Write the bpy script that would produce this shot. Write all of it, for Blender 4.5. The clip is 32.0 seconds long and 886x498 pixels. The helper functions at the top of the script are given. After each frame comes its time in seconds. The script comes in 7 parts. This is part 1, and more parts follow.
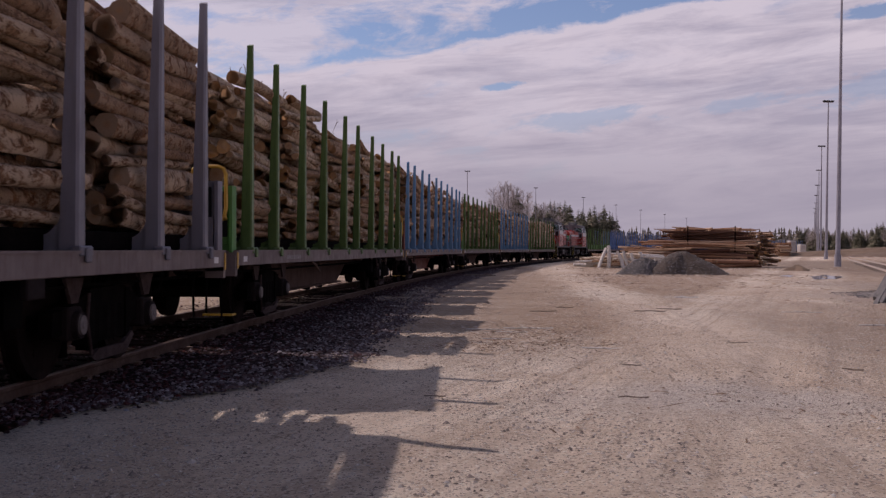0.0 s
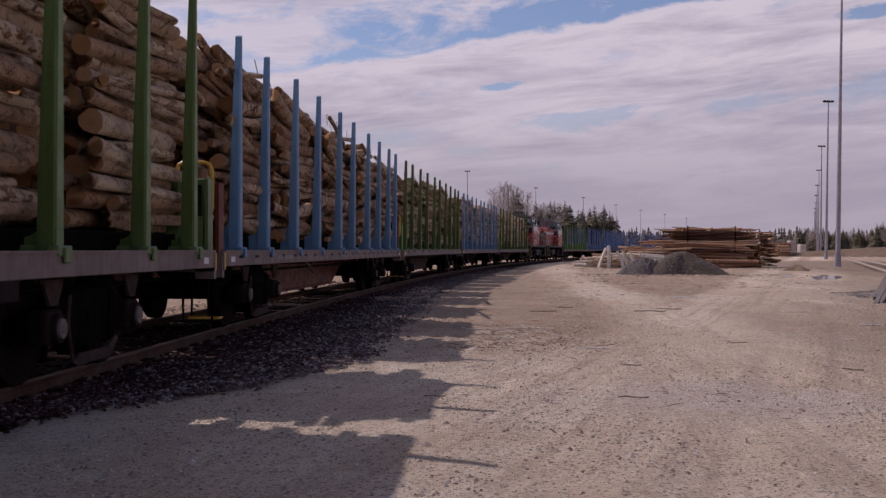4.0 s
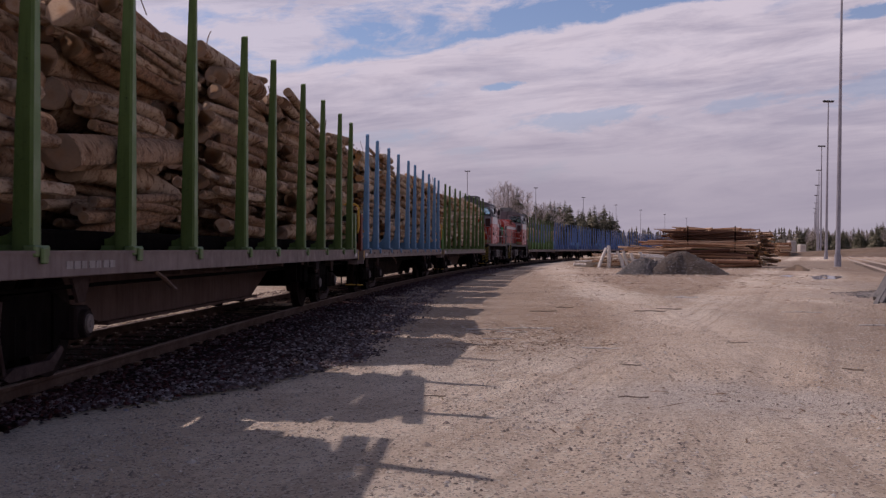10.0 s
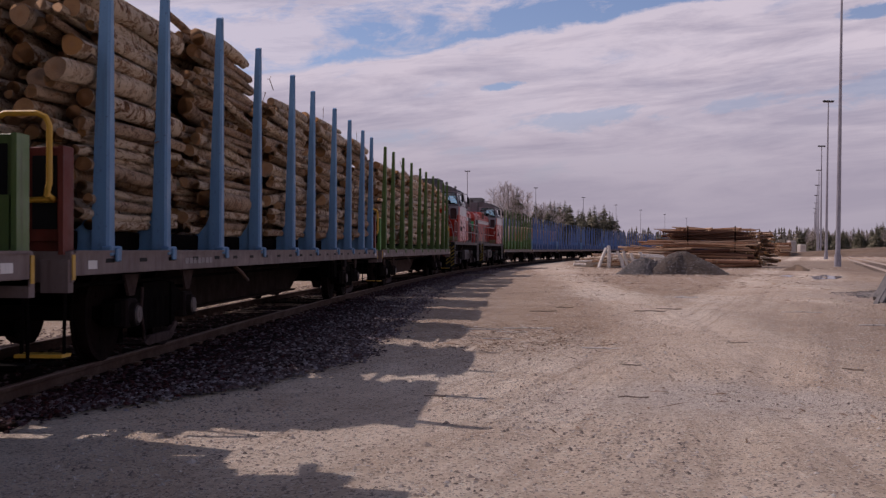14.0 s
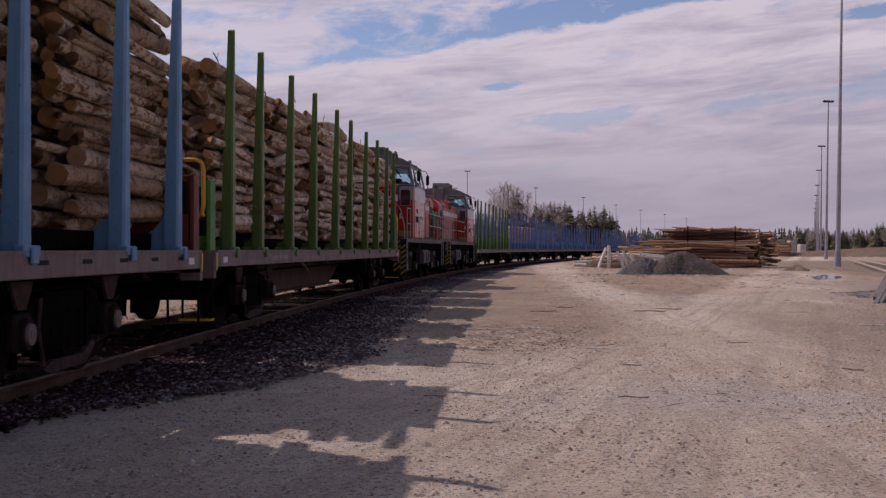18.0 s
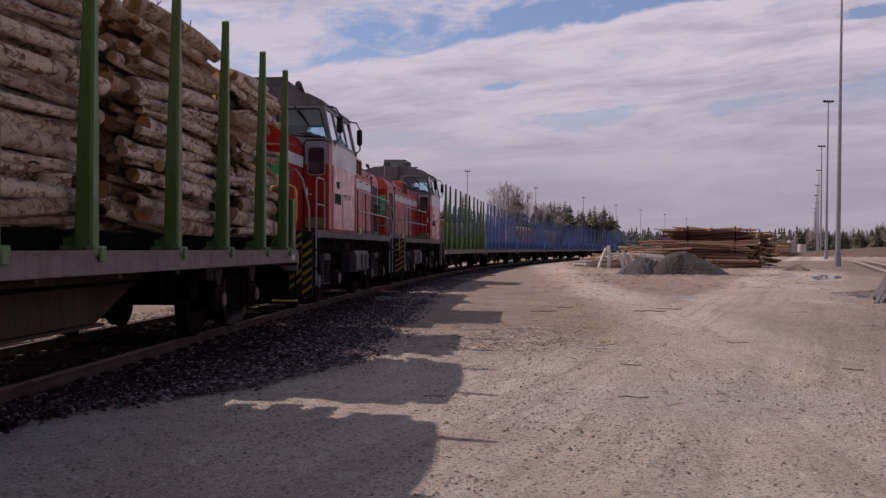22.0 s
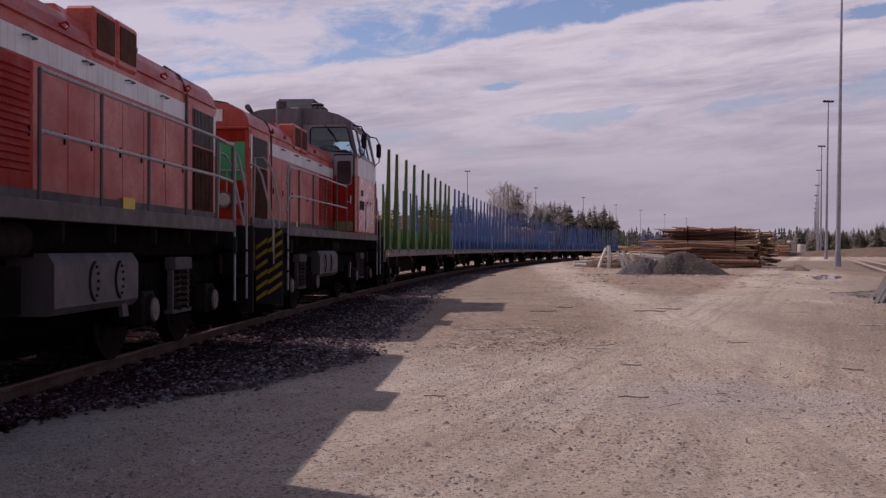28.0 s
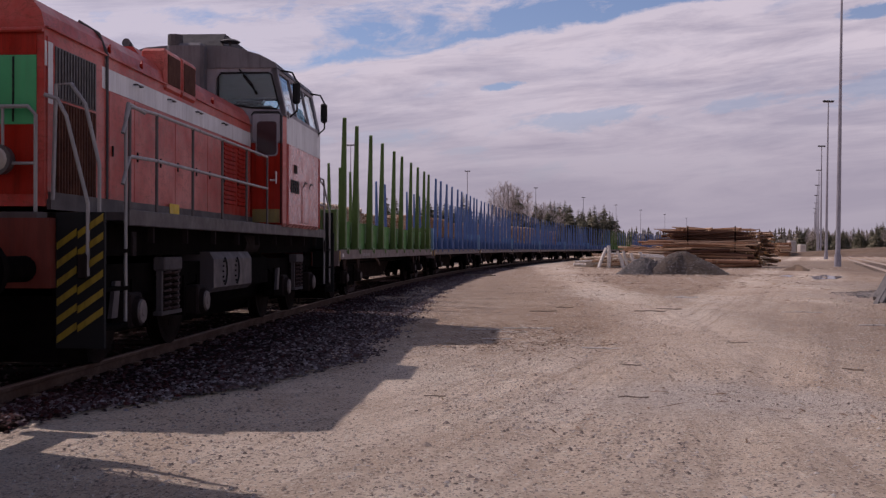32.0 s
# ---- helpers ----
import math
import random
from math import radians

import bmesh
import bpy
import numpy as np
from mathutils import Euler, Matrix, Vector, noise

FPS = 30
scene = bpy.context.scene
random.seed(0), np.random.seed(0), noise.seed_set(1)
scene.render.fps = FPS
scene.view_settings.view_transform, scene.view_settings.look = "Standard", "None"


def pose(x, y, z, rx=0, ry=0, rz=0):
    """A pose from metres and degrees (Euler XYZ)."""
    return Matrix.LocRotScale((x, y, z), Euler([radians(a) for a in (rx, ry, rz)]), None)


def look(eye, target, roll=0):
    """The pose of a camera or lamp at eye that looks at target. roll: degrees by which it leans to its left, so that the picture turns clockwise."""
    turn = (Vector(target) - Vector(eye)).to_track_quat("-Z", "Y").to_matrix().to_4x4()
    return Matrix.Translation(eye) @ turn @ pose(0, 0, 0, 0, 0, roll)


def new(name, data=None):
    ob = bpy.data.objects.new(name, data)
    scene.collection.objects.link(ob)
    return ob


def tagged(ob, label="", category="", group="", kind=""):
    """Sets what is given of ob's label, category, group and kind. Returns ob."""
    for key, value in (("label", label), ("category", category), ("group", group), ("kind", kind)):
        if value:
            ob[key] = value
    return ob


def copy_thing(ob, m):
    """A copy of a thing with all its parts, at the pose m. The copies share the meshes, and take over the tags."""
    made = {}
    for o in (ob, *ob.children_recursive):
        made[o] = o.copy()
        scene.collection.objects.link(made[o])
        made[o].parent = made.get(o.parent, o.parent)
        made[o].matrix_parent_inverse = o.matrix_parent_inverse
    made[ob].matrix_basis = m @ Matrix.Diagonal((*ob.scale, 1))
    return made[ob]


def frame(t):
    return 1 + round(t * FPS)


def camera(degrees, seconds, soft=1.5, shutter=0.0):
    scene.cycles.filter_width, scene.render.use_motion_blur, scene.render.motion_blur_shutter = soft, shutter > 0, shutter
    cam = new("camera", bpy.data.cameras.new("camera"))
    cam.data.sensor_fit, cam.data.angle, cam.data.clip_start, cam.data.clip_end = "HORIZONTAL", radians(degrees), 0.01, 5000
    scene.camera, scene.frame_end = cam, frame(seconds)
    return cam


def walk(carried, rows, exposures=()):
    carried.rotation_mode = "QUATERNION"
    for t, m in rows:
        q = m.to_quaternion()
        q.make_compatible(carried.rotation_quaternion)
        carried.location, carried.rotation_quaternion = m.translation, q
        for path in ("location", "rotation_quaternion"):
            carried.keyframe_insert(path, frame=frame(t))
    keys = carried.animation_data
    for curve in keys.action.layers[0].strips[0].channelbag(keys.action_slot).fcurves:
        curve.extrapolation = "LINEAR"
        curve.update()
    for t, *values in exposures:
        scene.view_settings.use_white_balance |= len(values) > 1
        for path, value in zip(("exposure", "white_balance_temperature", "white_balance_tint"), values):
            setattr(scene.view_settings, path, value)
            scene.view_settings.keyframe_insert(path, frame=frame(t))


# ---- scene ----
EXPO, KELVIN, TINT = -0.50, 6450, 30
SUN_W, SKY_STR = 3.9, 0.115
CLOUD_SHIFT = (8.3, 4.2, 2.1)
CLOUD_DARK, CLOUD_LIGHT, HAZE = (0.53, 0.525, 0.595), (0.83, 0.81, 0.835), (0.46, 0.45, 0.505)
ROLL = (52.9094, -5.29623, 0.01318, 0.393682, -0.113007)
BRAKE_LAG = (0.0, 0.08, 0.2, 0.28, -0.25, -0.72, -0.88, -0.94, -0.87)   # metres, every 2 s from 16 s
EMPTY0 = 140.85
# ---- camera: it stands still beside the track ----
EYE = (0.0, 0.0, 1.25)
cam = camera(44.86, 32.0, soft=1.35, shutter=0.15)
walk(cam, [(0.0, look(EYE, (0.0, 100.0, 1.25), 0.12)), (32.0, look(EYE, (0.0, 100.0, 1.25), 0.12))],
     exposures=[(0.0, EXPO, KELVIN, TINT), (32.0, EXPO, KELVIN, TINT)])

# ---- world and sun: high spring sun behind the train ----
SUN_AZ, SUN_EL = math.atan2(-3.2, 1.9), radians(47.0)   # azimuth clockwise from +Y


def nd(tree, kind, at=(0, 0), **values):
    n = tree.nodes.new(kind)
    for key, value in values.items():
        n.inputs[key.replace("_", " ")].default_value = value
    return n


def math_node(tree, op, a, b=None, c=None):
    n = tree.nodes.new("ShaderNodeMath")
    n.operation = op
    for i, v in enumerate((a, b, c)):
        if v is None:
            continue
        if isinstance(v, (int, float)):
            n.inputs[i].default_value = v
        else:
            tree.links.new(v, n.inputs[i])
    return n.outputs[0]


def ramp(tree, fac, stops):
    n = tree.nodes.new("ShaderNodeValToRGB")
    while len(n.color_ramp.elements) < len(stops):
        n.color_ramp.elements.new(0.5)
    for e, (p, col) in zip(n.color_ramp.elements, stops):
        e.position = p
        e.color = (*col, 1) if len(col) == 3 else col
    tree.links.new(fac, n.inputs[0])
    return n.outputs[0]


def mix_rgb(tree, fac, a, b, blend="MIX"):
    n = tree.nodes.new("ShaderNodeMix")
    n.data_type, n.blend_type = "RGBA", blend
    for i, v in ((0, fac), (6, a), (7, b)):
        if isinstance(v, (int, float)):
            n.inputs[i].default_value = v
        elif isinstance(v, tuple):
            n.inputs[i].default_value = (*v, 1)
        else:
            tree.links.new(v, n.inputs[i])
    return n.outputs[2]


def noise_node(tree, vec, scale, detail=4.0, rough=0.55, distortion=0.0):
    n = nd(tree, "ShaderNodeTexNoise", Scale=scale, Detail=detail, Roughness=rough, Distortion=distortion)
    if vec is not None:
        tree.links.new(vec, n.inputs["Vector"])
    return n.outputs["Fac"]


def mapped(t, co, scale=(1, 1, 1), shift=(0, 0, 0)):
    n = t.nodes.new("ShaderNodeMapping")
    n.inputs["Scale"].default_value = scale
    n.inputs["Location"].default_value = shift
    t.links.new(co, n.inputs[0])
    return n.outputs[0]


def make_world():
    w = bpy.data.worlds.new("sky")
    scene.world = w
    w.use_nodes = True
    t = w.node_tree
    t.nodes.clear()
    out = t.nodes.new("ShaderNodeOutputWorld")
    sky = t.nodes.new("ShaderNodeTexSky")
    sky.sky_type, sky.sun_disc = "NISHITA", False
    sky.sun_elevation, sky.sun_rotation = SUN_EL, SUN_AZ
    sky.air_density, sky.dust_density, sky.ozone_density = 1.0, 0.4, 3.0
    co = t.nodes.new("ShaderNodeTexCoord").outputs["Generated"]
    sep = t.nodes.new("ShaderNodeSeparateXYZ")
    t.links.new(co, sep.inputs[0])
    x, y, z = sep.outputs
    # angles along and above the horizon, sheared along the cloud bank's slant
    az = math_node(t, "ARCTAN2", x, y)
    azc = math_node(t, "MINIMUM", math_node(t, "MAXIMUM", az, -1.2), 1.2)
    el = math_node(t, "ARCSINE", z)
    rise = math_node(t, "SUBTRACT", el, math_node(t, "MULTIPLY", azc, 0.150))
    comb = t.nodes.new("ShaderNodeCombineXYZ")
    soft = math_node(t, "SUBTRACT", el, math_node(t, "MULTIPLY", azc, 0.085))
    t.links.new(math_node(t, "MULTIPLY", x, 10.5), comb.inputs[0])
    t.links.new(math_node(t, "MULTIPLY", soft, 25.0), comb.inputs[1])
    t.links.new(math_node(t, "MULTIPLY", y, 10.5), comb.inputs[2])
    p = comb.outputs[0]
    big = noise_node(t, mapped(t, p, (0.5, 0.42, 0.5), CLOUD_SHIFT), 1.0, 3.0, 0.5, 0.4)
    fine = noise_node(t, mapped(t, p, (1.15, 1.3, 1.15), CLOUD_SHIFT), 1.0, 12.0, 0.67, 0.25)
    # a long bank of cloud, a clear band of blue above it, wisps higher up
    edge = math_node(t, "SUBTRACT", rise, 0.184)
    edge = math_node(t, "ADD", edge, math_node(t, "MULTIPLY_ADD", fine, 0.034, -0.017))
    edge = math_node(t, "ADD", edge, math_node(t, "MULTIPLY_ADD", big, 0.020, -0.010))
    under = ramp(t, math_node(t, "MULTIPLY_ADD", edge, 40.0, 0.5), [(0.42, (1, 1, 1)), (0.64, (0, 0, 0))])
    # long thin gaps in the bank: heading, height, half length, half depth, how clear
    gaps = None
    for ga, ge, gl, gd, clear in ((0.060, 0.151, 0.034, 0.0042, 0.95), (0.138, 0.120, 0.060, 0.011, 0.62), (0.283, 0.131, 0.050, 0.0065, 0.5), (0.372, 0.137, 0.062, 0.013, 0.5),
                                  (0.395, 0.206, 0.045, 0.006, 0.9), (0.018, 0.092, 0.030, 0.0035, 0.3), (-0.075, 0.103, 0.05, 0.005, 0.28)):
        u = math_node(t, "DIVIDE", math_node(t, "SUBTRACT", az, ga), gl)
        lean = math_node(t, "MULTIPLY", math_node(t, "SUBTRACT", az, ga), 0.10)
        v = math_node(t, "DIVIDE", math_node(t, "SUBTRACT", math_node(t, "SUBTRACT", el, ge), lean), gd)
        r2 = math_node(t, "ADD", math_node(t, "MULTIPLY", u, u), math_node(t, "MULTIPLY", v, v))
        r2 = math_node(t, "ADD", r2, math_node(t, "MULTIPLY_ADD", fine, 9.0, -4.5))
        g = ramp(t, r2, [(0.10, (clear, clear, clear)), (1.0, (0, 0, 0))])
        gaps = g if gaps is None else math_node(t, "MAXIMUM", gaps, g)
    holes = ramp(t, math_node(t, "ADD", math_node(t, "MULTIPLY", fine, 0.55), math_node(t, "MULTIPLY", big, 0.45)),
                 [(0.34, (0.55, 0.55, 0.55)), (0.42, (0.93, 0.93, 0.93)), (0.56, (1, 1, 1))])
    holes = math_node(t, "MULTIPLY", holes, math_node(t, "SUBTRACT", 1.0, gaps))
    # wisps lie thicker to the left, over the train
    lift = math_node(t, "MINIMUM", math_node(t, "MAXIMUM", math_node(t, "MULTIPLY_ADD", edge, 4.5, -0.17), -0.17), 0.10)
    lift = math_node(t, "SUBTRACT", lift, math_node(t, "MULTIPLY", math_node(t, "MINIMUM", math_node(t, "MAXIMUM", az, -0.45), 0.3), 0.42))
    lift = math_node(t, "SUBTRACT", lift, math_node(t, "MAXIMUM", math_node(t, "MULTIPLY_ADD", el, 0.30, -0.10), 0.0))
    wisps = ramp(t, math_node(t, "ADD", math_node(t, "MULTIPLY_ADD", fine, 1.0, lift), math_node(t, "MULTIPLY", big, 0.10)),
                 [(0.45, (0, 0, 0)), (0.66, (0.85, 0.85, 0.85))])
    cover = math_node(t, "ADD", math_node(t, "MULTIPLY", under, holes),
                      math_node(t, "MULTIPLY", math_node(t, "SUBTRACT", 1.0, under), wisps))
    shade = noise_node(t, mapped(t, p, (0.62, 1.7, 0.62), (4.0, 2.0, 1.0)), 0.9, 12.0, 0.66, 0.35)
    # the bank's upper rim is the brightest
    shade = math_node(t, "ADD", shade, math_node(t, "MINIMUM", math_node(t, "MAXIMUM", math_node(t, "MULTIPLY_ADD", edge, 1.6, 0.10), 0.03), 0.09))
    cloud = ramp(t, shade, [(0.38, CLOUD_DARK), (0.62, CLOUD_LIGHT)])
    haze = ramp(t, math_node(t, "MULTIPLY", z, 4.0), [(0.0, (0.85, 0.85, 0.85)), (0.22, (0.72, 0.72, 0.72)), (0.5, (0.15, 0.15, 0.15)), (0.7, (0, 0, 0))])
    sky_s = t.nodes.new("ShaderNodeVectorMath")
    sky_s.operation = "MULTIPLY"
    sky_s.inputs[1].default_value = (SKY_STR, SKY_STR, SKY_STR)
    t.links.new(sky.outputs[0], sky_s.inputs[0])
    col = mix_rgb(t, cover, sky_s.outputs[0], cloud)
    col = mix_rgb(t, haze, col, HAZE)
    bg = t.nodes.new("ShaderNodeBackground")
    t.links.new(col, bg.inputs[0])
    bg.inputs[1].default_value = 1.0
    t.links.new(bg.outputs[0], out.inputs[0])


make_world()
sun_data = bpy.data.lights.new("sun", "SUN")
sun_data.energy, sun_data.angle, sun_data.color = SUN_W, radians(0.55), (1.0, 0.93, 0.82)
sun = new("sun", sun_data)
sd = Vector((math.sin(SUN_AZ) * math.cos(SUN_EL), math.cos(SUN_AZ) * math.cos(SUN_EL), math.sin(SUN_EL)))
sun.matrix_basis = look(sd * 200, (0, 0, 0))

# ---- the track's line: straight past the camera, then a wide curve ----
X0, HEAD, S1, KAPPA = -4.7225, 0.05603, 12.85, 0.0017808


def track(s):
    """Place and heading (radians clockwise from +Y) of the track's centre line at s metres."""
    if s <= S1:
        return X0 + s * math.sin(HEAD), s * math.cos(HEAD), HEAD
    th = HEAD + KAPPA * (s - S1)
    return (X0 + S1 * math.sin(HEAD) + (math.cos(HEAD) - math.cos(th)) / KAPPA,
            S1 * math.cos(HEAD) + (math.sin(th) - math.sin(HEAD)) / KAPPA, th)


def on_track(s, side=0.0, z=0.0):
    x, y, th = track(s)
    return Vector((x + side * math.cos(th), y - side * math.sin(th), z))


def track_pose(s, z=0.0):
    x, y, th = track(s)
    return pose(x, y, z, 0, 0, -math.degrees(th))


def rolled(t):
    """Metres that the train has rolled by t seconds, slowing down."""
    k = t / 10.0
    far = ROLL[0] * k + ROLL[1] * k ** 2 + ROLL[2] * k ** 3 + ROLL[3] * k ** 4 + ROLL[4] * k ** 5
    # it brakes harder after 22 s
    q = min(max((t - 16.0) / 2.0, 0.0), 8.0)
    i = min(int(q), 7)
    f = q - i
    p0, p1, p2, p3 = (BRAKE_LAG[min(max(i + d, 0), 8)] for d in (-1, 0, 1, 2))
    return far + p1 + 0.5 * f * (p2 - p0 + f * (2 * p0 - 5 * p1 + 4 * p2 - p3 + f * (3 * (p1 - p2) + p3 - p0)))


RAIL_TOP = 0.15


# ---- mesh helpers ----
class Shape:
    """Vertices and faces gathered for one mesh."""

    def __init__(self):
        self.v, self.f, self.m = [], [], []

    def add(self, verts, faces, mat=0):
        n = len(self.v)
        self.v.extend(verts)
        for f in faces:
            self.f.append([n + i for i in f])
            self.m.append(mat)
        return self

    def box(self, x0, x1, y0, y1, z0, z1, mat=0, m=None, bevel=0.0):
        if bevel <= 0:
            vs = [(x, y, z) for x in (x0, x1) for y in (y0, y1) for z in (z0, z1)]
            fs = [(0, 1, 3, 2), (4, 6, 7, 5), (0, 4, 5, 1), (2, 3, 7, 6), (0, 2, 6, 4), (1, 5, 7, 3)]
        else:
            b = bevel
            vs, fs = [], []
            for i, x in enumerate((x0, x1)):
                for j, y in enumerate((y0, y1)):
                    for k, z in enumerate((z0, z1)):
                        sx, sy, sz = (b, -b)[i], (b, -b)[j], (b, -b)[k]
                        vs += [(x, y + sy, z + sz), (x + sx, y, z + sz), (x + sx, y + sy, z)]
            q = lambda i, j, k, a: (i * 4 + j * 2 + k) * 3 + a
            fs = [(q(0, 0, 0, 0), q(0, 0, 1, 0), q(0, 1, 1, 0), q(0, 1, 0, 0)), (q(1, 0, 0, 0), q(1, 1, 0, 0), q(1, 1, 1, 0), q(1, 0, 1, 0)),
                  (q(0, 0, 0, 1), q(1, 0, 0, 1), q(1, 0, 1, 1), q(0, 0, 1, 1)), (q(0, 1, 0, 1), q(0, 1, 1, 1), q(1, 1, 1, 1), q(1, 1, 0, 1)),
                  (q(0, 0, 0, 2), q(0, 1, 0, 2), q(1, 1, 0, 2), q(1, 0, 0, 2)), (q(0, 0, 1, 2), q(1, 0, 1, 2), q(1, 1, 1, 2), q(0, 1, 1, 2))]
            for a in (0, 1):
                for c in (0, 1):
                    fs += [(q(0, a, c, 1), q(0, a, c, 2), q(1, a, c, 2), q(1, a, c, 1)), (q(a, 0, c, 0), q(a, 0, c, 2), q(a, 1, c, 2), q(a, 1, c, 0)),
                           (q(a, c, 0, 0), q(a, c, 0, 1), q(a, c, 1, 1), q(a, c, 1, 0))]
            for i in (0, 1):
                for j in (0, 1):
                    for k in (0, 1):
                        fs.append((q(i, j, k, 0), q(i, j, k, 1), q(i, j, k, 2)))
        if m is not None:
            vs = [tuple(m @ Vector(p)) for p in vs]
        return self.add(vs, fs, mat)

    def tube(self, p0, p1, r0, r1=None, seg=10, mat=0, caps=True, capmat=None):
        r1 = r0 if r1 is None else r1
        p0, p1 = Vector(p0), Vector(p1)
        d = (p1 - p0).normalized()
        a = d.orthogonal().normalized()
        b = d.cross(a)
        vs = []
        for p, r in ((p0, r0), (p1, r1)):
            for i in range(seg):
                w = 2 * math.pi * i / seg
                vs.append(tuple(p + a * (r * math.cos(w)) + b * (r * math.sin(w))))
        n = len(self.v)
        self.add(vs, [(i, (i + 1) % seg, seg + (i + 1) % seg, seg + i) for i in range(seg)], mat)
        if caps:
            cm = mat if capmat is None else capmat
            self.f += [[n + i for i in reversed(range(seg))], [n + seg + i for i in range(seg)]]
            self.m += [cm, cm]
        return self

    def pipe(self, pts, r, seg=8, mat=0):
        """A bent tube through points."""
        pts = [Vector(p) for p in pts]
        n, vs = len(self.v), []
        a = None
        for i, p in enumerate(pts):
            d = (pts[min(i + 1, len(pts) - 1)] - pts[max(i - 1, 0)]).normalized()
            a = d.orthogonal().normalized() if a is None else (a - d * a.dot(d)).normalized()
            b = d.cross(a)
            for k in range(seg):
                w = 2 * math.pi * k / seg
                vs.append(tuple(p + a * (r * math.cos(w)) + b * (r * math.sin(w))))
        fs = [(i * seg + k, i * seg + (k + 1) % seg, (i + 1) * seg + (k + 1) % seg, (i + 1) * seg + k)
              for i in range(len(pts) - 1) for k in range(seg)]
        fs += [tuple(reversed(range(seg))), tuple((len(pts) - 1) * seg + k for k in range(seg))]
        return self.add(vs, fs, mat)

    def prism(self, poly, lo, hi, axis="y", mat=0):
        """A polygon drawn out along an axis: points are (x, z) along y, (y, z) along x, (x, y) along z."""
        k = len(poly)
        at = {"y": lambda p, t: (p[0], t, p[1]), "x": lambda p, t: (t, p[0], p[1]), "z": lambda p, t: (p[0], p[1], t)}[axis]
        vs = [at(p, lo) for p in poly] + [at(p, hi) for p in poly]
        fs = [(i, (i + 1) % k, k + (i + 1) % k, k + i) for i in range(k)] + [tuple(reversed(range(k))), tuple(range(k, 2 * k))]
        return self.add(vs, fs, mat)

    def mesh(self, name, mats, smooth=False):
        me = bpy.data.meshes.new(name)
        me.from_pydata(self.v, [], self.f)
        for m in mats if isinstance(mats, (list, tuple)) else [mats]:
            me.materials.append(m)
        if any(self.m):
            me.polygons.foreach_set("material_index", self.m)
        bm = bmesh.new()
        bm.from_mesh(me)
        bmesh.ops.recalc_face_normals(bm, faces=bm.faces)
        bm.to_mesh(me)
        bm.free()
        if smooth:
            me.polygons.foreach_set("use_smooth", [True] * len(me.polygons))
            me.set_sharp_from_angle(angle=radians(42))
        me.update()
        return me


def part(name, shape, mat, parent=None, label="", m=None, smooth=False):
    """One mesh object, under a thing or a part."""
    data = shape if isinstance(shape, bpy.types.Mesh) else shape.mesh(name, mat, smooth)
    ob = new(name, data)
    if parent is not None:
        ob.parent = parent
    if m is not None:
        ob.matrix_basis = m
    if label:
        ob["label"] = label
    return ob


def thing(name, label, category, group="", kind="", m=None):
    ob = new(name)
    ob.empty_display_size = 0.3
    if m is not None:
        ob.matrix_basis = m
    return tagged(ob, label, category, group, kind)


# ---- materials ----
def material(name, build, rough=0.7, metal=0.0, bump=None, gloss=0.5):
    """A material with base colour from build(tree, object coordinates) and optional bump from bump(tree, coordinates) -> (height, strength, distance)."""
    m = bpy.data.materials.new(name)
    m.use_nodes = True
    t = m.node_tree
    b = t.nodes["Principled BSDF"]
    co = t.nodes.new("ShaderNodeTexCoord").outputs["Object"]
    col = build(t, co)
    if isinstance(col, tuple):
        b.inputs["Base Color"].default_value = (*col, 1)
    else:
        t.links.new(col, b.inputs["Base Color"])
    if isinstance(rough, (int, float)):
        b.inputs["Roughness"].default_value = rough
    else:
        t.links.new(rough(t, co), b.inputs["Roughness"])
    b.inputs["Metallic"].default_value = metal
    b.inputs["Specular IOR Level"].default_value = gloss
    if bump:
        h, strength, dist = bump(t, co)
        n = nd(t, "ShaderNodeBump", Strength=strength, Distance=dist)
        t.links.new(h, n.inputs["Height"])
        t.links.new(n.outputs[0], b.inputs["Normal"])
    return m


def rand(t):
    return t.nodes.new("ShaderNodeObjectInfo").outputs["Random"]


def worn_paint(name, base, dirt=(0.10, 0.075, 0.06), amount=0.45, rough=0.5, faded=None, chips=None, scale=1.0, gloss=0.5):
    """Weathered paint: faded patches, rain streaks of dirt, small chips."""
    faded = faded or tuple(min(1, c * 1.25 + (0.02 if max(base) > 0.1 else 0.004)) for c in base)

    def build(t, co):
        a = noise_node(t, mapped(t, co, (1.1 * scale, 1.1 * scale, 0.6 * scale)), 1.6, 5, 0.6)
        col = mix_rgb(t, ramp(t, a, [(0.35, (0, 0, 0)), (0.7, (1, 1, 1))]), base, faded)
        st = noise_node(t, mapped(t, co, (7 * scale, 7 * scale, 0.5 * scale)), 2.0, 6, 0.65)
        col = mix_rgb(t, ramp(t, st, [(0.48, (0, 0, 0)), (0.78, (amount, amount, amount))]), col, dirt)
        g = noise_node(t, co, 38 * scale, 3, 0.6)
        col = mix_rgb(t, ramp(t, g, [(0.62, (0, 0, 0)), (0.74, (0.7 * amount,) * 3)]), col, chips or dirt)
        return col

    def r(t, co):
        return ramp(t, noise_node(t, co, 5 * scale, 4), [(0.3, (rough - 0.12,) * 3), (0.7, (rough + 0.18,) * 3)])

    return material(name, build, r, 0.0, lambda t, co: (noise_node(t, co, 9 * scale, 5), 0.12, 0.02), gloss)


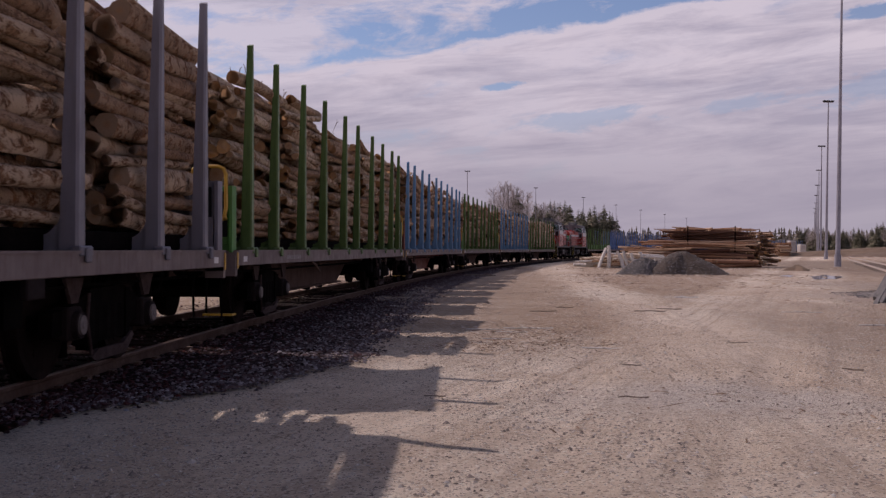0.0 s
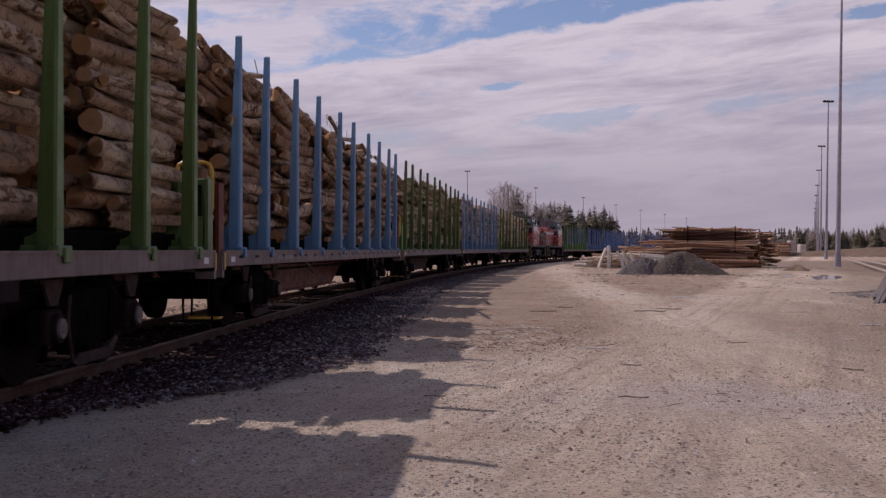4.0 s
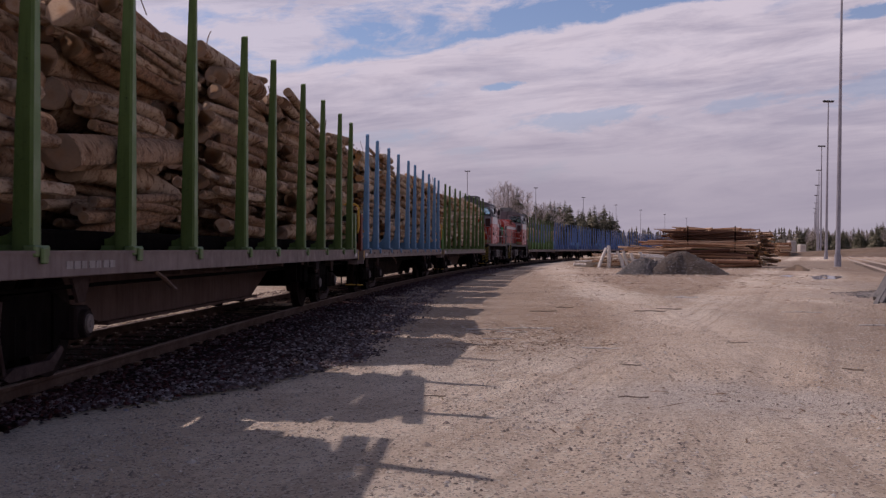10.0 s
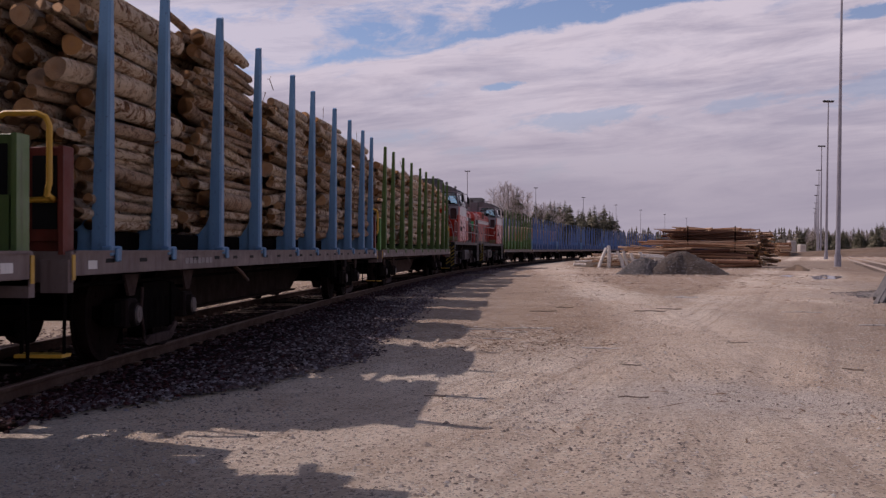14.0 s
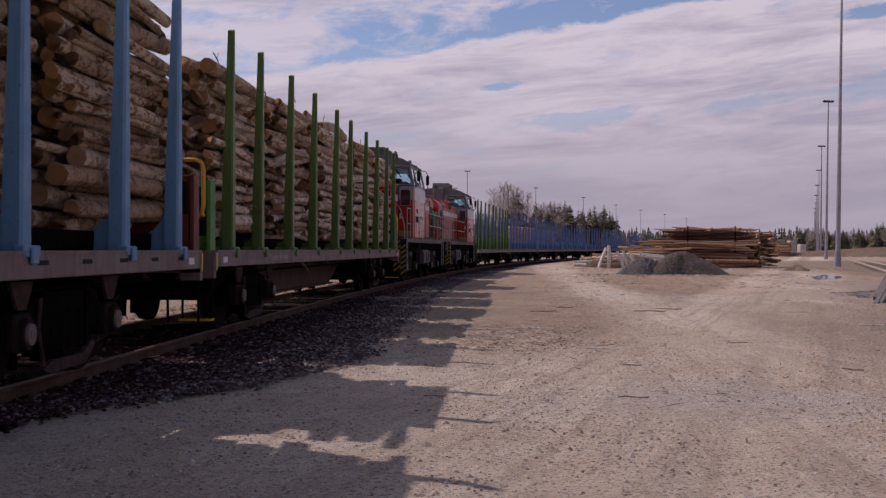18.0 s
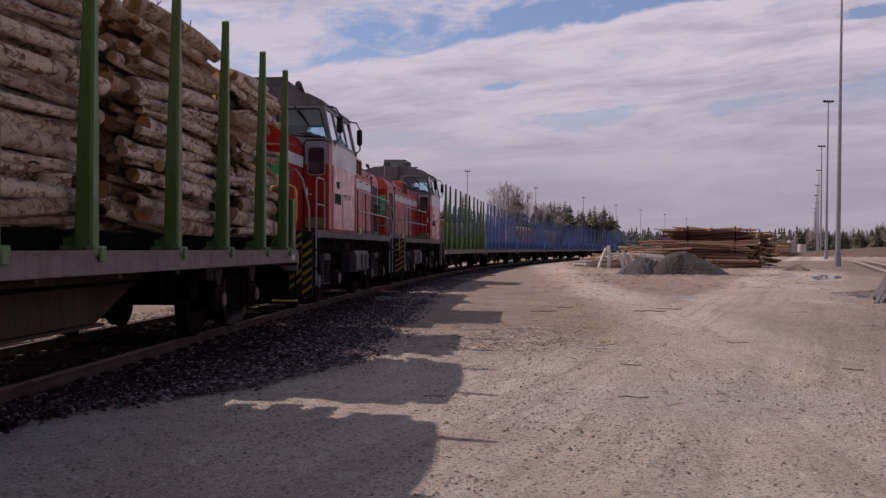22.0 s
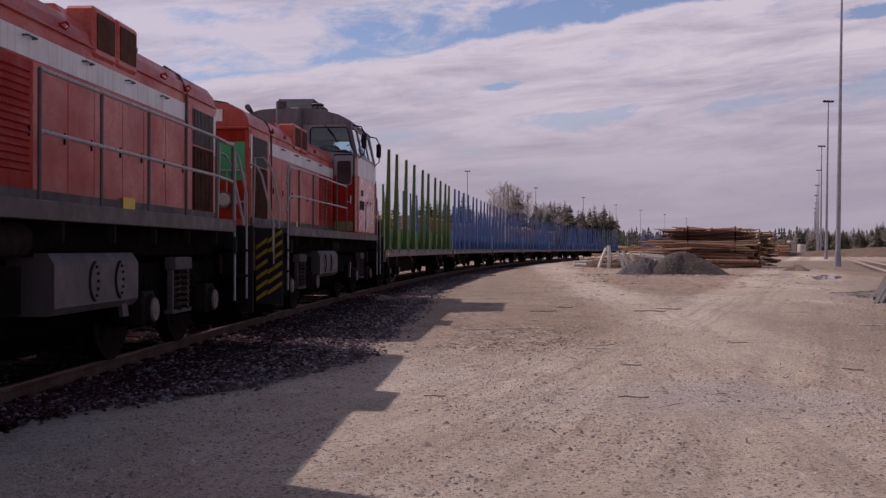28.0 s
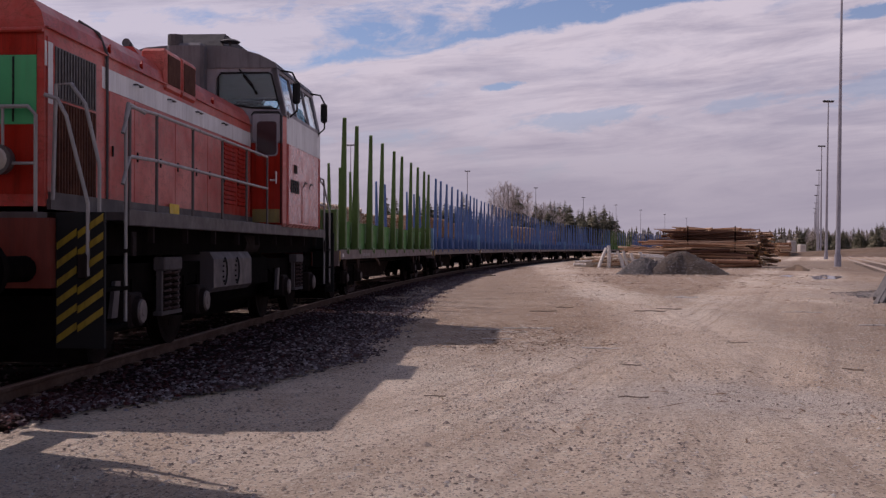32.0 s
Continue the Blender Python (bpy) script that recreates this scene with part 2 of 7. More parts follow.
def two_tone(name, c0, c1, scale, rough=0.85, bump_scale=None, bump_s=0.4, dist=0.02, lo=0.35, hi=0.65, detail=6, stretch=(1, 1, 1), gloss=0.5):
    def build(t, co):
        a = noise_node(t, mapped(t, co, stretch), scale, detail, 0.62)
        b = noise_node(t, mapped(t, co, stretch), scale * 6.3, 4, 0.6)
        col = mix_rgb(t, ramp(t, a, [(lo, (0, 0, 0)), (hi, (1, 1, 1))]), c0, c1)
        return mix_rgb(t, ramp(t, b, [(0.4, (0, 0, 0)), (0.75, (0.5, 0.5, 0.5))]), col, tuple(c * 0.55 for c in c0))
    bs = bump_scale or scale * 4
    return material(name, build, rough, 0.0, lambda t, co: (noise_node(t, mapped(t, co, stretch), bs, 6, 0.65), bump_s, dist), gloss)
def bark_build(t, co, age=(1.0, 1.0, 1.0)):
    """Birch bark: whitish, tan and brown patches with thin dark cross marks, no two logs alike; older loads are browner."""
    r = rand(t)
    pale = ramp(t, r, [(0.0, (0.44, 0.26, 0.155)), (0.2, (0.58, 0.42, 0.30)), (0.4, (0.31, 0.16, 0.085)), (0.6, (0.66, 0.50, 0.37)), (0.8, (0.48, 0.31, 0.195)), (1.0, (0.24, 0.115, 0.058))])
    off = t.nodes.new("ShaderNodeCombineXYZ")
    t.links.new(math_node(t, "MULTIPLY", r, 57.0), off.inputs[1])
    add = t.nodes.new("ShaderNodeVectorMath")
    t.links.new(co, add.inputs[0])
    t.links.new(off.outputs[0], add.inputs[1])
    p = add.outputs[0]
    patches = noise_node(t, mapped(t, p, (0.65, 15.0, 0.65)), 1.3, 6, 0.68, 0.4)
    col = mix_rgb(t, ramp(t, patches, [(0.49, (0, 0, 0)), (0.62, (0.85, 0.85, 0.85))]), pale, (0.13, 0.055, 0.026))
    peel = noise_node(t, mapped(t, p, (0.9, 24.0, 0.9)), 1.5, 5, 0.7, 0.3)
    col = mix_rgb(t, ramp(t, peel, [(0.57, (0, 0, 0)), (0.66, (0.8, 0.8, 0.8))]), col, (0.370, 0.152, 0.058))
    marks = noise_node(t, mapped(t, p, (0.8, 120.0, 0.8)), 1.2, 4, 0.65)
    col = mix_rgb(t, ramp(t, marks, [(0.56, (0, 0, 0)), (0.64, (0.85, 0.85, 0.85))]), col, (0.035, 0.024, 0.02))
    white = noise_node(t, mapped(t, p, (0.55, 9.0, 0.55)), 1.6, 6, 0.7, 0.6)
    much = ramp(t, rand(t), [(0.2, (0.15, 0.15, 0.15)), (0.6, (1, 1, 1))])
    col = mix_rgb(t, math_node(t, "MULTIPLY", much, ramp(t, white, [(0.44, (0, 0, 0)), (0.51, (0.92, 0.92, 0.92))])), col, (0.84, 0.71, 0.56))
    # loose curled flakes: pale edges and the red-brown layer under them
    flake = noise_node(t, mapped(t, p, (2.6, 62.0, 2.6)), 1.3, 5, 0.75, 0.8)
    col = mix_rgb(t, ramp(t, flake, [(0.60, (0, 0, 0)), (0.65, (0.75, 0.75, 0.75))]), col, (0.17, 0.072, 0.034))
    col = mix_rgb(t, ramp(t, flake, [(0.38, (0.7, 0.7, 0.7)), (0.43, (0, 0, 0))]), col, (0.82, 0.68, 0.52))
    blotch = noise_node(t, mapped(t, p, (1.3, 45.0, 1.3)), 1.4, 4, 0.7)
    col = mix_rgb(t, ramp(t, blotch, [(0.60, (0, 0, 0)), (0.68, (0.9, 0.9, 0.9))]), col, (0.04, 0.028, 0.022))
    return mix_rgb(t, 1.0, col, age, "MULTIPLY")


def wood_end_build(t, co, tones=None):
    r = rand(t)
    base = ramp(t, r, tones or [(0.0, (0.34, 0.185, 0.085)), (0.25, (0.20, 0.094, 0.040)), (0.45, (0.40, 0.235, 0.115)), (0.65, (0.30, 0.195, 0.125)), (0.85, (0.37, 0.185, 0.062)), (1.0, (0.14, 0.062, 0.028))])
    sep = t.nodes.new("ShaderNodeSeparateXYZ")
    t.links.new(co, sep.inputs[0])
    rad = math_node(t, "SQRT", math_node(t, "ADD", math_node(t, "POWER", sep.outputs[0], 2.0), math_node(t, "POWER", sep.outputs[2], 2.0)))
    ring = math_node(t, "SINE", math_node(t, "MULTIPLY", rad, 60.0))
    col = mix_rgb(t, math_node(t, "MULTIPLY_ADD", ring, 0.12, 0.12), base, (0.229, 0.132, 0.062))
    heart = ramp(t, rad, [(0.15, (0.6, 0.6, 0.6)), (0.5, (0, 0, 0))])
    col = mix_rgb(t, heart, col, (0.264, 0.141, 0.070))
    n = noise_node(t, co, 6.0, 5, 0.7)
    return mix_rgb(t, ramp(t, n, [(0.5, (0, 0, 0)), (0.75, (0.6, 0.6, 0.6))]), col, (0.150, 0.097, 0.062))


MAT = {}
MAT["bark"] = material("birch_bark", bark_build, 0.8, 0, lambda t, co: (noise_node(t, mapped(t, co, (2.4, 70, 2.4)), 1.5, 6, 0.75), 0.8, 0.05), 0.12)
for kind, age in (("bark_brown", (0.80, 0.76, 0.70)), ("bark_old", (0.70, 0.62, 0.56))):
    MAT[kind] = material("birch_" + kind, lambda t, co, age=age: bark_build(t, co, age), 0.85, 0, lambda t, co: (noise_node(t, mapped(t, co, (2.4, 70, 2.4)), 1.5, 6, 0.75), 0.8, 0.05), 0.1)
MAT["wood_end"] = material("cut_wood", wood_end_build, 0.85, 0, lambda t, co: (noise_node(t, co, 9.0, 4, 0.6), 0.4, 0.03), 0.12)
GREY_TONES = [(0.0, (0.30, 0.20, 0.13)), (0.3, (0.21, 0.135, 0.09)), (0.55, (0.37, 0.265, 0.19)), (0.8, (0.27, 0.185, 0.13)), (1.0, (0.15, 0.085, 0.055))]
MAT["grey_end"] = material("weathered_cut_wood", lambda t, co: wood_end_build(t, co, GREY_TONES), 0.9, 0, lambda t, co: (noise_node(t, co, 9.0, 4, 0.6), 0.4, 0.03), 0.1)
MAT["green"] = worn_paint("green_stake_paint", (0.085, 0.150, 0.042), amount=0.55, faded=(0.125, 0.195, 0.07), chips=(0.014, 0.012, 0.008), scale=0.8)
# darker green for the stakes' side faces: moss and grime plus painted shade
MAT["green_grimy_shaded"] = worn_paint("mossy_green_stake_paint", (0.062, 0.104, 0.028), dirt=(0.020, 0.026, 0.009), amount=0.8, faded=(0.092, 0.150, 0.048), chips=(0.008, 0.007, 0.005), scale=0.9, gloss=0.15)
MAT["green_bright"] = worn_paint("green_board_paint", (0.065, 0.205, 0.045), amount=0.4, gloss=0.2)
MAT["blue_board"] = worn_paint("deep_blue_board_paint", (0.065, 0.120, 0.27), dirt=(0.04, 0.035, 0.06), amount=0.6, gloss=0.2)
MAT["blue"] = worn_paint("blue_stake_paint", (0.085, 0.205, 0.36), dirt=(0.06, 0.06, 0.07), amount=0.6, faded=(0.12, 0.255, 0.41), chips=(0.012, 0.010, 0.011), scale=0.8)
MAT["grey_stake"] = worn_paint("grey_stake_paint", (0.14, 0.13, 0.155), amount=0.5)
MAT["sill"] = worn_paint("wagon_sill_grey", (0.145, 0.108, 0.104), dirt=(0.065, 0.036, 0.028), amount=0.6, gloss=0.18)
MAT["sill_red"] = worn_paint("wagon_brown_paint", (0.12, 0.022, 0.014), dirt=(0.045, 0.02, 0.015), amount=0.6, gloss=0.18)
MAT["belly_pale"] = worn_paint("wagon_belly_pale", (0.085, 0.055, 0.048), dirt=(0.045, 0.018, 0.012), amount=0.75, rough=0.8, gloss=0.06)
# belly and running gear: shade under the train is put into these near-black tones
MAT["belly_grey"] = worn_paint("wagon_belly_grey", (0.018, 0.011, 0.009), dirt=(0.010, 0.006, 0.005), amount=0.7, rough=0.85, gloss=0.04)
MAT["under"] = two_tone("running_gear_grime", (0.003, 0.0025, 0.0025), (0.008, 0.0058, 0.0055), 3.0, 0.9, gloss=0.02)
MAT["rust"] = two_tone("rusty_iron", (0.13, 0.065, 0.04), (0.07, 0.04, 0.03), 4.0, 0.8)
MAT["hub"] = worn_paint("axle_box_grey", (0.016, 0.011, 0.011), dirt=(0.012, 0.007, 0.006), amount=0.6, scale=3.0, rough=0.8, gloss=0.05)
MAT["axle_cap"] = worn_paint("pale_axle_cap", (0.13, 0.105, 0.098), dirt=(0.03, 0.02, 0.017), amount=0.8, scale=5.0, rough=0.6, gloss=0.2)
MAT["spring"] = worn_paint("dusty_spring_grey", (0.075, 0.065, 0.068), dirt=(0.03, 0.022, 0.02), amount=0.6, scale=3.0, rough=0.75, gloss=0.1)
# grimy wheels, darkened further for the shade under the wagons
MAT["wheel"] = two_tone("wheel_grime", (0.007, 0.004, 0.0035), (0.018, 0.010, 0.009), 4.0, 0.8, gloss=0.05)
MAT["bracket"] = two_tone("dusty_bracket", (0.040, 0.024, 0.022), (0.080, 0.055, 0.053), 5.0, 0.8, gloss=0.08)
MAT["steel"] = material("wheel_tread_steel", lambda t, co: (0.33, 0.31, 0.30), 0.35, 0.9)
MAT["yellow"] = worn_paint("yellow_rail_paint", (0.48, 0.27, 0.018), dirt=(0.18, 0.10, 0.03), amount=0.4, scale=2.0)
MAT["plate_yellow"] = worn_paint("yellow_sign_paint", (0.66, 0.44, 0.02), dirt=(0.3, 0.18, 0.03), amount=0.3, scale=2.0)
MAT["black"] = material("black_rubber", lambda t, co: (0.012, 0.012, 0.013), 0.7, 0, None, 0.15)
MAT["plate_white"] = worn_paint("white_plate", (0.62, 0.60, 0.58), amount=0.4, scale=3.0)
MAT["faded_mark"] = worn_paint("faded_marking_paint", (0.20, 0.18, 0.18), amount=0.7, scale=3.0)


def ground_build(t, co):
    """Trodden gravel and dust: pale driving lanes over brown ground, coarse grit, damp stretches."""
    sep = t.nodes.new("ShaderNodeSeparateXYZ")
    t.links.new(co, sep.inputs[0])
    gx, gy = sep.outputs[0], sep.outputs[1]
    big = noise_node(t, mapped(t, co, (0.30, 0.11, 1)), 1.0, 7, 0.65, 0.8)
    brown = ramp(t, big, [(0.32, (0.265, 0.178, 0.118)), (0.5, (0.36, 0.262, 0.185)), (0.66, (0.45, 0.36, 0.275))])
    dusty = ramp(t, big, [(0.32, (0.635, 0.503, 0.379)), (0.5, (0.745, 0.625, 0.502)), (0.66, (0.805, 0.722, 0.605))])
    ragged = math_node(t, "MULTIPLY_ADD", noise_node(t, mapped(t, co, (0.8, 0.25, 1)), 1.0, 7, 0.68, 0.5), 3.0, -1.5)
    # the dusty part of the yard before the eye, and what lies beside the stones of the track
    near = ramp(t, math_node(t, "MULTIPLY_ADD", math_node(t, "ADD", gy, math_node(t, "MULTIPLY", ragged, 4.0)), -0.045, 1.05), [(0.25, (0, 0, 0)), (0.62, (1, 1, 1))])
    col = mix_rgb(t, near, brown, dusty)
    # trampled soil, bark and clods farther off
    clods = noise_node(t, mapped(t, co, (1.1, 0.9, 1)), 1.0, 9, 0.75, 0.6)
    far = math_node(t, "SUBTRACT", 1.0, near)
    col = mix_rgb(t, math_node(t, "MULTIPLY", far, ramp(t, clods, [(0.48, (0, 0, 0)), (0.60, (0.6, 0.6, 0.6))])), col, (0.20, 0.142, 0.10))
    col = mix_rgb(t, math_node(t, "MULTIPLY", far, ramp(t, clods, [(0.34, (0.5, 0.5, 0.5)), (0.42, (0, 0, 0))])), col, (0.52, 0.42, 0.33))
    # lanes: where they start, how they lean, how they bend, how wide, how pale
    for c, m, bend, wide, much in ((3.95, 0.012, 0.0004, 1.15, 0.5), (-2.28, 0.342, 0.0, 1.0, 0.7), (-0.5, 0.355, 0.0, 1.9, 0.6), (2.0, 0.085, 0.0, 0.9, 0.4)):
        mid = math_node(t, "MULTIPLY_ADD", math_node(t, "MULTIPLY", gy, gy), bend, math_node(t, "MULTIPLY_ADD", gy, m, c))
        off = math_node(t, "SUBTRACT", gx, mid)
        d = math_node(t, "ABSOLUTE", math_node(t, "ADD", off, math_node(t, "MULTIPLY", ragged, 0.55)))
        lane = ramp(t, math_node(t, "DIVIDE", d, wide), [(0.45, (much, much, much)), (1.0, (0, 0, 0))])
        col = mix_rgb(t, lane, col, dusty)
        across = t.nodes.new("ShaderNodeCombineXYZ")
        t.links.new(math_node(t, "MULTIPLY", math_node(t, "ADD", off, math_node(t, "MULTIPLY", ragged, 0.10)), 5.0), across.inputs[0])
        t.links.new(math_node(t, "MULTIPLY", gy, 0.07), across.inputs[1])
        rut = noise_node(t, across.outputs[0], 1.0, 5, 0.7)
        wide_lane = ramp(t, math_node(t, "DIVIDE", d, wide * 2.0), [(0.5, (1, 1, 1)), (1.0, (0, 0, 0))])
        col = mix_rgb(t, math_node(t, "MULTIPLY", wide_lane, ramp(t, rut, [(0.50, (0, 0, 0)), (0.66, (0.55, 0.55, 0.55))])), col, (0.381, 0.277, 0.194))
    # one damp wheel rut that curves along the road
    wave = math_node(t, "MULTIPLY", math_node(t, "SINE", math_node(t, "MULTIPLY", gy, 0.30)), 0.12)
    rd = math_node(t, "ABSOLUTE", math_node(t, "ADD", math_node(t, "SUBTRACT", gx, math_node(t, "MULTIPLY_ADD", gy, 0.343, 0.2)), math_node(t, "ADD", wave, math_node(t, "MULTIPLY", ragged, 0.06))))
    span = ramp(t, math_node(t, "MULTIPLY", gy, 0.02), [(0.16, (0, 0, 0)), (0.20, (1, 1, 1)), (0.46, (1, 1, 1)), (0.56, (0, 0, 0))])
    col = mix_rgb(t, math_node(t, "MULTIPLY", span, ramp(t, rd, [(0.03, (0.4, 0.4, 0.4)), (0.11, (0, 0, 0))])), col, (0.273, 0.189, 0.131))
    # patches: coarse grey gravel, damp brown ground, the skirts of the heaps
    for cx, cy, rx, ry, much, tone in ((2.5, 8.9, 2.0, 1.5, 0.75, (0.56, 0.50, 0.445)), (2.4, 20.0, 1.7, 9.0, 0.3, (0.343, 0.233, 0.156)), (8.2, 43.0, 3.6, 9.0, 0.75, (0.285, 0.195, 0.136)),
                                       (12.0, 53.0, 6.5, 4.0, 0.8, (0.222, 0.158, 0.115)), (11.5, 27.0, 2.6, 9.0, 0.75, (0.330, 0.271, 0.225)), (15.2, 34.0, 3.4, 14.0, 0.8, (0.290, 0.240, 0.200)), (6.4, 13.5, 1.8, 7.0, 0.55, (0.335, 0.250, 0.185)), (8.4, 13.0, 4.6, 15.0, 0.8, (0.29, 0.215, 0.158))):
        ex = math_node(t, "POWER", math_node(t, "DIVIDE", math_node(t, "SUBTRACT", gx, cx), rx), 2.0)
        ey = math_node(t, "POWER", math_node(t, "DIVIDE", math_node(t, "SUBTRACT", gy, cy), ry), 2.0)
        m = math_node(t, "ADD", math_node(t, "SQRT", math_node(t, "ADD", ex, ey)), math_node(t, "MULTIPLY", ragged, 0.35))
        col = mix_rgb(t, ramp(t, m, [(0.4, (much, much, much)), (1.2, (0, 0, 0))]), col, tone)
    mid = noise_node(t, co, 1.1, 7, 0.7, 0.4)
    col = mix_rgb(t, ramp(t, mid, [(0.46, (0, 0, 0)), (0.66, (0.55, 0.55, 0.55))]), col, (0.457, 0.334, 0.237))
    spots = noise_node(t, co, 7.5, 6, 0.75)
    col = mix_rgb(t, ramp(t, spots, [(0.55, (0, 0, 0)), (0.69, (0.5, 0.5, 0.5))]), col, (0.40, 0.312, 0.242))
    # single grains: dark, pale and brown stones pressed into the dust
    for scale, low, high in ((30.0, 0.16, 0.90), (55.0, 0.24, 0.84)):
        grains = t.nodes.new("ShaderNodeTexVoronoi")
        grains.inputs["Scale"].default_value = scale
        t.links.new(co, grains.inputs["Vector"])
        tone = t.nodes.new("ShaderNodeSeparateColor")
        t.links.new(grains.outputs["Color"], tone.inputs[0])
        body = ramp(t, grains.outputs["Distance"], [(0.35, (1, 1, 1)), (0.55, (0, 0, 0))])
        col = mix_rgb(t, math_node(t, "MULTIPLY", body, ramp(t, tone.outputs[0], [(low - 0.01, (0.75, 0.75, 0.75)), (low, (0, 0, 0))])), col, (0.203, 0.158, 0.131))
        col = mix_rgb(t, math_node(t, "MULTIPLY", body, ramp(t, tone.outputs[0], [(high, (0, 0, 0)), (high + 0.01, (0.7, 0.7, 0.7))])), col, (0.800, 0.756, 0.663))
    grit = noise_node(t, co, 34.0, 5, 0.8)
    col = mix_rgb(t, ramp(t, grit, [(0.53, (0, 0, 0)), (0.67, (0.55, 0.55, 0.55))]), col, (0.31, 0.25, 0.20))
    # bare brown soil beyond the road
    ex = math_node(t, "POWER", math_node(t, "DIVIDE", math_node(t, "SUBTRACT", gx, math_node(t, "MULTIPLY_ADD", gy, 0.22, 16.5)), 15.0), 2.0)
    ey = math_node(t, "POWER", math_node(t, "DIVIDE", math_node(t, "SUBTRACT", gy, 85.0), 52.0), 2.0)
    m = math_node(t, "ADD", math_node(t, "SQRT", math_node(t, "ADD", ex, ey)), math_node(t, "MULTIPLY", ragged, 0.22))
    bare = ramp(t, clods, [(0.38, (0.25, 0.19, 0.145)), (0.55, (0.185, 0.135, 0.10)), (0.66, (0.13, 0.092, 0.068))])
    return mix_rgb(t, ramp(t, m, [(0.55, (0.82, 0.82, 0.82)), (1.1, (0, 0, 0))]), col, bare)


def ground_bump(t, co):
    h = math_node(t, "ADD", math_node(t, "MULTIPLY", noise_node(t, co, 2.6, 6, 0.65), 1.6), noise_node(t, co, 28.0, 6, 0.8))
    return h, 1.0, 0.045


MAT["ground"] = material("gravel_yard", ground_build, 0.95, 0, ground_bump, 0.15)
# inner stones carry the train's shade in their colour, besides their own red
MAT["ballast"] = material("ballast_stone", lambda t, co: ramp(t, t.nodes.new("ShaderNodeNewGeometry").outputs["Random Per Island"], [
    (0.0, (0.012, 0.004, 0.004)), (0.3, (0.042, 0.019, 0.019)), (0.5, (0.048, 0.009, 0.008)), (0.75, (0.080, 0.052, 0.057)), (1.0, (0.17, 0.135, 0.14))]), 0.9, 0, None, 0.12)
MAT["ballast_grey"] = material("grey_ballast_stone", lambda t, co: ramp(t, t.nodes.new("ShaderNodeNewGeometry").outputs["Random Per Island"], [
    (0.0, (0.030, 0.018, 0.018)), (0.3, (0.085, 0.068, 0.072)), (0.5, (0.060, 0.024, 0.022)), (0.75, (0.14, 0.12, 0.128)), (1.0, (0.27, 0.24, 0.245))]), 0.9, 0, None, 0.12)
MAT["pebble"] = material("loose_pebbles", lambda t, co: ramp(t, t.nodes.new("ShaderNodeNewGeometry").outputs["Random Per Island"], [
    (0.0, (0.15, 0.12, 0.105)), (0.35, (0.27, 0.22, 0.18)), (0.7, (0.34, 0.285, 0.24)), (1.0, (0.46, 0.42, 0.38))]), 0.92)
# bed and sleepers made near-black for the shade that lies beneath the train
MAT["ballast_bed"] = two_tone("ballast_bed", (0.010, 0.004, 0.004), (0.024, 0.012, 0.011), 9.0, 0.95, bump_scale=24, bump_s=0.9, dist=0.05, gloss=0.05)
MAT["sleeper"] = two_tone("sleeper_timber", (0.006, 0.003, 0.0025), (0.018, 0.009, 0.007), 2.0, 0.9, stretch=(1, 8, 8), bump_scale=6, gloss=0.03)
MAT["rail"] = two_tone("rail_rust", (0.060, 0.032, 0.024), (0.110, 0.072, 0.058), 3.0, 0.85, gloss=0.08)
MAT["rail_head"] = material("polished_rail_head", lambda t, co: (0.11, 0.06, 0.045), 0.6, 0.4)
MAT["galv"] = two_tone("galvanised_steel", (0.23, 0.22, 0.26), (0.33, 0.32, 0.36), 1.5, 0.5, bump_s=0.05)


def loco_red_build(t, co):
    """Old red enamel: chalky pink patches, rust cracks and dirt that runs down."""
    a = noise_node(t, mapped(t, co, (1.0, 0.8, 0.8)), 1.4, 5, 0.6)
    col = mix_rgb(t, ramp(t, a, [(0.35, (0, 0, 0)), (0.7, (1, 1, 1))]), (0.36, 0.022, 0.013), (0.55, 0.15, 0.125))
    crack = noise_node(t, mapped(t, co, (1.3, 1.3, 2.6)), 2.6, 7, 0.72, 0.8)
    band = math_node(t, "ABSOLUTE", math_node(t, "SUBTRACT", crack, 0.5))
    col = mix_rgb(t, ramp(t, band, [(0.004, (0.75, 0.75, 0.75)), (0.016, (0, 0, 0))]), col, (0.16, 0.035, 0.02))
    st = noise_node(t, mapped(t, co, (9, 9, 0.5)), 2.0, 6, 0.65)
    col = mix_rgb(t, ramp(t, st, [(0.5, (0, 0, 0)), (0.8, (0.5, 0.5, 0.5))]), col, (0.13, 0.045, 0.03))
    return mix_rgb(t, ramp(t, noise_node(t, co, 30, 3), [(0.62, (0, 0, 0)), (0.75, (0.35, 0.35, 0.35))]), col, (0.10, 0.05, 0.04))


MAT["loco_red"] = material("faded_red_enamel", loco_red_build, lambda t, co: ramp(t, noise_node(t, co, 3, 5), [(0.3, (0.30, 0.30, 0.30)), (0.7, (0.5, 0.5, 0.5))]), 0,
                           lambda t, co: (noise_node(t, co, 2.5, 4), 0.10, 0.03), 0.3)
MAT["loco_deep"] = worn_paint("deep_red_enamel", (0.27, 0.012, 0.003), dirt=(0.05, 0.010, 0.005), amount=0.65, rough=0.5, gloss=0.1)
MAT["loco_white"] = worn_paint("white_band_paint", (0.52, 0.52, 0.53), dirt=(0.20, 0.16, 0.14), amount=0.55, rough=0.42)
MAT["loco_grey"] = worn_paint("cab_grey_paint", (0.20, 0.19, 0.215), amount=0.45, rough=0.45, gloss=0.3)
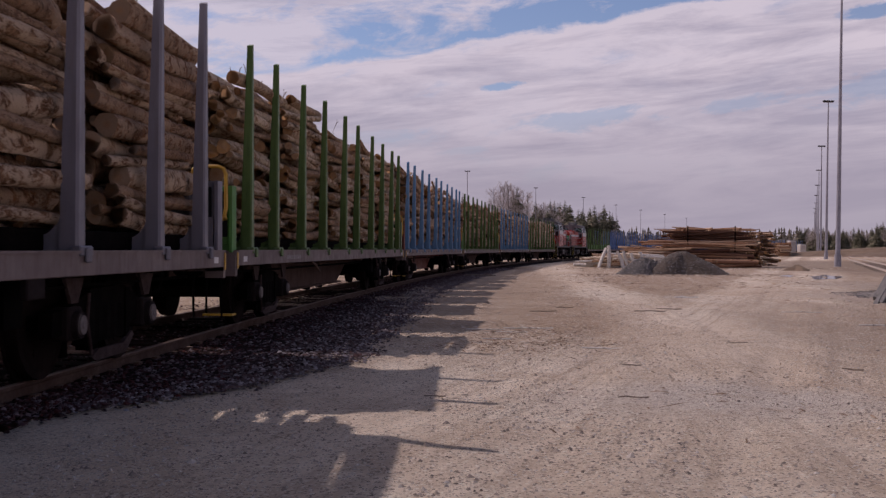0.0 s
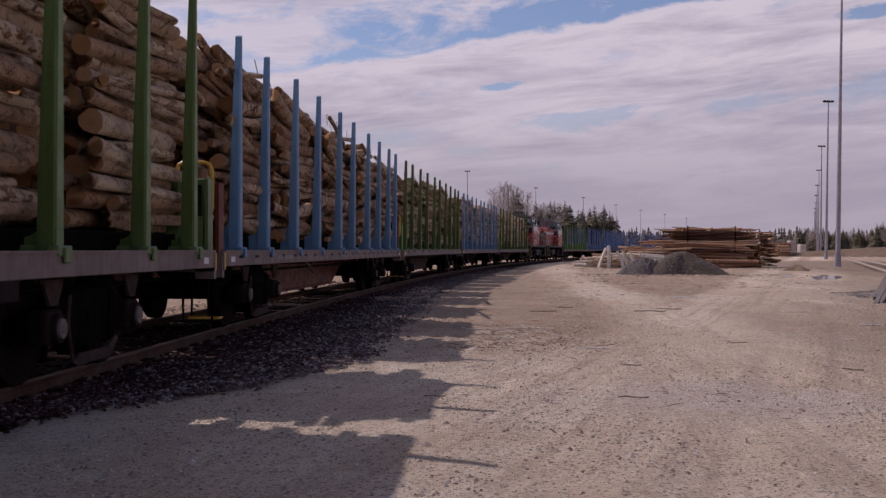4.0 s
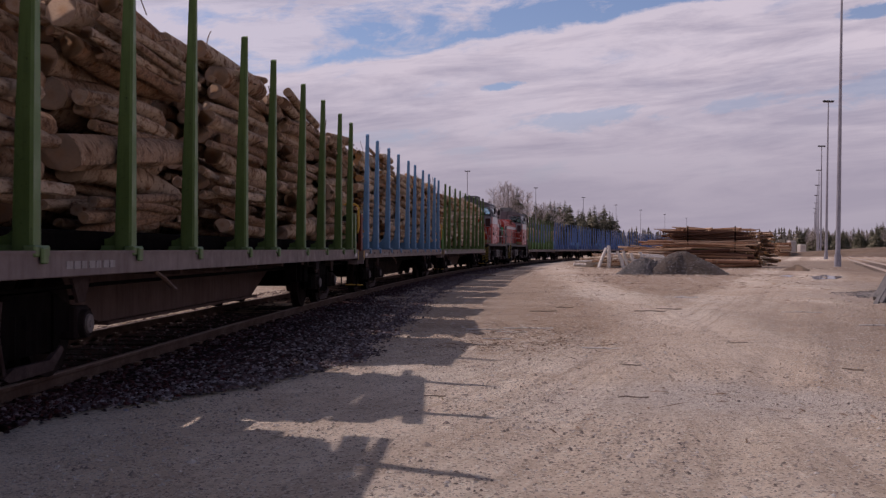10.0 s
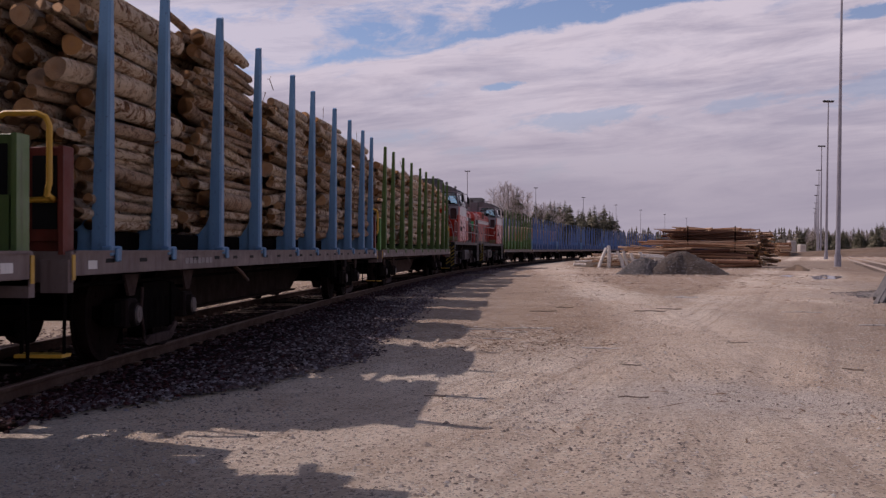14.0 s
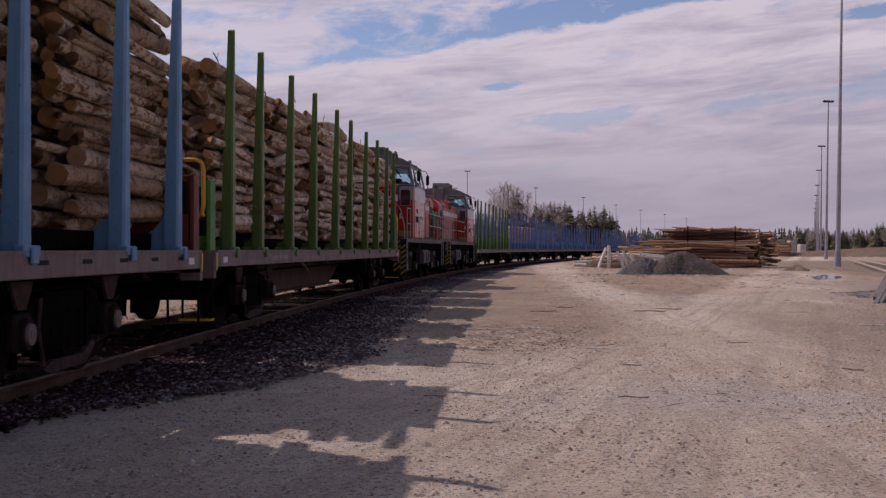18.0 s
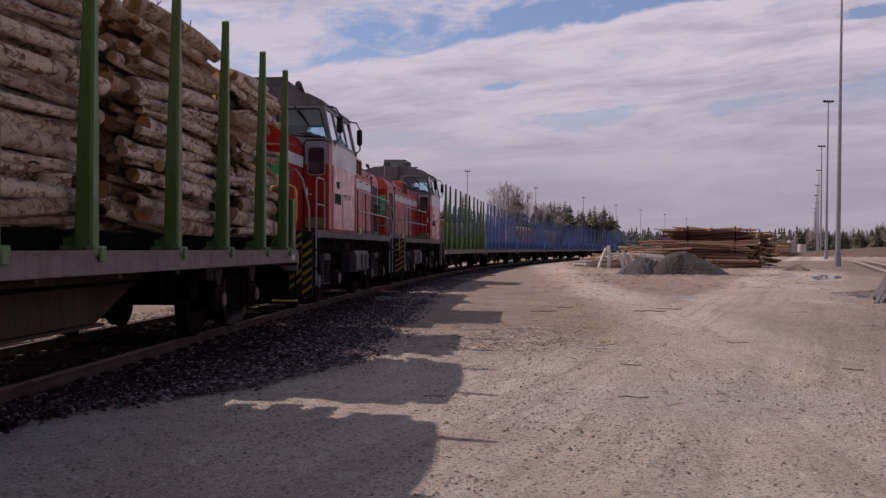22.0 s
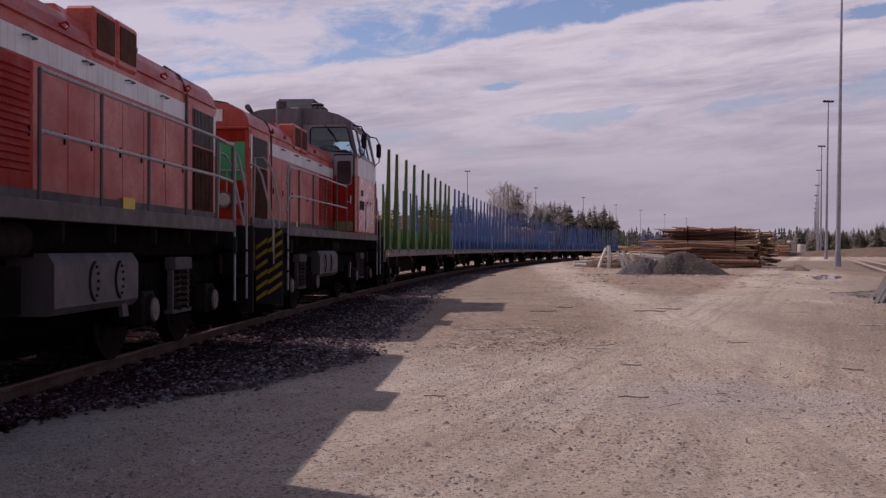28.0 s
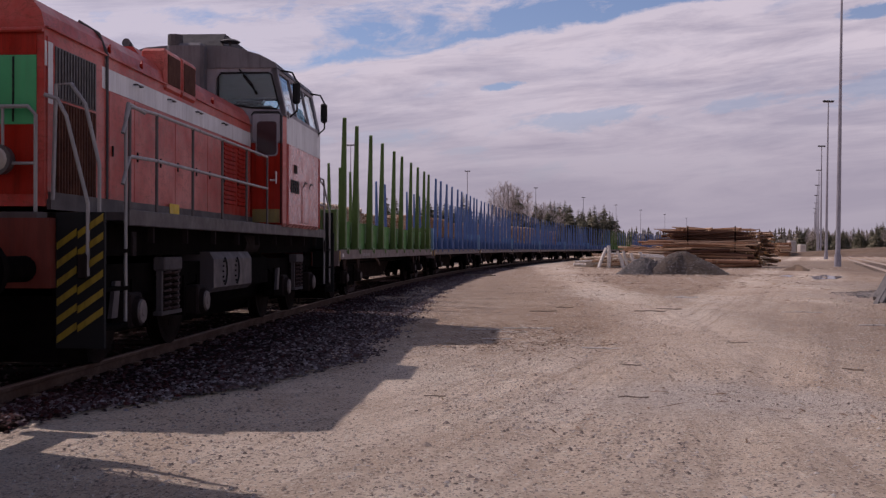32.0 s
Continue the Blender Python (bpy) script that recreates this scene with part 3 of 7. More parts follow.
MAT["cab_roof"] = worn_paint("sooty_grey_roof_paint", (0.10, 0.097, 0.108), dirt=(0.03, 0.026, 0.026), amount=0.6, rough=0.6, gloss=0.2)
MAT["loco_frame"] = worn_paint("running_board_grey", (0.062, 0.052, 0.055), dirt=(0.05, 0.037, 0.033), amount=0.7, gloss=0.18)
MAT["tank"] = worn_paint("fuel_tank_grey", (0.070, 0.060, 0.066), dirt=(0.05, 0.037, 0.035), amount=0.6, gloss=0.18)
MAT["grille"] = two_tone("dusty_grille", (0.020, 0.009, 0.006), (0.045, 0.022, 0.016), 6.0, 0.85, gloss=0.08)
MAT["mesh"] = two_tone("rusty_intake_mesh", (0.07, 0.028, 0.02), (0.11, 0.05, 0.036), 6.0, 0.85, gloss=0.1)
MAT["sticker"] = worn_paint("green_end_panel", (0.02, 0.27, 0.10), amount=0.25)
MAT["roof_dark"] = two_tone("sooty_roof", (0.035, 0.033, 0.036), (0.07, 0.065, 0.07), 3.0, 0.7)
MAT["rail_grey"] = worn_paint("handrail_grey", (0.055, 0.048, 0.050), amount=0.4, scale=3)
MAT["rail_pale"] = worn_paint("galvanised_handrail", (0.21, 0.20, 0.205), amount=0.35, scale=3, rough=0.35)
# faded red, paled further to paint in the sky's sheen on the gloss
MAT["cab_pink"] = worn_paint("chalky_faded_red", (0.52, 0.175, 0.155), dirt=(0.36, 0.11, 0.09), amount=0.5, rough=0.25, faded=(0.57, 0.26, 0.24))
MAT["olive"] = worn_paint("dirty_olive_paint", (0.16, 0.13, 0.035), amount=0.6, scale=2)


def glass_material():
    m = bpy.data.materials.new("cab_glass")
    m.use_nodes = True
    b = m.node_tree.nodes["Principled BSDF"]
    b.inputs["Base Color"].default_value = (0.66, 0.86, 0.94, 1)
    b.inputs["Roughness"].default_value = 0.02
    b.inputs["Transmission Weight"].default_value = 1.0
    b.inputs["IOR"].default_value = 1.45
    return m


MAT["glass"] = glass_material()
# reddish tint painted in for what the dark door glass reflects
MAT["dark_glass"] = material("dark_door_glass", lambda t, co: (0.035, 0.018, 0.022), 0.05)
MAT["lens"] = material("lamp_lens", lambda t, co: (0.34, 0.31, 0.28), 0.08)
MAT["hazard"] = worn_paint("hazard_yellow", (0.21, 0.145, 0.014), dirt=(0.03, 0.022, 0.012), amount=0.6, scale=2.0, gloss=0.18)
# ---- ground, track bed, track ----
def height(x, y):
    """The yard's uneven surface: long swells, wheel ruts, a slight fall away from the track."""
    if y > 260 or abs(x) > 160:
        return 0.0
    n = noise.noise(Vector((x * 0.10, y * 0.05, 0.3))) * 0.05 + noise.noise(Vector((x * 0.7, y * 0.5, 1.7))) * 0.018 + noise.noise(Vector((x * 2.3, y * 2.0, 5.1))) * 0.007
    # two lanes of wheel ruts that lead away
    for c, slope, bend in ((0.62, 0.335, 0.0), (0.8, 0.13, 0.0012)):
        lane = c + slope * y + bend * y * y
        for o in (-0.95, 0.95):
            d = x - lane - o + 0.12 * math.sin(y * 0.35)
            n -= 0.022 * math.exp(-(d / 0.22) ** 2) - 0.012 * math.exp(-((abs(d) - 0.42) / 0.16) ** 2)
    if 38 < y < 60 and 13 < x < 21:      # a hollow that holds the puddles
        n *= 1 - 0.97 * max(0.0, 1 - (((x - 17) / 3.4) ** 2 + ((y - 49.0) / 8.0) ** 2) ** 2)
    fade = 1.0 if y < 150 else (260 - y) / 110
    return n * fade


def steps(lo, hi, first, grow):
    out, d = [lo], first
    while out[-1] < hi:
        out.append(out[-1] + d)
        d *= grow
    return out


def build_ground():
    near_y = [2.0 + 0.12 * i for i in range(150)]
    ys = [-4000, -800, -200, -60, -20, -6, -1] + near_y + steps(near_y[-1] + 0.2, 4500, 0.22, 1.035)
    fine = [-9 + 0.12 * i for i in range(150)]
    right = steps(fine[-1] + 0.15, 4500, 0.18, 1.06)
    left = [-x for x in reversed(steps(9.2, 4500, 0.3, 1.12))]
    xs = left + fine + right
    vs = [(x, y, height(x, y)) for y in ys for x in xs]
    w = len(xs)
    fs = [(j * w + i, j * w + i + 1, (j + 1) * w + i + 1, (j + 1) * w + i) for j in range(len(ys) - 1) for i in range(w - 1)]
    me = bpy.data.meshes.new("ground")
    me.from_pydata(vs, [], fs)
    me.materials.append(MAT["ground"])
    me.polygons.foreach_set("use_smooth", [True] * len(me.polygons))
    tagged(new("ground", me), "wide yard of pale dusty gravel with wheel tracks", "ground", kind="structure")


def bed_edge(s):
    """How far the stones reach beside the track: the yard's gravel covers them near the start."""
    q = min(1.0, max(0.0, (s - 6.3) / 5.9))
    return 1.02 + 1.95 * q * q * (3 - 2 * q) - 0.45 * min(1.0, max(0.0, (s - 16) / 20))


def sweep(profile, s0, s1, ds, closed=True, edge=None):
    sh, k = Shape(), len(profile)
    s, rows = s0, 0
    while s <= s1 + 1e-6:
        sh.v += [tuple(on_track(s, x if edge is None or x < 1 else x + edge(s) - 2.6, z)) for x, z in profile]
        rows += 1
        s += ds * (1.0 if s < 60 else 2.0)
    for r in range(rows - 1):
        for i in range(k if closed else k - 1):
            j = (i + 1) % k
            sh.f.append([r * k + i, r * k + j, (r + 1) * k + j, (r + 1) * k + i])
            sh.m.append(0)
    return sh


def stone(sh, p, r, rng, flat=0.7):
    """One angular stone of eight corners or fewer."""
    a = rng.uniform(0, 6.3)
    n = len(sh.v)
    ring = 5
    for k in range(ring):
        w = a + 2 * math.pi * k / ring + rng.uniform(-0.35, 0.35)
        q = r * rng.uniform(0.75, 1.2)
        sh.v.append((p[0] + q * math.cos(w), p[1] + q * math.sin(w), p[2] + r * flat * rng.uniform(-0.25, 0.35)))
    sh.v.append((p[0] + r * rng.uniform(-0.4, 0.4), p[1] + r * rng.uniform(-0.4, 0.4), p[2] + r * flat * rng.uniform(0.6, 1.15)))
    for k in range(ring):
        sh.f.append([n + k, n + (k + 1) % ring, n + ring])
        sh.m.append(0)


def quick_mesh(name, sh, mat):
    me = bpy.data.meshes.new(name)
    me.from_pydata(sh.v, [], sh.f)
    me.materials.append(mat)
    return me


def build_track():
    bed = sweep([(-2.6, -0.25), (-2.1, -0.02), (-1.5, 0.015), (-0.9, 0.022), (0.9, 0.022), (1.15, 0.028), (2.2, 0.015), (2.45, -0.02), (2.6, -0.25)], -40, 330, 0.75, edge=bed_edge)
    tagged(part("ballast", bed, MAT["ballast_bed"]), "crushed-stone bed under the railway track, darkened for the train's shade", "ballast", kind="structure")
    tr = thing("railway_track", "single railway track of rusty rails on timber sleepers", "railway track", kind="structure")
    prof = [(-0.062, -0.02), (0.062, -0.02), (0.062, -0.008), (0.012, 0.012), (0.012, 0.105), (0.034, 0.115), (0.034, 0.142),
            (-0.034, 0.142), (-0.034, 0.115), (-0.012, 0.105), (-0.012, 0.012), (-0.062, -0.008)]
    for side in (-0.77, 0.77):
        part("rail", sweep([(x + side, z) for x, z in prof], -40, 330, 1.0), MAT["rail"], tr, "rust-brown steel rail")
        part("rail_head", sweep([(side - 0.030, 0.142), (side + 0.030, 0.142), (side + 0.027, RAIL_TOP), (side - 0.027, RAIL_TOP)], -40, 330, 1.0), MAT["rail_head"], tr, "polished running edge of the rail")
    rng = random.Random(4)
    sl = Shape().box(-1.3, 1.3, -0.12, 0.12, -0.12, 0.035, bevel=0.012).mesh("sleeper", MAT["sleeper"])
    clip = Shape()
    for x in (-0.77, 0.77):
        for o in (-0.11, 0.11):
            clip.box(x + o - 0.03, x + o + 0.03, -0.06, 0.06, 0.03, 0.065)
    clip = clip.mesh("rail_clip", MAT["rust"])
    s = -4.0
    while s < 105:
        m = track_pose(s, rng.uniform(-0.012, 0.008)) @ pose(rng.uniform(-0.04, 0.04), 0, 0, 0, 0, rng.uniform(-1.2, 1.2))
        ob = part("sleeper", sl, None, tr, m=m)
        if s < 40:
            part("rail_clip", clip, None, ob)
        s += 0.61
    # loose stones of the bed: coarse and dense beside the near rail
    sh, outer = Shape(), Shape()
    for i in range(64000):
        s = 4.5 + 66 * rng.random() ** 1.7
        side = rng.uniform(-2.2, 0.9) if rng.random() < 0.2 else (0.88 + (bed_edge(s) - 0.88) * rng.random() if rng.random() < 0.8 else bed_edge(s) - 0.12 + abs(rng.gauss(0, 0.16)))
        if abs(abs(side) - 0.77) < 0.10:
            continue
        p = on_track(s, side + 0.08 * math.sin(s * 2.1) * (side > 1.2), 0)
        inner = abs(side) < 1.3
        if s < 8 and rng.random() > (bed_edge(s) - 0.8):
            continue
        r = rng.uniform(0.012, 0.034)
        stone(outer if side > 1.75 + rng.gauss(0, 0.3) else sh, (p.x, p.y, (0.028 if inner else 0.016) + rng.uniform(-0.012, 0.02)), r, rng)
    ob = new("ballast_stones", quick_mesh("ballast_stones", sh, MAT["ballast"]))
    tagged(ob, "reddish and grey crushed stones beside the rail, darkened for the train's shade", "ballast stones", kind="stuff")
    ob = new("ballast_stones", quick_mesh("ballast_stones", outer, MAT["ballast_grey"]))
    tagged(ob, "blue-grey crushed stones along the foot of the track bed", "ballast stones", kind="stuff")
    # pebbles strewn over the yard
    sh = Shape()
    for i in range(46000):
        y = 3.2 + 30 * rng.random() ** 1.7
        x = rng.uniform(-2.6 + 0.03 * y, 1.5 + 0.47 * y)
        if noise.noise(Vector((x * 0.8, y * 0.35, 9.0))) < rng.uniform(-0.45, 0.25):
            continue
        r = rng.choice((0.006, 0.008, 0.010, 0.014)) * rng.uniform(0.7, 1.4) * (1.0 if rng.random() < 0.975 else 2.0)
        stone(sh, (x, y, height(x, y)), r, rng, 0.8)
    ob = new("pebbles", quick_mesh("pebbles", sh, MAT["pebble"]))
    tagged(ob, "small grey pebbles strewn over the gravel yard", "pebbles", kind="stuff")


build_ground()
build_track()
# ---- timber wagons ----
GAPS = (1.54, 2.02, 1.95, 2.30, 1.74, 2.30, 1.95, 2.02, 1.56)
STAKES = [-8.58 + sum(GAPS[:i]) for i in range(10)]
DECK = 1.235
MOVING = []      # (thing, place along the train of its origin)
WHEELS = []      # wheelset parts with their resting pose and radius


def wheelset_mesh(r):
    sh = Shape()
    sh.tube((-0.95, 0, 0), (0.95, 0, 0), 0.075, seg=10)
    for side in (-1, 1):
        a = side * 0.765
        sh.tube((a - side * 0.035, 0, 0), (a - side * 0.012, 0, 0), r + 0.028, r + 0.026, 28)
        sh.tube((a - side * 0.012, 0, 0), (a + side * 0.10, 0, 0), r + 0.003, r - 0.002, 28, capmat=0)
        sh.tube((a + side * 0.10, 0, 0), (a + side * 0.104, 0, 0), r * 0.86, r * 0.84, 24)
        sh.tube((a + side * 0.10, 0, 0), (a + side * 0.15, 0, 0), 0.14, 0.12, 14)
        for k in range(3):
            w = 2 * math.pi * k / 3
            sh.tube((a + side * 0.10, 0.26 * math.cos(w), 0.26 * math.sin(w)), (a + side * 0.112, 0.26 * math.cos(w), 0.26 * math.sin(w)), 0.045, seg=8)
    return sh.mesh("wheelset", [MAT["wheel"]], True)


WHEELSET = wheelset_mesh(0.46)


def bogie_frame_mesh():
    sh = Shape()
    for side in (-1, 1):
        x0, x1 = side * 0.98, side * 1.10
        lo, hi = min(x0, x1), max(x0, x1)
        sh.prism([(-1.25, 0.52), (-1.22, 0.72), (-0.75, 0.78), (-0.42, 0.90), (0.42, 0.90), (0.75, 0.78), (1.22, 0.72), (1.25, 0.52),
                  (0.62, 0.56), (0.38, 0.42), (-0.38, 0.42), (-0.62, 0.56)], lo, hi, "x")
        for y in (-0.28, -0.09, 0.09, 0.28):
            sh.tube((side * 1.05, y, 0.44), (side * 1.05, y, 0.74), 0.07, seg=8)
        for y in (-0.45, 0.45):
            sh.box(lo - 0.02, hi + 0.02, y - 0.05, y + 0.05, 0.40, 0.88)
    sh.box(-1.0, 1.0, -0.22, 0.22, 0.60, 0.92)
    for y in (-1.15, 1.15):
        sh.box(-0.95, 0.95, y - 0.05, y + 0.05, 0.58, 0.70)
    for side in (-1, 1):
        for y in (-0.36, 0.36):
            sh.box(side * 0.66, side * 0.84, y - 0.05, y + 0.05, 0.28, 0.56)
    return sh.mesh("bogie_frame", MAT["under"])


BOGIE_FRAME = bogie_frame_mesh()
AXLE_BOX = (Shape().box(-0.06, 0.10, -0.15, 0.15, -0.13, 0.15, bevel=0.02).tube((0.10, 0, 0), (0.15, 0, 0), 0.125, 0.115, 16)
            ).mesh("axle_box", [MAT["hub"]])
AXLE_CAP = (Shape().tube((0.148, 0, 0), (0.168, 0, 0), 0.086, 0.080, 18).tube((0.168, 0, 0), (0.176, 0, 0), 0.035, 0.03, 10)).mesh("axle_cap", MAT["axle_cap"])


BRACKET = Shape().prism([(-0.20, 1.00), (0.20, 1.00), (0.07, 0.79), (-0.07, 0.79)], 1.12, 1.15, "x").mesh("spring_bracket", MAT["bracket"])
BRAKE = (Shape().prism([(-0.50, 0.30), (-0.34, 0.36), (0.28, 0.36), (0.50, 0.46), (0.56, 0.42), (0.34, 0.27), (-0.40, 0.26)], 1.10, 1.14, "x")
         .pipe([(1.12, -0.46, 0.32), (1.12, -0.56, 0.62), (1.12, -0.52, 0.86)], 0.018, 6)).mesh("brake_rigging", MAT["bracket"])


def bogie(parent, y):
    b = part("bogie", BOGIE_FRAME, None, parent, m=pose(0, y, 0))
    for dy in (-0.9, 0.9):
        base = pose(0, dy, 0.46 + RAIL_TOP)
        w = part("wheelset", WHEELSET, None, b, m=base)
        WHEELS.append((w, base, 0.46))
        for side in (-1, 1):
            place = pose(side * 1.06, dy, 0.46 + RAIL_TOP, 0, 0, 0 if side > 0 else 180)
            part("axle_box", AXLE_BOX, None, b, "grimy axle box", m=place)
            part("axle_cap", AXLE_CAP, None, b, "round pale axle-box cover", m=place)
        part("spring_bracket", BRACKET, None, b, "dusty triangular spring bracket", m=pose(0, dy, 0))
    part("brake_rigging", BRAKE, None, b, "dusty brake rigging between the wheels")


def stake_frame_mesh(mat, fillet):
    """A U-shaped frame across the deck: one tapered stake each side, joined by a rounded crossbeam."""
    sh = Shape()
    half, top = 1.36, DECK + 2.765
    sh.box(-half + 0.10, half - 0.10, -0.05, 0.05, DECK - 0.02, DECK + 0.04)
    for side in (-1, 1):
        # tapered post with a sloping tip
        b0, b1, d0, d1 = 0.085, 0.042, 0.15, 0.075
        xo = side * (half + 0.02)
        pts = []
        for z, hw, dp in ((DECK - 0.02, b0, d0), (DECK + 0.9, 0.078, 0.13), (top - 0.05, b1, d1)):
            xi = xo - side * dp
            pts += [(xo - side * 0.02, -hw, z), (xo, -hw + 0.02, z), (xo, hw - 0.02, z), (xo - side * 0.02, hw, z), (xi, hw, z), (xi, -hw, z)]
        n = 6
        fs = [(r * n + i, r * n + (i + 1) % n, (r + 1) * n + (i + 1) % n, (r + 1) * n + i) for r in range(2) for i in range(n)]
        pts += [(p[0], p[1], p[2] + 0.05 + (0.03 if p[1] > 0 else 0)) for p in pts[12:18]]
        fs += [(12 + i, 12 + (i + 1) % n, 18 + (i + 1) % n, 18 + i) for i in range(n)] + [tuple(range(18, 24))]
        sh.add(pts, fs)
        # rounded knee plate
        arc = [(side * (half - 0.12), DECK + 0.10 + fillet)]
        for k in range(1, 7):
            w = math.pi / 2 * k / 6
            arc.append((side * (half - 0.12 - fillet * (1 - math.cos(w))), DECK + 0.10 + fillet * (1 - math.sin(w))))
        arc += [(side * (half - 0.12 - fillet), DECK), (side * (half - 0.05), DECK)]
        sh.prism(arc, -0.045, 0.045, "y")
        # foot clasped to the sill
        sh.box(min(side * 1.33, side * 1.425), max(side * 1.33, side * 1.425), -0.13, 0.13, DECK - 0.05, DECK + 0.035, bevel=0.012)
        sh.box(min(side * 1.42, side * 1.45), max(side * 1.42, side * 1.45), -0.05, 0.05, DECK - 0.10, DECK + 0.02, bevel=0.01)
    me = sh.mesh("stake_frame", [mat, MAT["green_grimy_shaded"]])
    if mat == MAT["green"]:             # grime, moss and painted-in shade on the faces along the wagon
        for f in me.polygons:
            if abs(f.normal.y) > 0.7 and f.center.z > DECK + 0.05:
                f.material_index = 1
    return me


FRAMES = {k: stake_frame_mesh(MAT[k], f) for k, f in (("green", 0.12), ("blue", 0.40), ("grey_stake", 0.25), ("blue_board", 0.40))}


def wagon(colour, label, belly="belly_grey", slots=False, rails=(True, False), end_colours=None, empty=False):
    w = thing("timber_wagon", label, "timber wagon", "wagons of the timber train")
    end = 9.45
    for side in (-1, 1):
        sh = Shape()
        a, b = sorted((side * 1.34, side * 1.41))
        sh.box(a, b, -end, end, 1.03, 1.225, bevel=0.006)
        a, b = sorted((side * 1.30, side * 1.425))
        sh.box(a, b, -end, end, 1.212, 1.232)
        sill = part("side_sill", sh, MAT["sill"], w, "long weathered grey side beam")
        if slots:
            a, b = sorted((side * 1.40, side * 1.414))
            sl = Shape().box(a, b, -0.10, 0.10, 1.125, 1.165, bevel=0.006).mesh("slot", MAT["black"])
            for i in range(22 if side > 0 else 0):
                part("slot", sl, None, sill, m=pose(0, -8.7 + i * 0.83, 0))
    for k in range(7):
        part("marking", Shape().box(1.41, 1.414, -6.6 + k * 0.15, -6.6 + k * 0.15 + (0.10 if k in (2, 4) else 0.12), 1.09, 1.15), MAT["faded_mark"], w, "small faded white marking bar")
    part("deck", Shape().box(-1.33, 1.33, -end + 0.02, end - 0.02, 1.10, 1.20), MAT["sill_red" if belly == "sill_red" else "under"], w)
    sh = Shape()
    for x in (-0.42, 0.42):
        sh.prism([(-9.2, 1.10), (-9.2, 0.84), (-4.6, 0.84), (-3.4, 0.46), (3.4, 0.46), (4.6, 0.84), (9.2, 0.84), (9.2, 1.10)], x - 0.012, x + 0.012, "x")
        for zf, y0, y1 in ((0.455, -3.4, 3.4),):
            sh.box(x - 0.11, x + 0.11, y0, y1, zf - 0.02, zf + 0.012)
    for y in (-3.4, -1.7, 0, 1.7, 3.4):
        sh.box(-1.32, 1.32, y - 0.04, y + 0.04, 0.98, 1.10)
        sh.box(-0.40, 0.40, y - 0.02, y + 0.02, 0.50, 1.10)
    part("fish_belly_beam", sh, MAT[belly], w, "deep trapezoid centre beam under the deck")
    # brake gear, pipes and tanks under the deck
    sh = Shape()
    sh.tube((-0.55, -5.0, 0.80), (0.9, -5.0, 0.80), 0.02)
    sh.tube((1.12, -8.9, 0.93), (1.12, 8.9, 0.93), 0.018, seg=6)
    sh.box(0.86, 1.16, 4.35, 4.65, 0.66, 1.06).box(1.10, 1.30, 3.3, 3.34, 0.70, 1.06).box(1.10, 1.30, 2.9, 2.94, 0.70, 1.06)
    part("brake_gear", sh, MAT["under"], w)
    lever = Shape().pipe([(1.36, -4.4, 1.03), (1.40, -4.2, 0.95), (1.40, -3.95, 0.86), (1.38, -3.8, 0.84)], 0.022, 6)
    part("release_lever", lever, MAT["rust"], w, "rusty brake release lever under the side beam")
    part("gear_box", Shape().box(1.34, 1.40, 4.2, 4.5, 0.88, 1.04, bevel=0.01), MAT["hub"], w)
    for y in (-6.55, 6.55):
        bogie(w, y)
    # added dark beams fill the gap where only shade lies below the logs
    if not empty:
        for x in (-0.9, -0.05, 1.02):
            part("load_bearer", Shape().box(x - 0.07, x + 0.07, -9.0, 9.0, DECK, DECK + 0.17, bevel=0.01), MAT["under"], w, "added dark lengthwise beam in place of the shade under the load")
    for y in STAKES:
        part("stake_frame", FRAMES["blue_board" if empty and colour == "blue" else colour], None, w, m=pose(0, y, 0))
    if empty:
        high, paint = (0.62, "green_bright") if colour == "green" else (0.50, "blue_board")
        for side in (-1, 1):
            a, b = sorted((side * 1.17, side * 1.205))
            sb = Shape().box(a, b, -9.2, 9.2, DECK + 0.01, DECK + high - 0.02, bevel=0.005)
            sb.box(a - 0.01, b + 0.01, -9.2, 9.2, DECK + high - 0.03, DECK + high)
            part("side_board", sb, MAT[paint], w, "long painted board along the deck's edge")
    for sgn, rail in zip((-1, 1), rails):
        y = sgn * end
        eb = Shape().box(-1.41, 1.41, min(y, y + sgn * 0.06), max(y, y + sgn * 0.06), 0.98, 1.225, bevel=0.006)
        eb.box(1.18, 1.40, min(y, y + sgn * 0.10), max(y, y + sgn * 0.10), 0.90, 1.16)
        beam = part("end_beam", eb, MAT["sill"], w)
        part("reflector", Shape().box(1.412, 1.42, min(y + sgn * 0.0, y + sgn * 0.055), max(y, y + sgn * 0.055), 1.0, 1.20), MAT["yellow"], beam, "yellow edge mark on the end beam")
        part("number_plate", Shape().box(1.41, 1.416, y - sgn * 0.36 - 0.09, y - sgn * 0.36 + 0.09, 1.08, 1.15), MAT["plate_white"], w, "small white plate on the side beam")
        for x in (-0.87, 0.87):
            bf = Shape().tube((x, y + sgn * 0.05, 1.06 + 0.02), (x, y + sgn * 0.38, 1.08), 0.085, 0.075, 14)
            bf.tube((x, y + sgn * 0.38, 1.08), (x, y + sgn * 0.42, 1.08), 0.22, 0.21, 20)
            part("buffer", bf, MAT["under"], w)
        cp = Shape().pipe([(0, y, 1.0), (0, y + sgn * 0.3, 0.98), (0, y + sgn * 0.55, 0.95)], 0.05, 8)
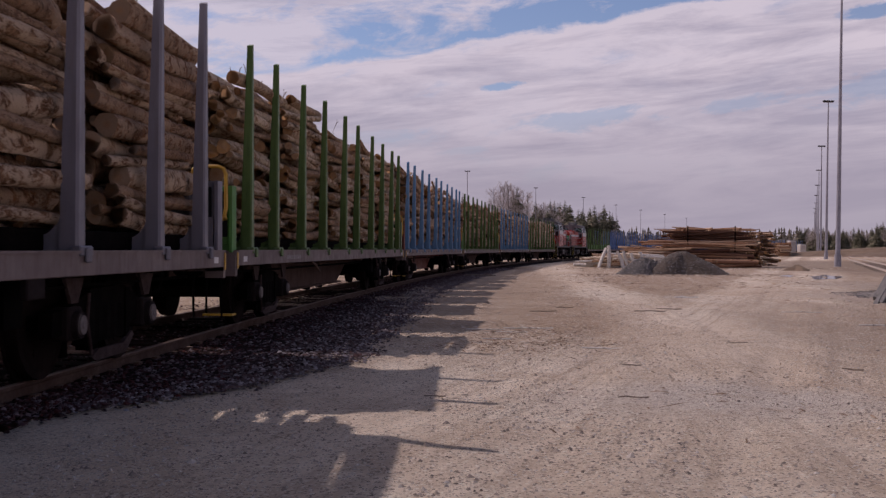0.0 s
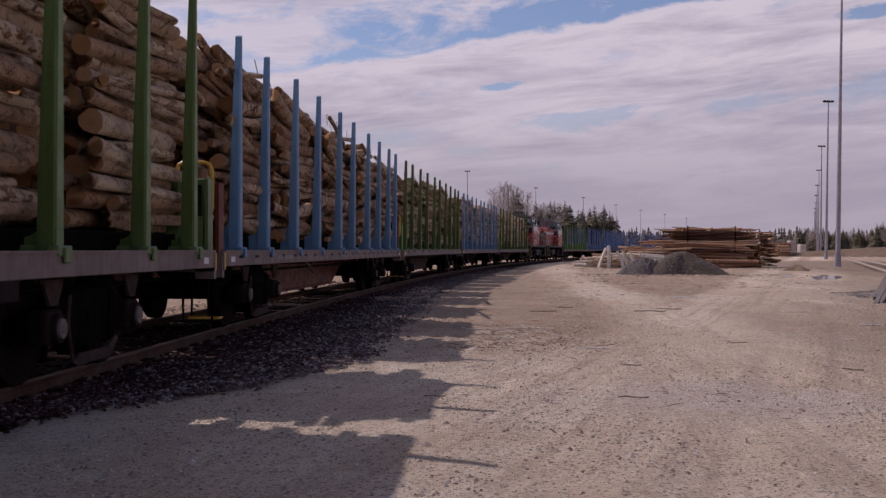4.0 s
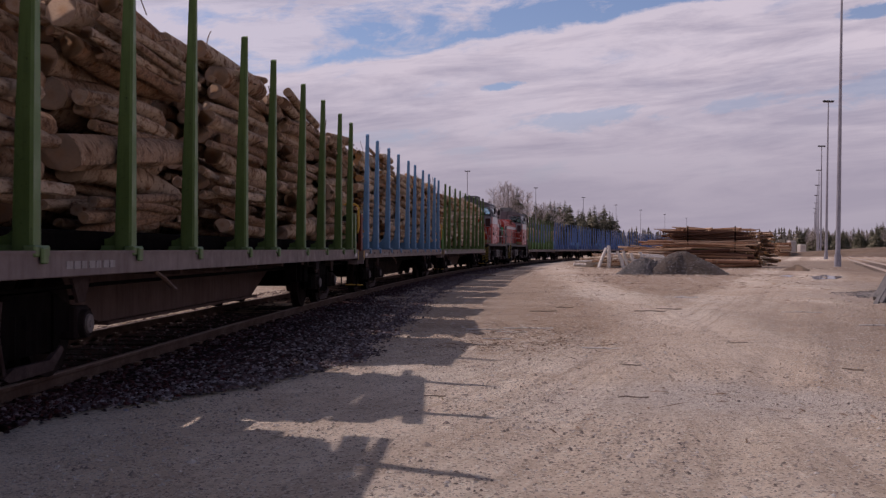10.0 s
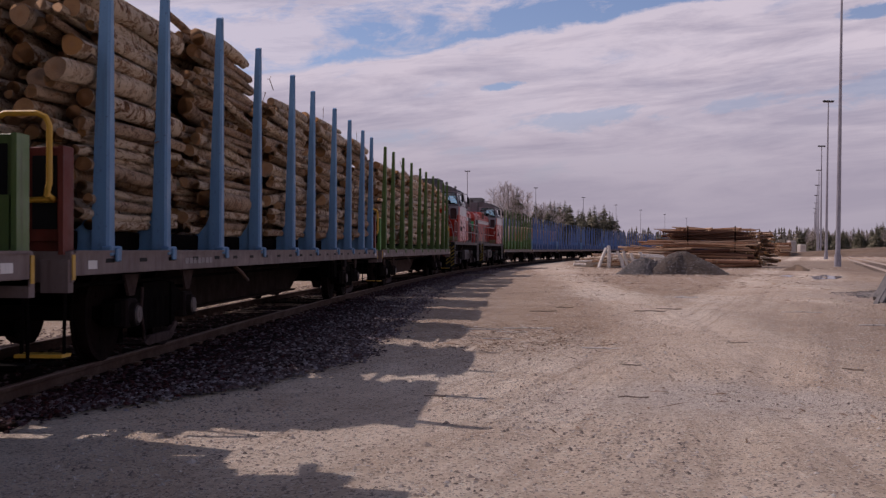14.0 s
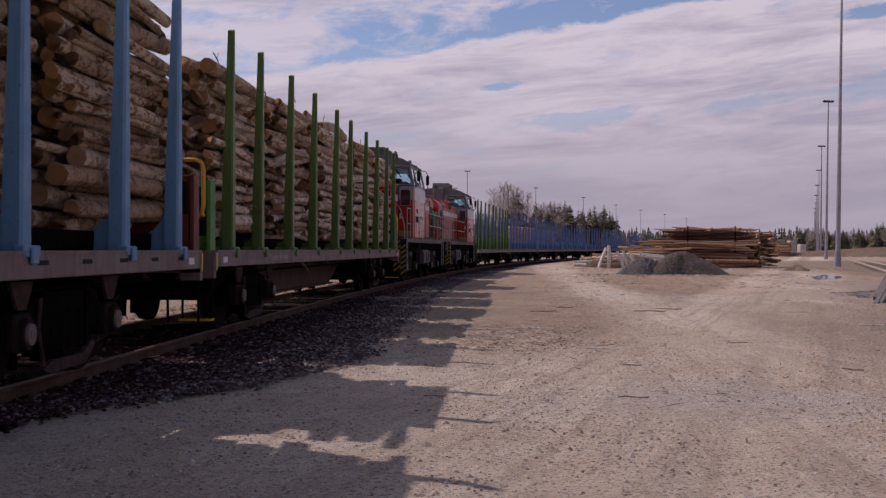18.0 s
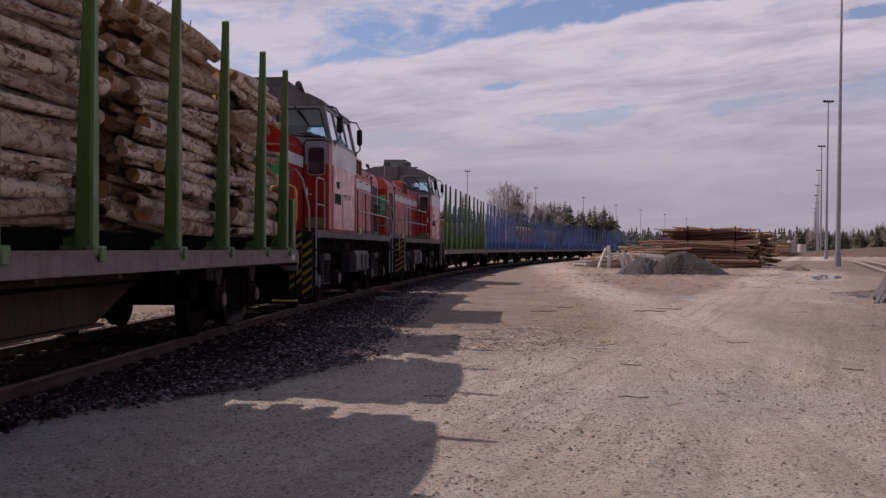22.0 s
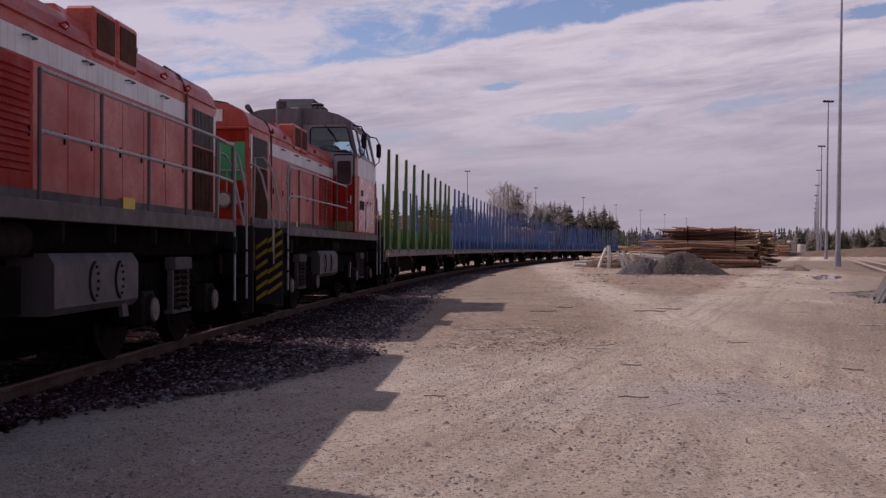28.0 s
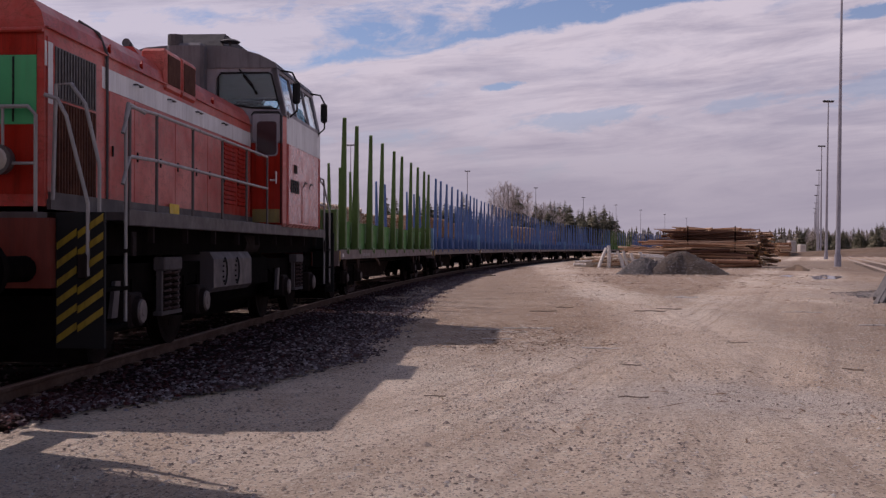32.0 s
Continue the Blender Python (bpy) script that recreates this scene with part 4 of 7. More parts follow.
        for x in (-0.35, 0.3, 0.45):
            cp.pipe([(x, y + sgn * 0.05, 0.95), (x, y + sgn * 0.2, 0.72), (x * 0.6, y + sgn * 0.42, 0.62), (x * 0.3, y + sgn * 0.55, 0.78)], 0.025, 6)
        part("coupling", cp, MAT["under"], w)
        # brake-man's step and end panel
        pan = Shape().box(0.62, 1.36, y - sgn * 0.02 - 0.02, y - sgn * 0.02 + 0.02, 1.30, 2.05, bevel=0.008)
        pan.box(0.98, 1.02, y - 0.10, y + 0.10, 1.2, 2.05).box(1.32, 1.36, y - 0.10, y + 0.10, 1.2, 2.05)
        pan.box(-1.30, 1.30, y - sgn * 0.06 - 0.03, y - sgn * 0.06 + 0.03, 1.22, 1.62)
        ec = (end_colours or (colour, colour))[0 if sgn < 0 else 1]
        pn = part("end_panel", pan, MAT[ec], w, "upright end plate of the wagon")
        part("opening", Shape().box(1.07, 1.27, y - sgn * 0.02 - 0.026, y - sgn * 0.02 + 0.026, 1.40, 1.98), MAT["black"], pn, "dark opening in the end plate")
        part("tread", Shape().box(1.0, 1.38, y + sgn * 0.08 - 0.09, y + sgn * 0.08 + 0.09, 0.40, 0.425), MAT["yellow"] if rail else MAT["under"], w, "yellow step" if rail else "")
        st = Shape().pipe([(1.36, y + sgn * 0.06, 0.95), (1.36, y + sgn * 0.08, 0.42), (1.02, y + sgn * 0.08, 0.42), (1.02, y + sgn * 0.06, 0.95)], 0.016, 6)
        part("step_iron", st, MAT["under"], w)
        if rail:
            yy = y + sgn * 0.28
            pts = [(0.90, yy, 1.62), (0.90, yy, 2.20)]
            pts = [(0.92, y, 1.63)] + [(1.26, y + sgn * 0.02, 1.63), (1.31, yy, 1.66), (1.33, yy, 1.75), (1.33, yy, 2.18), (1.30, yy, 2.25), (1.23, yy, 2.28), (0.98, yy, 2.28), (0.92, yy, 2.25), (0.90, yy, 2.15)]
            part("handrail", Shape().pipe(pts, 0.024, 8), MAT["yellow"], w, "bent yellow handrail")
    return w


# ---- logs ----
def log_mesh(k, end="wood_end", bark="bark"):
    """A unit log: radius 1, length 1 along y, bark round it and sawn ends, a little crooked."""
    rng = random.Random(100 + k)
    seg, rings = 11, 6
    sh = Shape()
    ph = rng.uniform(0, 6.28)
    bend = rng.uniform(0.1, 1.1)
    lobes = [(rng.uniform(0, 6.28), rng.uniform(0.03, 0.10)) for _ in range(3)]
    for j in range(rings):
        q = j / (rings - 1)
        y = q - 0.5
        taper = 1.08 - 0.17 * q + rng.uniform(-0.05, 0.05)
        cx, cz = bend * math.sin(q * 3.0) * math.cos(ph), bend * math.sin(q * 3.0) * math.sin(ph)
        for i in range(seg):
            w = 2 * math.pi * i / seg
            r = taper * (1 + sum(a * math.cos((n + 1) * w + p) for n, (p, a) in enumerate(lobes)) + rng.uniform(-0.03, 0.03))
            slope = rng.uniform(-0.004, 0.004) if j in (0, rings - 1) else 0
            sh.v.append((cx + r * math.cos(w), y + slope, cz + r * math.sin(w)))
    for j in range(rings - 1):
        for i in range(seg):
            sh.f.append([j * seg + i, j * seg + (i + 1) % seg, (j + 1) * seg + (i + 1) % seg, (j + 1) * seg + i])
            sh.m.append(0)
    sh.f += [list(reversed(range(seg))), [(rings - 1) * seg + i for i in range(seg)]]
    sh.m += [1, 1]
    return sh.mesh("log", [MAT[bark], MAT[end]], True)


LOGS = [log_mesh(k) for k in range(16)]
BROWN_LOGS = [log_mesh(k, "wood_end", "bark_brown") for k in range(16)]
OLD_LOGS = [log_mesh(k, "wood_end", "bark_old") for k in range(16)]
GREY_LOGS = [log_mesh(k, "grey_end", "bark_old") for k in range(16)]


def pack(width, height_, rng, r_lo, r_hi, crown=0.25):
    """Round logs dropped one after another into a rack: list of (x, z, r)."""
    placed = np.zeros((0, 3))
    for _ in range(900):
        r = r_lo + (r_hi - r_lo) * rng.random() ** 1.9
        best = None
        for x in [rng.uniform(-width / 2 + r, width / 2 - r) for _ in range(14)]:
            z = r
            if len(placed):
                dx = np.abs(placed[:, 0] - x)
                near = dx < placed[:, 2] + r
                if near.any():
                    p = placed[near]
                    z = max(z, float((p[:, 1] + np.sqrt(np.maximum((p[:, 2] + r) ** 2 - (p[:, 0] - x) ** 2, 0)) * 0.97).max()))
            if best is None or z < best[1]:
                best = (x, z)
        x, z = best
        if z + r > height_ + crown * (1 - (2 * x / width) ** 2):
            break
        placed = np.vstack([placed, [x, z, r]])
    return placed


def log_stack(length, rng, top, r_lo, r_hi, label, messy=1.0, width=2.42, kinds=None):
    st = thing("log_stack", label, "log stack", "log stacks on the wagons")
    core = Shape()
    for x, z, r in pack(width, top, rng, r_lo, r_hi):
        ln = length * rng.uniform(0.78, 1.06)
        dy = rng.gauss(0, 0.17) + (rng.uniform(-0.55, 0.55) if rng.random() < 0.07 * messy else 0)
        seen = x > 0.28 or (z > top - 0.16 and x > -0.6)
        if seen and 0.8 < x and z < top - 0.3 and rng.random() < 0.05:
            continue                     # a hollow where a log has slipped back
        r *= rng.uniform(0.85, 0.98)
        z -= 0.05 if z > top - 0.16 else 0.0
        if seen:
            tilt, yaw = rng.gauss(0, 1.6) * messy, rng.gauss(0, 1.6) * messy
            if x > 0.6 and rng.random() < 0.16 * messy:
                tilt += rng.choice((-1, 1)) * rng.uniform(2.0, 6.0)
            flip = rng.choice((0, 180))
            m = pose(x, dy, DECK + 0.20 + z, tilt, 0, yaw + flip) @ Matrix.Rotation(rng.uniform(0, 6.28), 4, "Y") @ Matrix.Diagonal((r, ln, r, 1))
            part("log", rng.choice(kinds or LOGS), None, st, m=m)
        else:
            core.tube((x, dy - ln / 2, DECK + 0.20 + z), (x, dy + ln / 2, DECK + 0.20 + z), r * 1.04, r * 0.94, 7, mat=0, capmat=1)
    # twigs and torn bark that stick out of the load
    for k in range(5):
        up = k < 3
        x = rng.uniform(0.2, 1.1) if up else 1.18
        z = DECK + 0.20 + (top + 0.10 if up else rng.uniform(0.3, top - 0.2))
        y = rng.uniform(-0.45, 0.45) * length
        ln, a = rng.uniform(0.05, 0.22), rng.uniform(0, 6.28)
        d = Vector((0.3 * math.cos(a), math.sin(a), 0.9)) if up else Vector((0.8, math.sin(a), 0.5 * math.cos(a)))
        p0 = Vector((x, y, z)) - d * 0.12
        p1, p2 = p0 + d * (0.12 + ln * 0.6), p0 + d * (0.12 + ln) + Vector((0, rng.uniform(-0.08, 0.08), rng.uniform(-0.06, 0.03)))
        tw = Shape().pipe([p0, p1, p2], rng.uniform(0.005, 0.010), 4)
        if up and rng.random() < 0.6:
            tw.pipe([p1, p1 + Vector((0, rng.uniform(-0.14, 0.14), ln * 0.5))], 0.004, 4)
        part("twig", tw, MAT["twig_bark"], st, "thin twig sticking out of the load")
    ob = part("inner_log_pile", quick_mesh2("inner_log_pile", core), None, st)
    ob["kind"] = "stuff"
    return st


def quick_mesh2(name, sh):
    me = bpy.data.meshes.new(name)
    me.from_pydata(sh.v, [], sh.f)
    me.materials.append(MAT["bark"])
    me.materials.append(MAT["wood_end"])
    me.polygons.foreach_set("material_index", sh.m)
    return me


MAT["twig_bark"] = two_tone("twig_bark", (0.10, 0.06, 0.045), (0.24, 0.16, 0.12), 8.0, 0.9, gloss=0.1)
PAIRS = [(STAKES[2 * i] + STAKES[2 * i + 1]) / 2 for i in range(5)]
FIVE = [(PAIRS[0] + 0.22, 2.65), (PAIRS[1] + 0.05, 2.80), (PAIRS[2], 3.15), (PAIRS[3] - 0.02, 2.95), (PAIRS[4] - 0.05, 2.75)]

TRAIN = [  # first stake's place along the train, colour, load, log sizes, mess
    (-5.18, "grey_stake", FIVE, (0.055, 0.14), 1.2), (14.73, "green", FIVE, (0.05, 0.13), 0.9), (34.42, "blue", FIVE, (0.045, 0.135), 2.2),
    (54.22, "green", FIVE, (0.046, 0.165), 1.2), (74.07, "blue", FIVE, (0.045, 0.115), 0.6), (93.95, "green", FIVE, (0.045, 0.115), 1.1)]
PAINT = {"green": "green", "blue": "pale blue", "grey_stake": "grey"}


def build_train():
    rng = random.Random(11)
    for i, (u, colour, load, (r0, r1), mess) in enumerate(TRAIN):
        label = "loaded flat timber wagon with " + PAINT[colour] + " stakes and grey side beams"
        w = wagon(colour, label, "sill_red" if i == 2 else "belly_pale" if colour == "green" else "belly_grey", colour == "blue", (True, i in (5,)),
                  ({"green": "green_bright", "blue": "sill_red"}.get(colour, colour), "sill_red" if colour == "blue" else colour))
        MOVING.append((w, u + 8.56))
        for y, ln in load:
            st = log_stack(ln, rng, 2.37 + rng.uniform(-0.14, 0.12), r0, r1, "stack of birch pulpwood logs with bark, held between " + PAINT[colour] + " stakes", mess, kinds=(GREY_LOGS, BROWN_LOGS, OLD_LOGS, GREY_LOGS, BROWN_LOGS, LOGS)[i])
            MOVING.append((st, u + 8.56 + y))
    for i, colour in enumerate(("green", "blue", "blue", "blue", "blue", "blue", "blue", "green", "blue", "blue")):
        w = wagon(colour, "empty flat timber wagon with tall " + PAINT[colour] + " stakes", "belly_grey", False, (False, False), None, True)
        MOVING.append((w, EMPTY0 + 19.77 * i + 8.56))


build_train()
# ---- locomotives ----
def round_rect(x0, x1, z0, z1, r):
    """Outline of an upright plate with rounded corners."""
    out = []
    for cx, cz, a in ((x1 - r, z1 - r, 0), (x0 + r, z1 - r, 90), (x0 + r, z0 + r, 180), (x1 - r, z0 + r, 270)):
        out += [(cx + r * math.cos(radians(a + 30 * k)), cz + r * math.sin(radians(a + 30 * k))) for k in range(4)]
    return out



def hood_profile(k=1.0):
    return [(-1.0 * k, 1.60), (-1.0 * k, 3.10), (-0.97 * k, 3.22), (-0.88 * k, 3.33), (-0.70, 3.415), (-0.35, 3.47), (0.35, 3.47), (0.70, 3.415), (0.88 * k, 3.33), (0.97 * k, 3.22), (1.0 * k, 3.10), (1.0 * k, 1.60)]


def slats(y0, y1, z0, z1, x, n):
    """Sloping louvre slats on a side panel."""
    sh = Shape()
    for i in range(n):
        z = z0 + (z1 - z0) * (i + 0.5) / n
        d = (z1 - z0) / n * 0.42
        a, b = sorted((x, x + math.copysign(0.02, x)))
        sh.add([(x, y0, z - d), (x, y1, z - d), (x + math.copysign(0.022, x), y1, z - d * 0.6), (x + math.copysign(0.022, x), y0, z - d * 0.6), (x, y0, z + d), (x, y1, z + d)],
               [(0, 1, 2, 3), (3, 2, 5, 4), (0, 3, 4), (1, 5, 2)])
    return sh


WHEELSET_BIG = wheelset_mesh(0.50)


def loco_bogie(parent, y):
    sh = Shape()
    for side in (-1, 1):
        a, b = sorted((side * 1.02, side * 1.18))
        sh.prism([(-1.75, 0.95), (-1.75, 1.10), (1.75, 1.10), (1.75, 0.95), (1.45, 0.88), (0.55, 0.80), (-0.55, 0.80), (-1.45, 0.88)], a, b, "x")
        for dy in (-1.10, 1.10):
            sh.box(a - 0.02, b + 0.02, dy - 0.30, dy - 0.22, 0.50, 0.95)
            sh.box(a - 0.02, b + 0.02, dy + 0.22, dy + 0.30, 0.50, 0.95)
            for o in (-0.42, 0.42):
                sh.tube((side * 1.10, dy + o, 0.55), (side * 1.10, dy + o, 0.90), 0.085, seg=10)
        for dy in (-1.75, 1.75):
            sh.box(min(side * 0.70, side * 0.86), max(side * 0.70, side * 0.86), dy - 0.06, dy + 0.06, 0.35, 0.85)
    sh.box(-1.05, 1.05, -0.3, 0.3, 0.70, 1.05).box(-0.66, 0.66, -1.75, 1.75, 0.36, 0.95)
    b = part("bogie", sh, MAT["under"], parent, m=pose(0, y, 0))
    for dy in (-1.10, 1.10):
        base = pose(0, dy, 0.50 + RAIL_TOP)
        WHEELS.append((part("wheelset", WHEELSET_BIG, None, b, m=base), base, 0.50))
        for side in (-1, 1):
            part("axle_box", AXLE_BOX, None, b, "grimy axle box", m=pose(side * 1.14, dy, 0.65, 0, 0, 0 if side > 0 else 180) @ Matrix.Diagonal((1, 1.2, 1.2, 1)))
            part("axle_cap", AXLE_CAP, None, b, "round pale axle-box cover", m=pose(side * 1.14, dy, 0.65, 0, 0, 0 if side > 0 else 180) @ Matrix.Diagonal((1, 1.35, 1.35, 1)))
    for side in (-1, 1):
        sp = Shape()
        x = side * 1.28
        for dy in (-0.27, 0.27):
            sp.box(x - 0.03, x + 0.03, dy - 0.025, dy + 0.025, 0.58, 1.02)
        sp.box(x - 0.05, x + 0.05, -0.34, 0.34, 0.56, 0.60).box(x - 0.07, x + 0.07, -0.30, 0.30, 1.02, 1.16, bevel=0.015)
        unit = part("spring_unit", sp, MAT["spring"], b, "upright spring bracket with pale edges")
        for dy in (-0.15, 0.15):
            part("coil_spring", Shape().pipe([(x + 0.075 * math.cos(q * 0.7), dy + 0.075 * math.sin(q * 0.7), 0.60 + q * 0.0069) for q in range(61)], 0.017, 5), MAT["bracket"], unit, "dusty coil spring")
        dm = Shape().prism([(-0.05, 0.62), (0.10, 0.62), (0.0, 0.95), (-0.13, 0.95)], min(x, x + side * 0.04), max(x, x + side * 0.04), "x")
        part("sand_pipe", dm, MAT["tank"], b, m=pose(0, -1.75 if side > 0 else 1.62, 0))


def hazard_panel(parent, x, y, sgn):
    p = part("hazard_panel", Shape().box(x - 0.22, x + 0.22, y - 0.02, y + 0.02, 0.42, 1.55), MAT["black"], parent, "black end plate with yellow diagonal stripes")
    yy = y + sgn * 0.022
    for lo, hi, z, lift in ((x - 0.21, x + 0.02, 0.40, 0.15), (x + 0.03, x + 0.21, 0.46, 0.12)):
        while z < 1.5:
            za, zb = (z, z + lift) if sgn < 0 else (z + lift, z)
            poly = [(lo, za), (hi, zb), (hi, zb + 0.06), (lo, za + 0.06)]
            if z > 0.43 and z + lift < 1.49:
                part("stripe", Shape().prism(poly, min(yy, yy + sgn * 0.006), max(yy, yy + sgn * 0.006), "y"), MAT["hazard"], p, "yellow warning stripe")
            z += 0.155
    part("lamp_plate", Shape().box(x - 0.07, x + 0.01, min(yy, yy + sgn * 0.04), max(yy, yy + sgn * 0.04), 1.0, 1.20, bevel=0.008), MAT["hub"], p, "small grey lamp box")


def locomotive(label):
    w = thing("diesel_locomotive", label, "locomotive", "locomotives of the timber train")
    # frame and running boards
    part("underframe", Shape().box(-1.18, 1.18, -5.75, 5.75, 1.18, 1.49), MAT["under"], w, "black main frame")
    part("running_board", Shape().box(-1.46, 1.46, -5.15, 5.15, 1.50, 1.575), MAT["loco_frame"], w, "grey running boards over the frame")
    for side in (-1, 1):
        a, b = sorted((side * 1.46, side * 1.50))
        part("edge_beam", Shape().box(a, b, -5.18, 5.18, 1.455, 1.60, bevel=0.006), MAT["loco_frame"], w)
        a, b = sorted((side * 1.0, side * 1.04))
        part("kick_board", Shape().box(a, b, -1.25, 5.85, 1.575, 1.72), MAT["loco_frame"], w)
        for k in range(9):
            y = -4.4 + k * 1.1
            part("bracket", Shape().box(min(side * 1.40, side * 1.46), max(side * 1.40, side * 1.46), y - 0.02, y + 0.02, 1.30, 1.46), MAT["hub"], w)
    # hoods
    for y0, y1 in ((-1.29, 5.90), (-5.78, -4.20)):
        # the short hood takes the deeper red to stand in for its shade
        hood = part("hood", Shape().prism(hood_profile(), y0, y1, "y"), MAT["loco_red" if y1 > 0 else "loco_deep"], w, "long red engine hood" if y1 > 0 else "short deep red hood, darkened for its shade", smooth=False)
        for side in (-1, 1):
            a, b = sorted((side * 1.0, side * 1.006))
            part("white_band", Shape().box(a, b, y0 + 0.01, y1 - 0.003, 2.77, 2.975), MAT["loco_white"], hood, "dirty white band along the hood")
            a, b = sorted((side * 1.0, side * 1.03))
            part("rain_strip", Shape().box(a, b, y0 + 0.02, y1 - 0.02, 3.085, 3.10), MAT["loco_red"], hood)
        e = y1 if y1 > 0 else y0
        sg = 1 if y1 > 0 else -1
        for z0, z1, mk, nm in ((2.28, 2.86, "sticker", "green panel across the hood's end"), (2.86, 3.06, "loco_deep", ""), (1.70, 2.28, "loco_deep", "deep red end door")):
            part("end_panel", Shape().box(-0.93, 0.93, min(e, e + sg * 0.008), max(e, e + sg * 0.008), z0, z1 - 0.006), MAT[mk], hood, nm)
        for x in (-0.62, 0.62):
            lamp = Shape().tube((x, e, 1.98), (x, e + sg * 0.12, 1.98), 0.12, 0.13, 16)
            part("headlight", lamp, MAT["rail_grey"], hood, "round headlight in a grey rim", smooth=True)
            part("lens", Shape().tube((x, e + sg * 0.121, 1.98), (x, e + sg * 0.13, 1.98), 0.10, 0.08, 16), MAT["lens"], hood, "pale glass lens")
        for x in (0.24, 0.42) if sg > 0 else ():
            lo, hi = sorted((-sg * x, -sg * (x + 0.14)))
            part("number_bar", Shape().box(lo, hi, min(e, e + sg * 0.02), max(e, e + sg * 0.02), 3.16, 3.34), MAT["plate_white"], hood, "white painted bar")
        part("top_lamp", Shape().tube((0, e, 3.29), (0, e + sg * 0.14, 3.29), 0.12, 0.125, 18), MAT["rail_grey"], hood, "round top headlight in a grey rim", smooth=True)
        part("lens", Shape().tube((0, e + sg * 0.141, 3.29), (0, e + sg * 0.15, 3.29), 0.10, 0.08, 18), MAT["lens"], hood, "pale glass lens")
        # grab rails and hinges on the end doors
        for x in (-0.50, 0.50):
            part("door_bar", Shape().pipe([(x, e, 2.44), (x, e + sg * 0.07, 2.46), (x, e + sg * 0.07, 2.74), (x, e, 2.76)], 0.011, 6), MAT["rail_grey"], hood)
        for x in (-0.72, -0.48, -0.24, 0.0, 0.24, 0.48, 0.72):
            part("end_slat", Shape().box(x - 0.008, x + 0.008, min(e, e + sg * 0.014), max(e, e + sg * 0.014), 2.30, 2.84), MAT["black"], hood)
        rim = Shape().pipe([(-1.0, e + sg * 0.03, 3.06), (1.0, e + sg * 0.03, 3.06)], 0.022, 6)
        part("grab_rail", rim, MAT["loco_red"], hood)
    # hood doors and grilles on both sides
    for side in (-1, 1):
        y, k = -0.98, 0
        while y < 4.55:
            wd = (0.62, 0.74, 0.70, 0.60, 0.74)[k % 5]
            mk = "loco_deep" if k in (0, 1) else "loco_red"
            a, b = sorted((side * 1.0, side * 1.014))
            door = part("hood_door", Shape().box(a, b, y + 0.005, y + wd - 0.005, 1.70, 2.755, bevel=0.005), MAT[mk], w)
            a, b = sorted((side * 1.014, side * 1.03))
            part("latch", Shape().box(a, b, y + wd - 0.09, y + wd - 0.072, 2.14, 2.24), MAT["black"], door, "small black latch")
            if k in (0, 1):
                part("louvre", slats(y + 0.08, y + wd - 0.08, 1.85, 2.70, side * 1.014, 14), MAT[mk], door)
            y += wd
            k += 1
        a, b = sorted((side * 1.0, side * 1.012))
        gr = part("radiator_frame", Shape().box(a, b, 4.66, 5.86, 1.66, 3.02), MAT["loco_red"], w, "red frame round the radiator grille")
        a, b = sorted((side * 1.012, side * 1.02))
        part("radiator_upper", Shape().box(a, b, 4.82, 5.72, 2.52, 2.96), MAT["rail_grey"], gr, "dusty grey upper radiator grille")
        part("radiator_lower", Shape().box(a, b, 4.82, 5.72, 1.70, 2.50), MAT["grille"], gr, "dark brown lower radiator grille")
        part("strap", Shape().pipe([(side * 1.02, 4.55, 1.66), (side * 1.02, 4.55, 3.10), (side * 0.93, 4.55, 3.30), (side * 0.72, 4.55, 3.42)], 0.017, 8), MAT["roof_dark"], w, "dark upright pipe over the hood")
        a, b = sorted((side * 1.012, side * 1.016))
        part("corner_band", Shape().box(a, b, 5.765, 5.855, 2.46, 2.975), MAT["loco_white"], gr, "white corner strip beside the grille")
        ribs = Shape()
        for i in range(14):
            yy = 4.86 + i * 0.061
            a, b = sorted((side * 1.02, side * 1.034))
            ribs.box(a, b, yy, yy + 0.030, 1.72, 2.49, 0).box(a, b, yy, yy + 0.022, 2.53, 2.95, 1)
        part("grille_ribs", ribs, [MAT["mesh"], MAT["rail_grey"]], gr)["kind"] = "stuff"
        for y in (0.3, 1.5, 2.6, 3.7):
            hk = Shape().pipe([(side * 1.006, y - 0.09, 2.93), (side * 1.05, y - 0.09, 2.93), (side * 1.05, y + 0.09, 2.93), (side * 1.006, y + 0.09, 2.93)], 0.009, 6)
            part("grab_iron", hk, MAT["rail_grey"], w)
        # raised air intakes beside the cab
        for y in (1.64, 2.24):
            a, b = sorted((side * 0.72, side * 1.03))
            box = part("air_intake", Shape().box(a, b, y, y + 0.57, 3.02, 3.49, bevel=0.03), MAT["loco_red"], w, "raised air intake with a rusty mesh")
            a, b = sorted((side * 1.03, side * 1.038))
            part("mesh", Shape().box(a, b, y + 0.06, y + 0.51, 3.10, 3.43), MAT["mesh"], box, "brown dusty mesh")
        for y in (0.9, 3.6, 4.5):
            ring = Shape().pipe([(side * 1.01, y, 3.16), (side * 1.05, y + 0.05, 3.19), (side * 1.06, y + 0.09, 3.16), (side * 1.05, y + 0.05, 3.12), (side * 1.01, y, 3.15)], 0.012, 6)
            part("lifting_eye", ring, MAT["loco_deep"], w)
    part("cowl", Shape().prism([(-0.72, 3.40), (-0.62, 3.51), (0.62, 3.51), (0.72, 3.40)], 1.64, 2.81, "y"), MAT["loco_red"], w)
    part("fan_housing", Shape().tube((0, 5.15, 3.42), (0, 5.15, 3.54), 0.48, 0.44, 20), MAT["roof_dark"], w)
